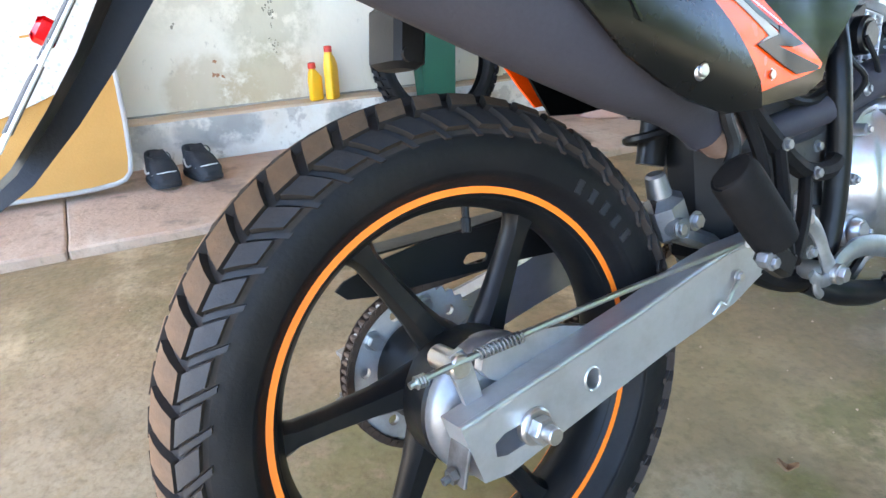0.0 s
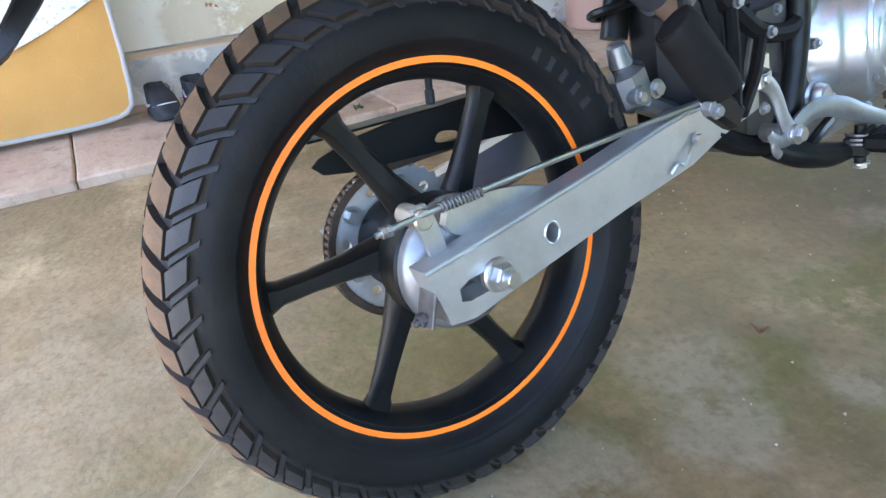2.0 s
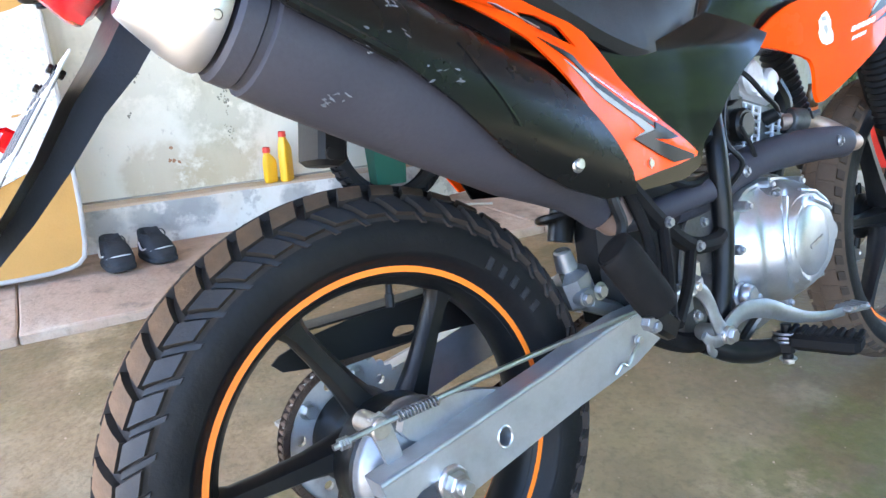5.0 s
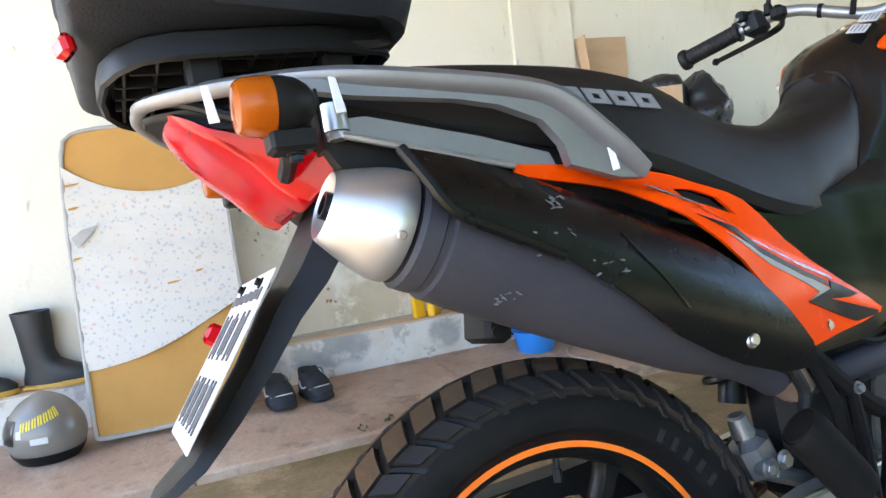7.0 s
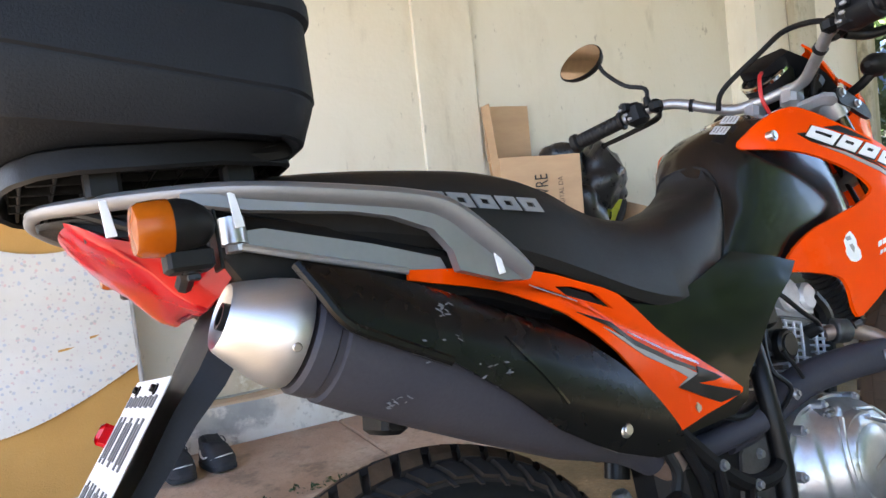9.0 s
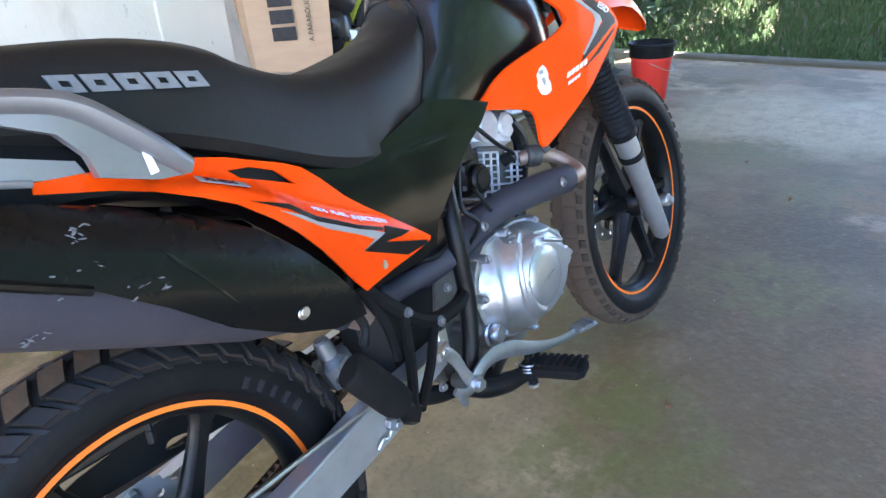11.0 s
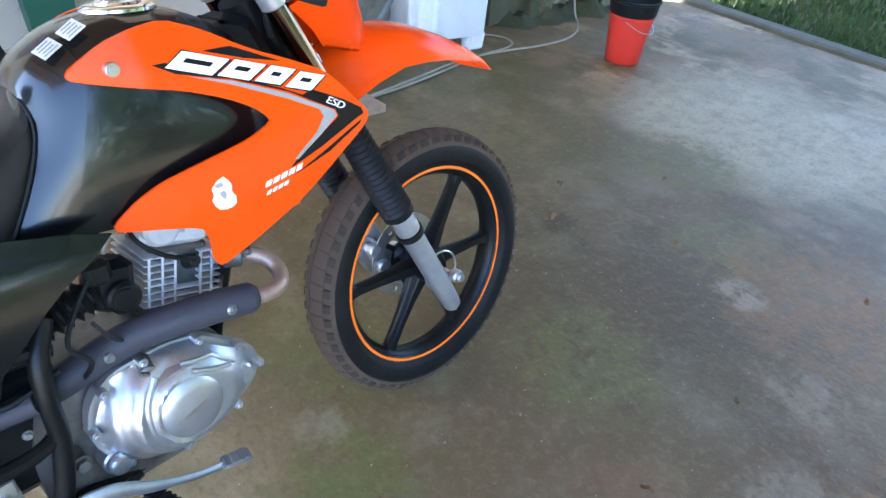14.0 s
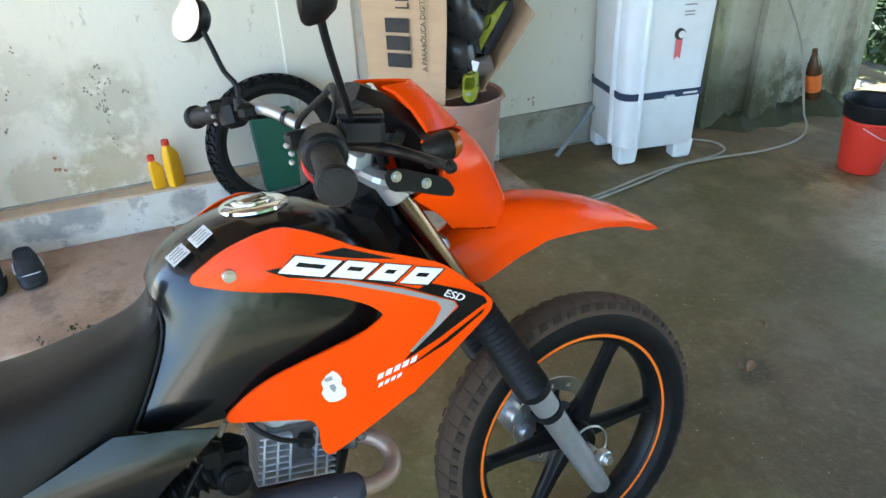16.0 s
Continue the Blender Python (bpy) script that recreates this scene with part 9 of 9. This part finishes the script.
def bin_and_carton():
    t = thing("waste_bin", "brown plastic bin standing by the wall", "bin", Matrix.Translation((2.405, 2.66, STRIP_Z + 0.001)))
    bm = lathe(bm_new(), [(0.0, 0.0), (0.150, 0.0), (0.158, 0.008), (0.178, 0.28), (0.184, 0.285), (0.186, 0.34), (0.190, 0.345), (0.196, 0.43), (0.206, 0.435), (0.208, 0.455), (0.200, 0.460), (0.190, 0.45), (0.155, 0.02), (0.0, 0.015)], 44, pose(0, 0, 0, 90, 0, 0))
    part("tub", bm, BIN_BROWN, t)
    for s in (-1, 1):
        part("bin_handle", box(bm_new(), (0.035, 0.09, 0.022), Matrix.Translation((s * 0.205, 0, 0.42)) @ pose(0, 0, 0, 0, 12 * s, 0), 0.006), BIN_BROWN, t)
    c = thing("cardboard_box", "open brown cardboard carton with black print full of bags", "box", Matrix.Translation((0, 0, 0)))

    def sheet(name, pts, th=0.005):
        bm = bm_new()
        p = [Vector(q) for q in pts]
        nrm = (p[1] - p[0]).cross(p[2] - p[0]).normalized() * th
        rings(bm, [p, [q + nrm for q in p]])
        bmesh.ops.subdivide_edges(bm, edges=bm.edges[:], cuts=5, use_grid_fill=True)
        grow_noise(bm, 0.006, 6, len(name))
        return part(name, bm, CARDBOARD, c)
    front = sheet("front_panel", [(2.050, 2.80, 0.50), (2.312, 2.565, 0.47), (2.345, 2.585, 1.085), (2.050, 2.82, 1.105)])
    sheet("back_panel", [(2.10, 2.925, 0.50), (2.62, 2.90, 0.50), (2.74, 2.93, 0.90), (2.06, 2.94, 1.10)])
    sheet("left_panel", [(2.050, 2.80, 0.50), (2.10, 2.92, 0.50), (2.07, 2.94, 1.10), (2.048, 2.82, 1.105)])
    sheet("upright_flap", [(2.048, 2.83, 1.10), (2.06, 2.94, 1.095), (2.05, 2.945, 1.375), (2.04, 2.86, 1.375)])
    sheet("back_flap", [(2.05, 2.93, 1.10), (2.31, 2.93, 1.095), (2.325, 2.945, 1.375), (2.045, 2.945, 1.375)])
    sheet("side_flap", [(2.50, 2.60, 0.495), (2.56, 2.90, 0.51), (2.80, 2.90, 0.86), (2.75, 2.60, 0.80)])
    sheet("lower_panel", [(2.30, 2.575, 0.485), (2.52, 2.60, 0.495), (2.56, 2.90, 0.50), (2.20, 2.90, 0.49)])
    u = Vector((0.262, -0.235, 0)).normalized()
    nrm = Vector((u.y, -u.x, 0))

    def on_front(s, z):
        p = Vector((2.050, 2.80, 0)) + u * s + nrm * 0.011
        return Matrix(((0, -u.x, nrm.x, p.x), (0, -u.y, nrm.y, p.y + (z - 0.49) * 0.033), (1, 0, 0, z), (0, 0, 0, 1)))
    lettering("carton_print", "LIVRE", 0.088, on_front(0.215, 0.862), PRINT_BLACK, front, 0.0008, 0.68)
    lettering("carton_small_print", "A PARAB\u00d3LICA DIGITAL DA", 0.031, on_front(0.280, 0.615), PRINT_BLACK, front, 0.0008, 0.95)
    for k, z in enumerate((0.655, 0.727, 0.799)):
        part("black_block", box(bm_new(), (0.058, 0.105, 0.003), on_front(0.155, z), 0.001), PRINT_BLACK, front, "bold black printed block")
    rnd = random.Random(2)
    for (x, y, z, r) in ((2.43, 2.74, 0.80, 0.14), (2.53, 2.80, 0.90, 0.14), (2.40, 2.80, 1.02, 0.13), (2.58, 2.80, 0.76, 0.10), (2.42, 2.70, 0.62, 0.11), (2.52, 2.74, 0.64, 0.09), (2.56, 2.72, 0.97, 0.15), (2.66, 2.80, 0.90, 0.12)):
        bm = bm_new()
        rows = []
        for k in range(13):
            ph = math.pi * k / 12
            rr = max(0.02, math.sin(ph)) * r
            rows.append([Vector((rr * math.cos(a), rr * math.sin(a), -r * math.cos(ph))) for a in (2 * math.pi * j / 22 for j in range(22))])
        rings(bm, rows)
        grow_noise(bm, r * 0.35, 9, x * 3)
        grow_noise(bm, r * 0.12, 26, z * 3)
        for v in bm.verts:
            v.co += Vector((x, y, z))
        b = part("rubbish_bag", bm, BAG_BLACK, None, "", 60)
        tagged(b, "crumpled black plastic bag stuffed in the carton", "bag", "bags in the carton")
    running_shoe(Matrix.Translation((2.615, 2.645, 0.735)) @ pose(0, 0, 0, 0, -58, 0) @ pose(0, 0, 0, -50, 0, 0) @ Matrix.Scale(0.85, 4), NEON, "neon yellow running shoe lying on the carton", "yellow shoes", SHOE_BLACK)
    running_shoe(Matrix.Translation((2.455, 2.615, 0.515)) @ pose(0, 0, 0, 0, -35, 60) @ Matrix.Scale(0.75, 4), NEON, "neon yellow running shoe lying on the carton", "yellow shoes", SHOE_BLACK)
    bm = grow_noise(box(bm_new(), (0.14, 0.10, 0.10), Matrix.Translation((2.50, 2.65, 0.60)) @ pose(0, 0, 0, 20, 30, 10), 0.03), 0.03, 18)
    tagged(part("plastic_wrap", bm, BRUSHED, None), "crumpled silvery plastic wrapper", "wrapper")


bin_and_carton()


def washing_machine():
    t = thing("washing_machine", "white plastic twin-tub washing machine with a dark strap round it", "washing machine", pose(3.47, 2.715, 0.0, 0, 0, -9))

    def rr(a, b, z, r=0.06, ox=0.0):
        return [p + Vector((ox, 0, z)) for p in [Vector((q.x, q.y, 0)) for q in rrect(-a, a, b, 0, r, 4)]]
    bm = bm_new()
    rings(bm, [rr(0.205, 0.185, 0.085), rr(0.212, 0.192, 0.095), rr(0.216, 0.196, 0.40), rr(0.226, 0.205, 0.80), rr(0.232, 0.212, 0.90), rr(0.238, 0.218, 0.905), rr(0.238, 0.218, 0.945), rr(0.228, 0.208, 0.955)])
    part("cabinet", bm, WHITE_PLASTIC, t)
    for sx, sy in ((-1, -1), (1, -1), (-1, 1), (1, 1)):
        part("foot", box(bm_new(), (0.096, 0.086, 0.105), Matrix.Translation((sx * 0.152, sy * 0.138, 0.0535)), 0.012, taper=1.12), WHITE_PLASTIC, t)
    bm = tube(bm_new(), [(-0.214, -0.09, 0.10), (-0.222, -0.09, 0.45), (-0.230, -0.095, 0.88)], 0.018, 10, 3)
    part("corner_rib", bm, WHITE_PLASTIC, t)
    bm = tube(bm_new(), [(-0.130, -0.201, 0.10), (-0.132, -0.206, 0.45), (-0.136, -0.212, 0.88)], 0.012, 10, 3)
    part("corner_rib", bm, WHITE_PLASTIC, t)
    bm = bm_new()
    rings(bm, [rr(0.2185, 0.1985, 0.340), rr(0.223, 0.203, 0.342), rr(0.224, 0.204, 0.374), rr(0.2205, 0.2005, 0.376)], False, False)
    part("strap", bm, NAVY_TAPE, t, "navy strap tied round the tub")
    part("strap_knot", grow_noise(box(bm_new(), (0.05, 0.022, 0.024), Matrix.Translation((0.02, -0.2115, 0.345)), 0.006), 0.006, 40), WHITE_PLASTIC, t)
    part("strap_mark", box(bm_new(), (0.075, 0.002, 0.010), Matrix.Translation((0.13, -0.2050, 0.358)), 0.0005), WHITE_DECAL, t)
    bm = cyl(bm_new(), (0.030, -0.206, 0.645), (0.030, -0.2115, 0.645), 0.026, seg=24)
    part("label_disc", bm, PRINT_BLACK, t, "round seal label")
    part("label_disc_half", cyl(bm_new(), (0.038, -0.2085, 0.643), (0.038, -0.213, 0.643), 0.017, seg=20), WHITE_DECAL, t)
    part("label_ribbon", plate(bm_new(), [(0.012, 0.622), (0.046, 0.622), (0.044, 0.530), (0.029, 0.544), (0.015, 0.530)], lambda x, z: -0.2100 - 0.006 * (z - 0.53), 0.003, 0.05), RED_RIBBON, t, "red ribbon print")
    for k, (z, w) in enumerate(((0.86, 0.05), (0.84, 0.06), (0.80, 0.045), (0.775, 0.06), (0.745, 0.05), (0.73, 0.05))):
        part("label_bar", box(bm_new(), (w, 0.002, 0.006), Matrix.Translation((0.065, -0.2155 + 0.010 * (0.86 - z) * 4, z)), 0.0004), GREY_DECAL, t)
    part("drain_spout", tube(bm_new(), [(0.21, 0.05, 0.47), (0.27, 0.05, 0.45), (0.285, 0.05, 0.42)], 0.018, 10, 4), WHITE_PLASTIC, t)


washing_machine()
pipe = part("drain_pipe", tube(bm_new(), [(3.02, 2.80, 0.014), (3.12, 2.82, 0.10), (3.26, 2.85, 0.23)], 0.013, 12, 3, caps=True), PIPE_GREY)
tagged(pipe, "short grey drain pipe propped beside the washing machine", "pipe")
for pts, lbl in (([(2.42, 2.20, 0.008), (2.60, 2.245, 0.008), (2.90, 2.285, 0.008), (3.25, 2.36, 0.008), (3.53, 2.43, 0.008), (3.75, 2.45, 0.008), (3.86, 2.50, 0.008), (3.87, 2.60, 0.008), (3.78, 2.70, 0.008), (3.72, 2.78, 0.008)], "pale hose lying on the concrete to the washing machine"),
                 ([(2.40, 2.24, 0.010), (2.70, 2.27, 0.010), (3.0, 2.33, 0.010), (3.40, 2.42, 0.010), (3.70, 2.42, 0.010), (4.0, 2.385, 0.010), (4.25, 2.41, 0.010), (4.45, 2.52, 0.010), (4.53, 2.63, 0.06), (4.50, 2.66, 0.25), (4.45, 2.685, 0.45), (4.30, 2.70, 0.70), (4.15, 2.70, 0.86)], "pale hose running over the concrete and up the wall")):
    tagged(part("garden_hose", tube(bm_new(), pts, 0.0060, 8, 8), HOSE), lbl, "hose")
t = thing("glass_bottle", "brown bottle with an orange label leaning by the mossy wall", "bottle", pose(4.615, 2.665, 0.117, 0, -14, 0) @ Matrix.Scale(0.8, 4))
part("glass", lathe(bm_new(), [(0.0, 0.0), (0.045, 0.0), (0.050, 0.008), (0.051, 0.21), (0.042, 0.26), (0.024, 0.31), (0.018, 0.335), (0.018, 0.365), (0.0, 0.366)], 24, pose(0, 0, 0, 90, 0, 0)), BROWN_GLASS, t)
part("label_band", lathe(bm_new(), [(0.0505, 0.06), (0.0520, 0.062), (0.0520, 0.185), (0.0505, 0.187)], 24, pose(0, 0, 0, 90, 0, 0)), ORANGE_LABEL, t, "orange paper label")

t = thing("bucket", "red plastic bucket with a black bucket nested in it", "bucket", pose(4.262, 2.03, 0.001, 0, 0, 20) @ Matrix.Diagonal((0.9, 0.9, 0.95, 1)))
part("red_tub", lathe(bm_new(), [(0.0, 0.0), (0.100, 0.0), (0.105, 0.006), (0.132, 0.26), (0.138, 0.265), (0.138, 0.275), (0.130, 0.275), (0.10, 0.01), (0.0, 0.008)], 40, pose(0, 0, 0, 90, 0, 0)), RED_PLASTIC, t)
part("black_liner", lathe(bm_new(), [(0.10, 0.20), (0.131, 0.268), (0.141, 0.280), (0.147, 0.345), (0.156, 0.350), (0.157, 0.360), (0.150, 0.362), (0.140, 0.35), (0.125, 0.22), (0.0, 0.21)], 40, pose(0, 0, 0, 90, 0, 0)), BLACK_MATT, t, "black inner bucket")
part("bail_handle", tube(bm_new(), [(-0.137, -0.01, 0.25), (-0.10, -0.105, 0.205), (0.0, -0.146, 0.19), (0.10, -0.105, 0.215), (0.137, -0.01, 0.26)], 0.0025, 6, 6), STEEL, t)

# dark stake lying beyond the front wheel
bm = tube(bm_new(), [(4.55, 0.20, 0.014), (4.70, 0.12, 0.014), (5.2, -0.10, 0.014)], 0.014, 8, 3)
tube(bm, [(4.62, 0.16, 0.014), (4.75, -0.02, 0.02), (4.95, -0.25, 0.014)], 0.012, 8, 3)
tagged(part("dark_stake", bm, BLACK_METAL), "dark forked stake lying on the concrete", "stake")

# washing line with clothes
line = part("washing_line", tube(bm_new(), [(6.35, 5.2, 1.98), (6.35, 3.6, 1.93), (6.35, 2.2, 1.92), (6.35, 0.2, 1.99)], 0.004, 6, 6), STEEL)
tagged(line, "thin washing line strung over the lawn", "washing line")
for y in (5.2, 0.2):
    tagged(part("line_post", cyl(bm_new(), (6.35, y, 0.0), (6.35, y, 2.06), 0.035, 0.03, 12, 0.006), BARK), "slim wooden line post in the grass", "post", "washing line posts")


def cloth(y0, y1, z1, drop, seed):
    bm = bm_new()
    n, m = 16, 14
    rows = []
    for j in range(m + 1):
        v = j / m
        row = []
        for i in range(n + 1):
            u = i / n
            y = y0 + (y1 - y0) * u + 0.05 * v * math.sin(3 * u + seed)
            x = 6.35 + (0.035 + 0.05 * v) * math.sin(9 * u + seed + 1.5 * v) * (0.3 + v)
            z = z1 - drop * v * (1 + 0.03 * math.sin(5 * u + seed))
            row.append(Vector((x, y, z)))
        rows.append(row)
    front = [add_ring(bm, r) for r in rows]
    back = [add_ring(bm, [p + Vector((0.006, 0, 0)) for p in r]) for r in rows]
    for a, b in zip(front, front[1:]):
        bridge(bm, a, b, False)
    for a, b in zip(back, back[1:]):
        bridge(bm, b, a, False)
    return bm


trousers = thing("hanging_trousers", "dark trousers hanging on the washing line", "trousers")
part("waistband", cloth(2.67, 2.21, 1.94, 0.10, 1.0), DARK_CLOTH, trousers, "", 60)
part("trouser_leg", cloth(2.66, 2.44, 1.85, 0.82, 1.0), DARK_CLOTH, trousers, "", 60)
part("trouser_leg", cloth(2.47, 2.22, 1.85, 1.20, 1.9), DARK_CLOTH, trousers, "", 60)
tagged(part("hanging_shirt", cloth(3.75, 3.40, 1.93, 0.45, 2.4), BLUE_CLOTH, None, "", 60), "blue and white shirt hanging on the washing line", "shirt")
tagged(part("hanging_cloth", cloth(2.05, 1.55, 1.93, 0.42, 0.3), DARK_CLOTH, None, "", 60), "dark green cloth hanging on the washing line", "cloth")


# ---- litter on the floor ----
cl = [((0.80 + 0.05 * k, 2.165 + 0.008 * (k % 3), 0.032), 0.018 + 0.008 * (k % 2)) for k in (-3, -1, 0, 1, 2, 4)]
v, f = leaves(cl, 22, 0.009, 1.0, 31)
me = bpy.data.meshes.new("weeds")
me.from_pydata(v, [], f)
me.materials.append(FOLIAGE_SHADED)
tagged(new("weeds", me), "tiny weeds sprouting along the edge of the cement strip", "weeds", kind="stuff")


def leaf(x, y, length, yaw, seed):
    bm = bm_new()
    w = length * 0.28
    rows = []
    for k in range(8):
        u = k / 7
        ww = w * math.sin(math.pi * (0.06 + 0.88 * u)) ** 0.8
        z = 0.006 + 0.012 * math.sin(3 * u + seed) ** 2
        rows.append([Vector((length * (u - 0.5), -ww, z + 0.008)), Vector((length * (u - 0.5), 0, z)), Vector((length * (u - 0.5), ww, z + 0.010)), Vector((length * (u - 0.5), 0, z + 0.002))])
    rings(bm, rows)
    ob = part("dry_leaf", bm, LEAF_DRY, None)
    ob.matrix_world = pose(x, y, 0.0, 0, 0, yaw)
    tagged(ob, "curled dry brown leaf on the concrete", "leaf", "fallen leaves")


rnd = random.Random(21)
for x, y, ln, yaw in ((1.934, -0.09, 0.075, 10), (2.464, 0.223, 0.03, 40), (2.05, 0.20, 0.032, 100), (2.705, 1.092, 0.05, 20), (1.55, 0.52, 0.03, 60), (1.27, 0.33, 0.028, 20), (1.05, 0.62, 0.03, 130), (2.95, 0.75, 0.03, 10), (1.0, 0.10, 0.022, 70), (3.2, 0.2, 0.035, 30), (2.3, -0.25, 0.03, 90), (0.95, 0.9, 0.025, 0), (2.9, 1.25, 0.035, 60), (3.3, 1.05, 0.03, 15)):
    leaf(x, y, ln, yaw, rnd.random() * 6)
bm = bm_new()
verts, faces = [], []
for k in range(900):
    x, y, s = rnd.uniform(-0.8, 3.2), rnd.uniform(-0.6, 2.1), rnd.uniform(0.0008, 0.0032)
    b = len(verts)
    z = 0.001
    verts += [(x + s, y, z), (x - 0.6 * s, y + s, z), (x - 0.7 * s, y - 0.8 * s, z), (x, y, z + s * 1.1)]
    faces += [(b, b + 1, b + 3), (b + 1, b + 2, b + 3), (b + 2, b, b + 3)]
me = bpy.data.meshes.new("grit")
me.from_pydata(verts, [], faces)
me.materials.append(PAVING)
tagged(new("grit", me), "grit and crumbs scattered over the concrete", "grit", kind="stuff")
bm.free()
for x0, y0, x1, y1 in ((0.17, 0.77, 0.29, 0.90), (1.205, 0.115, 1.28, 0.20), (1.60, 0.05, 1.66, 0.12)):
    tagged(part("straw", tube(bm_new(), [(x0, y0, 0.004), ((x0 + x1) / 2 + 0.008, (y0 + y1) / 2, 0.005), (x1, y1, 0.004)], 0.0011, 6, 4), STRAW), "pale dry straw on the concrete", "straw", "pieces of straw")
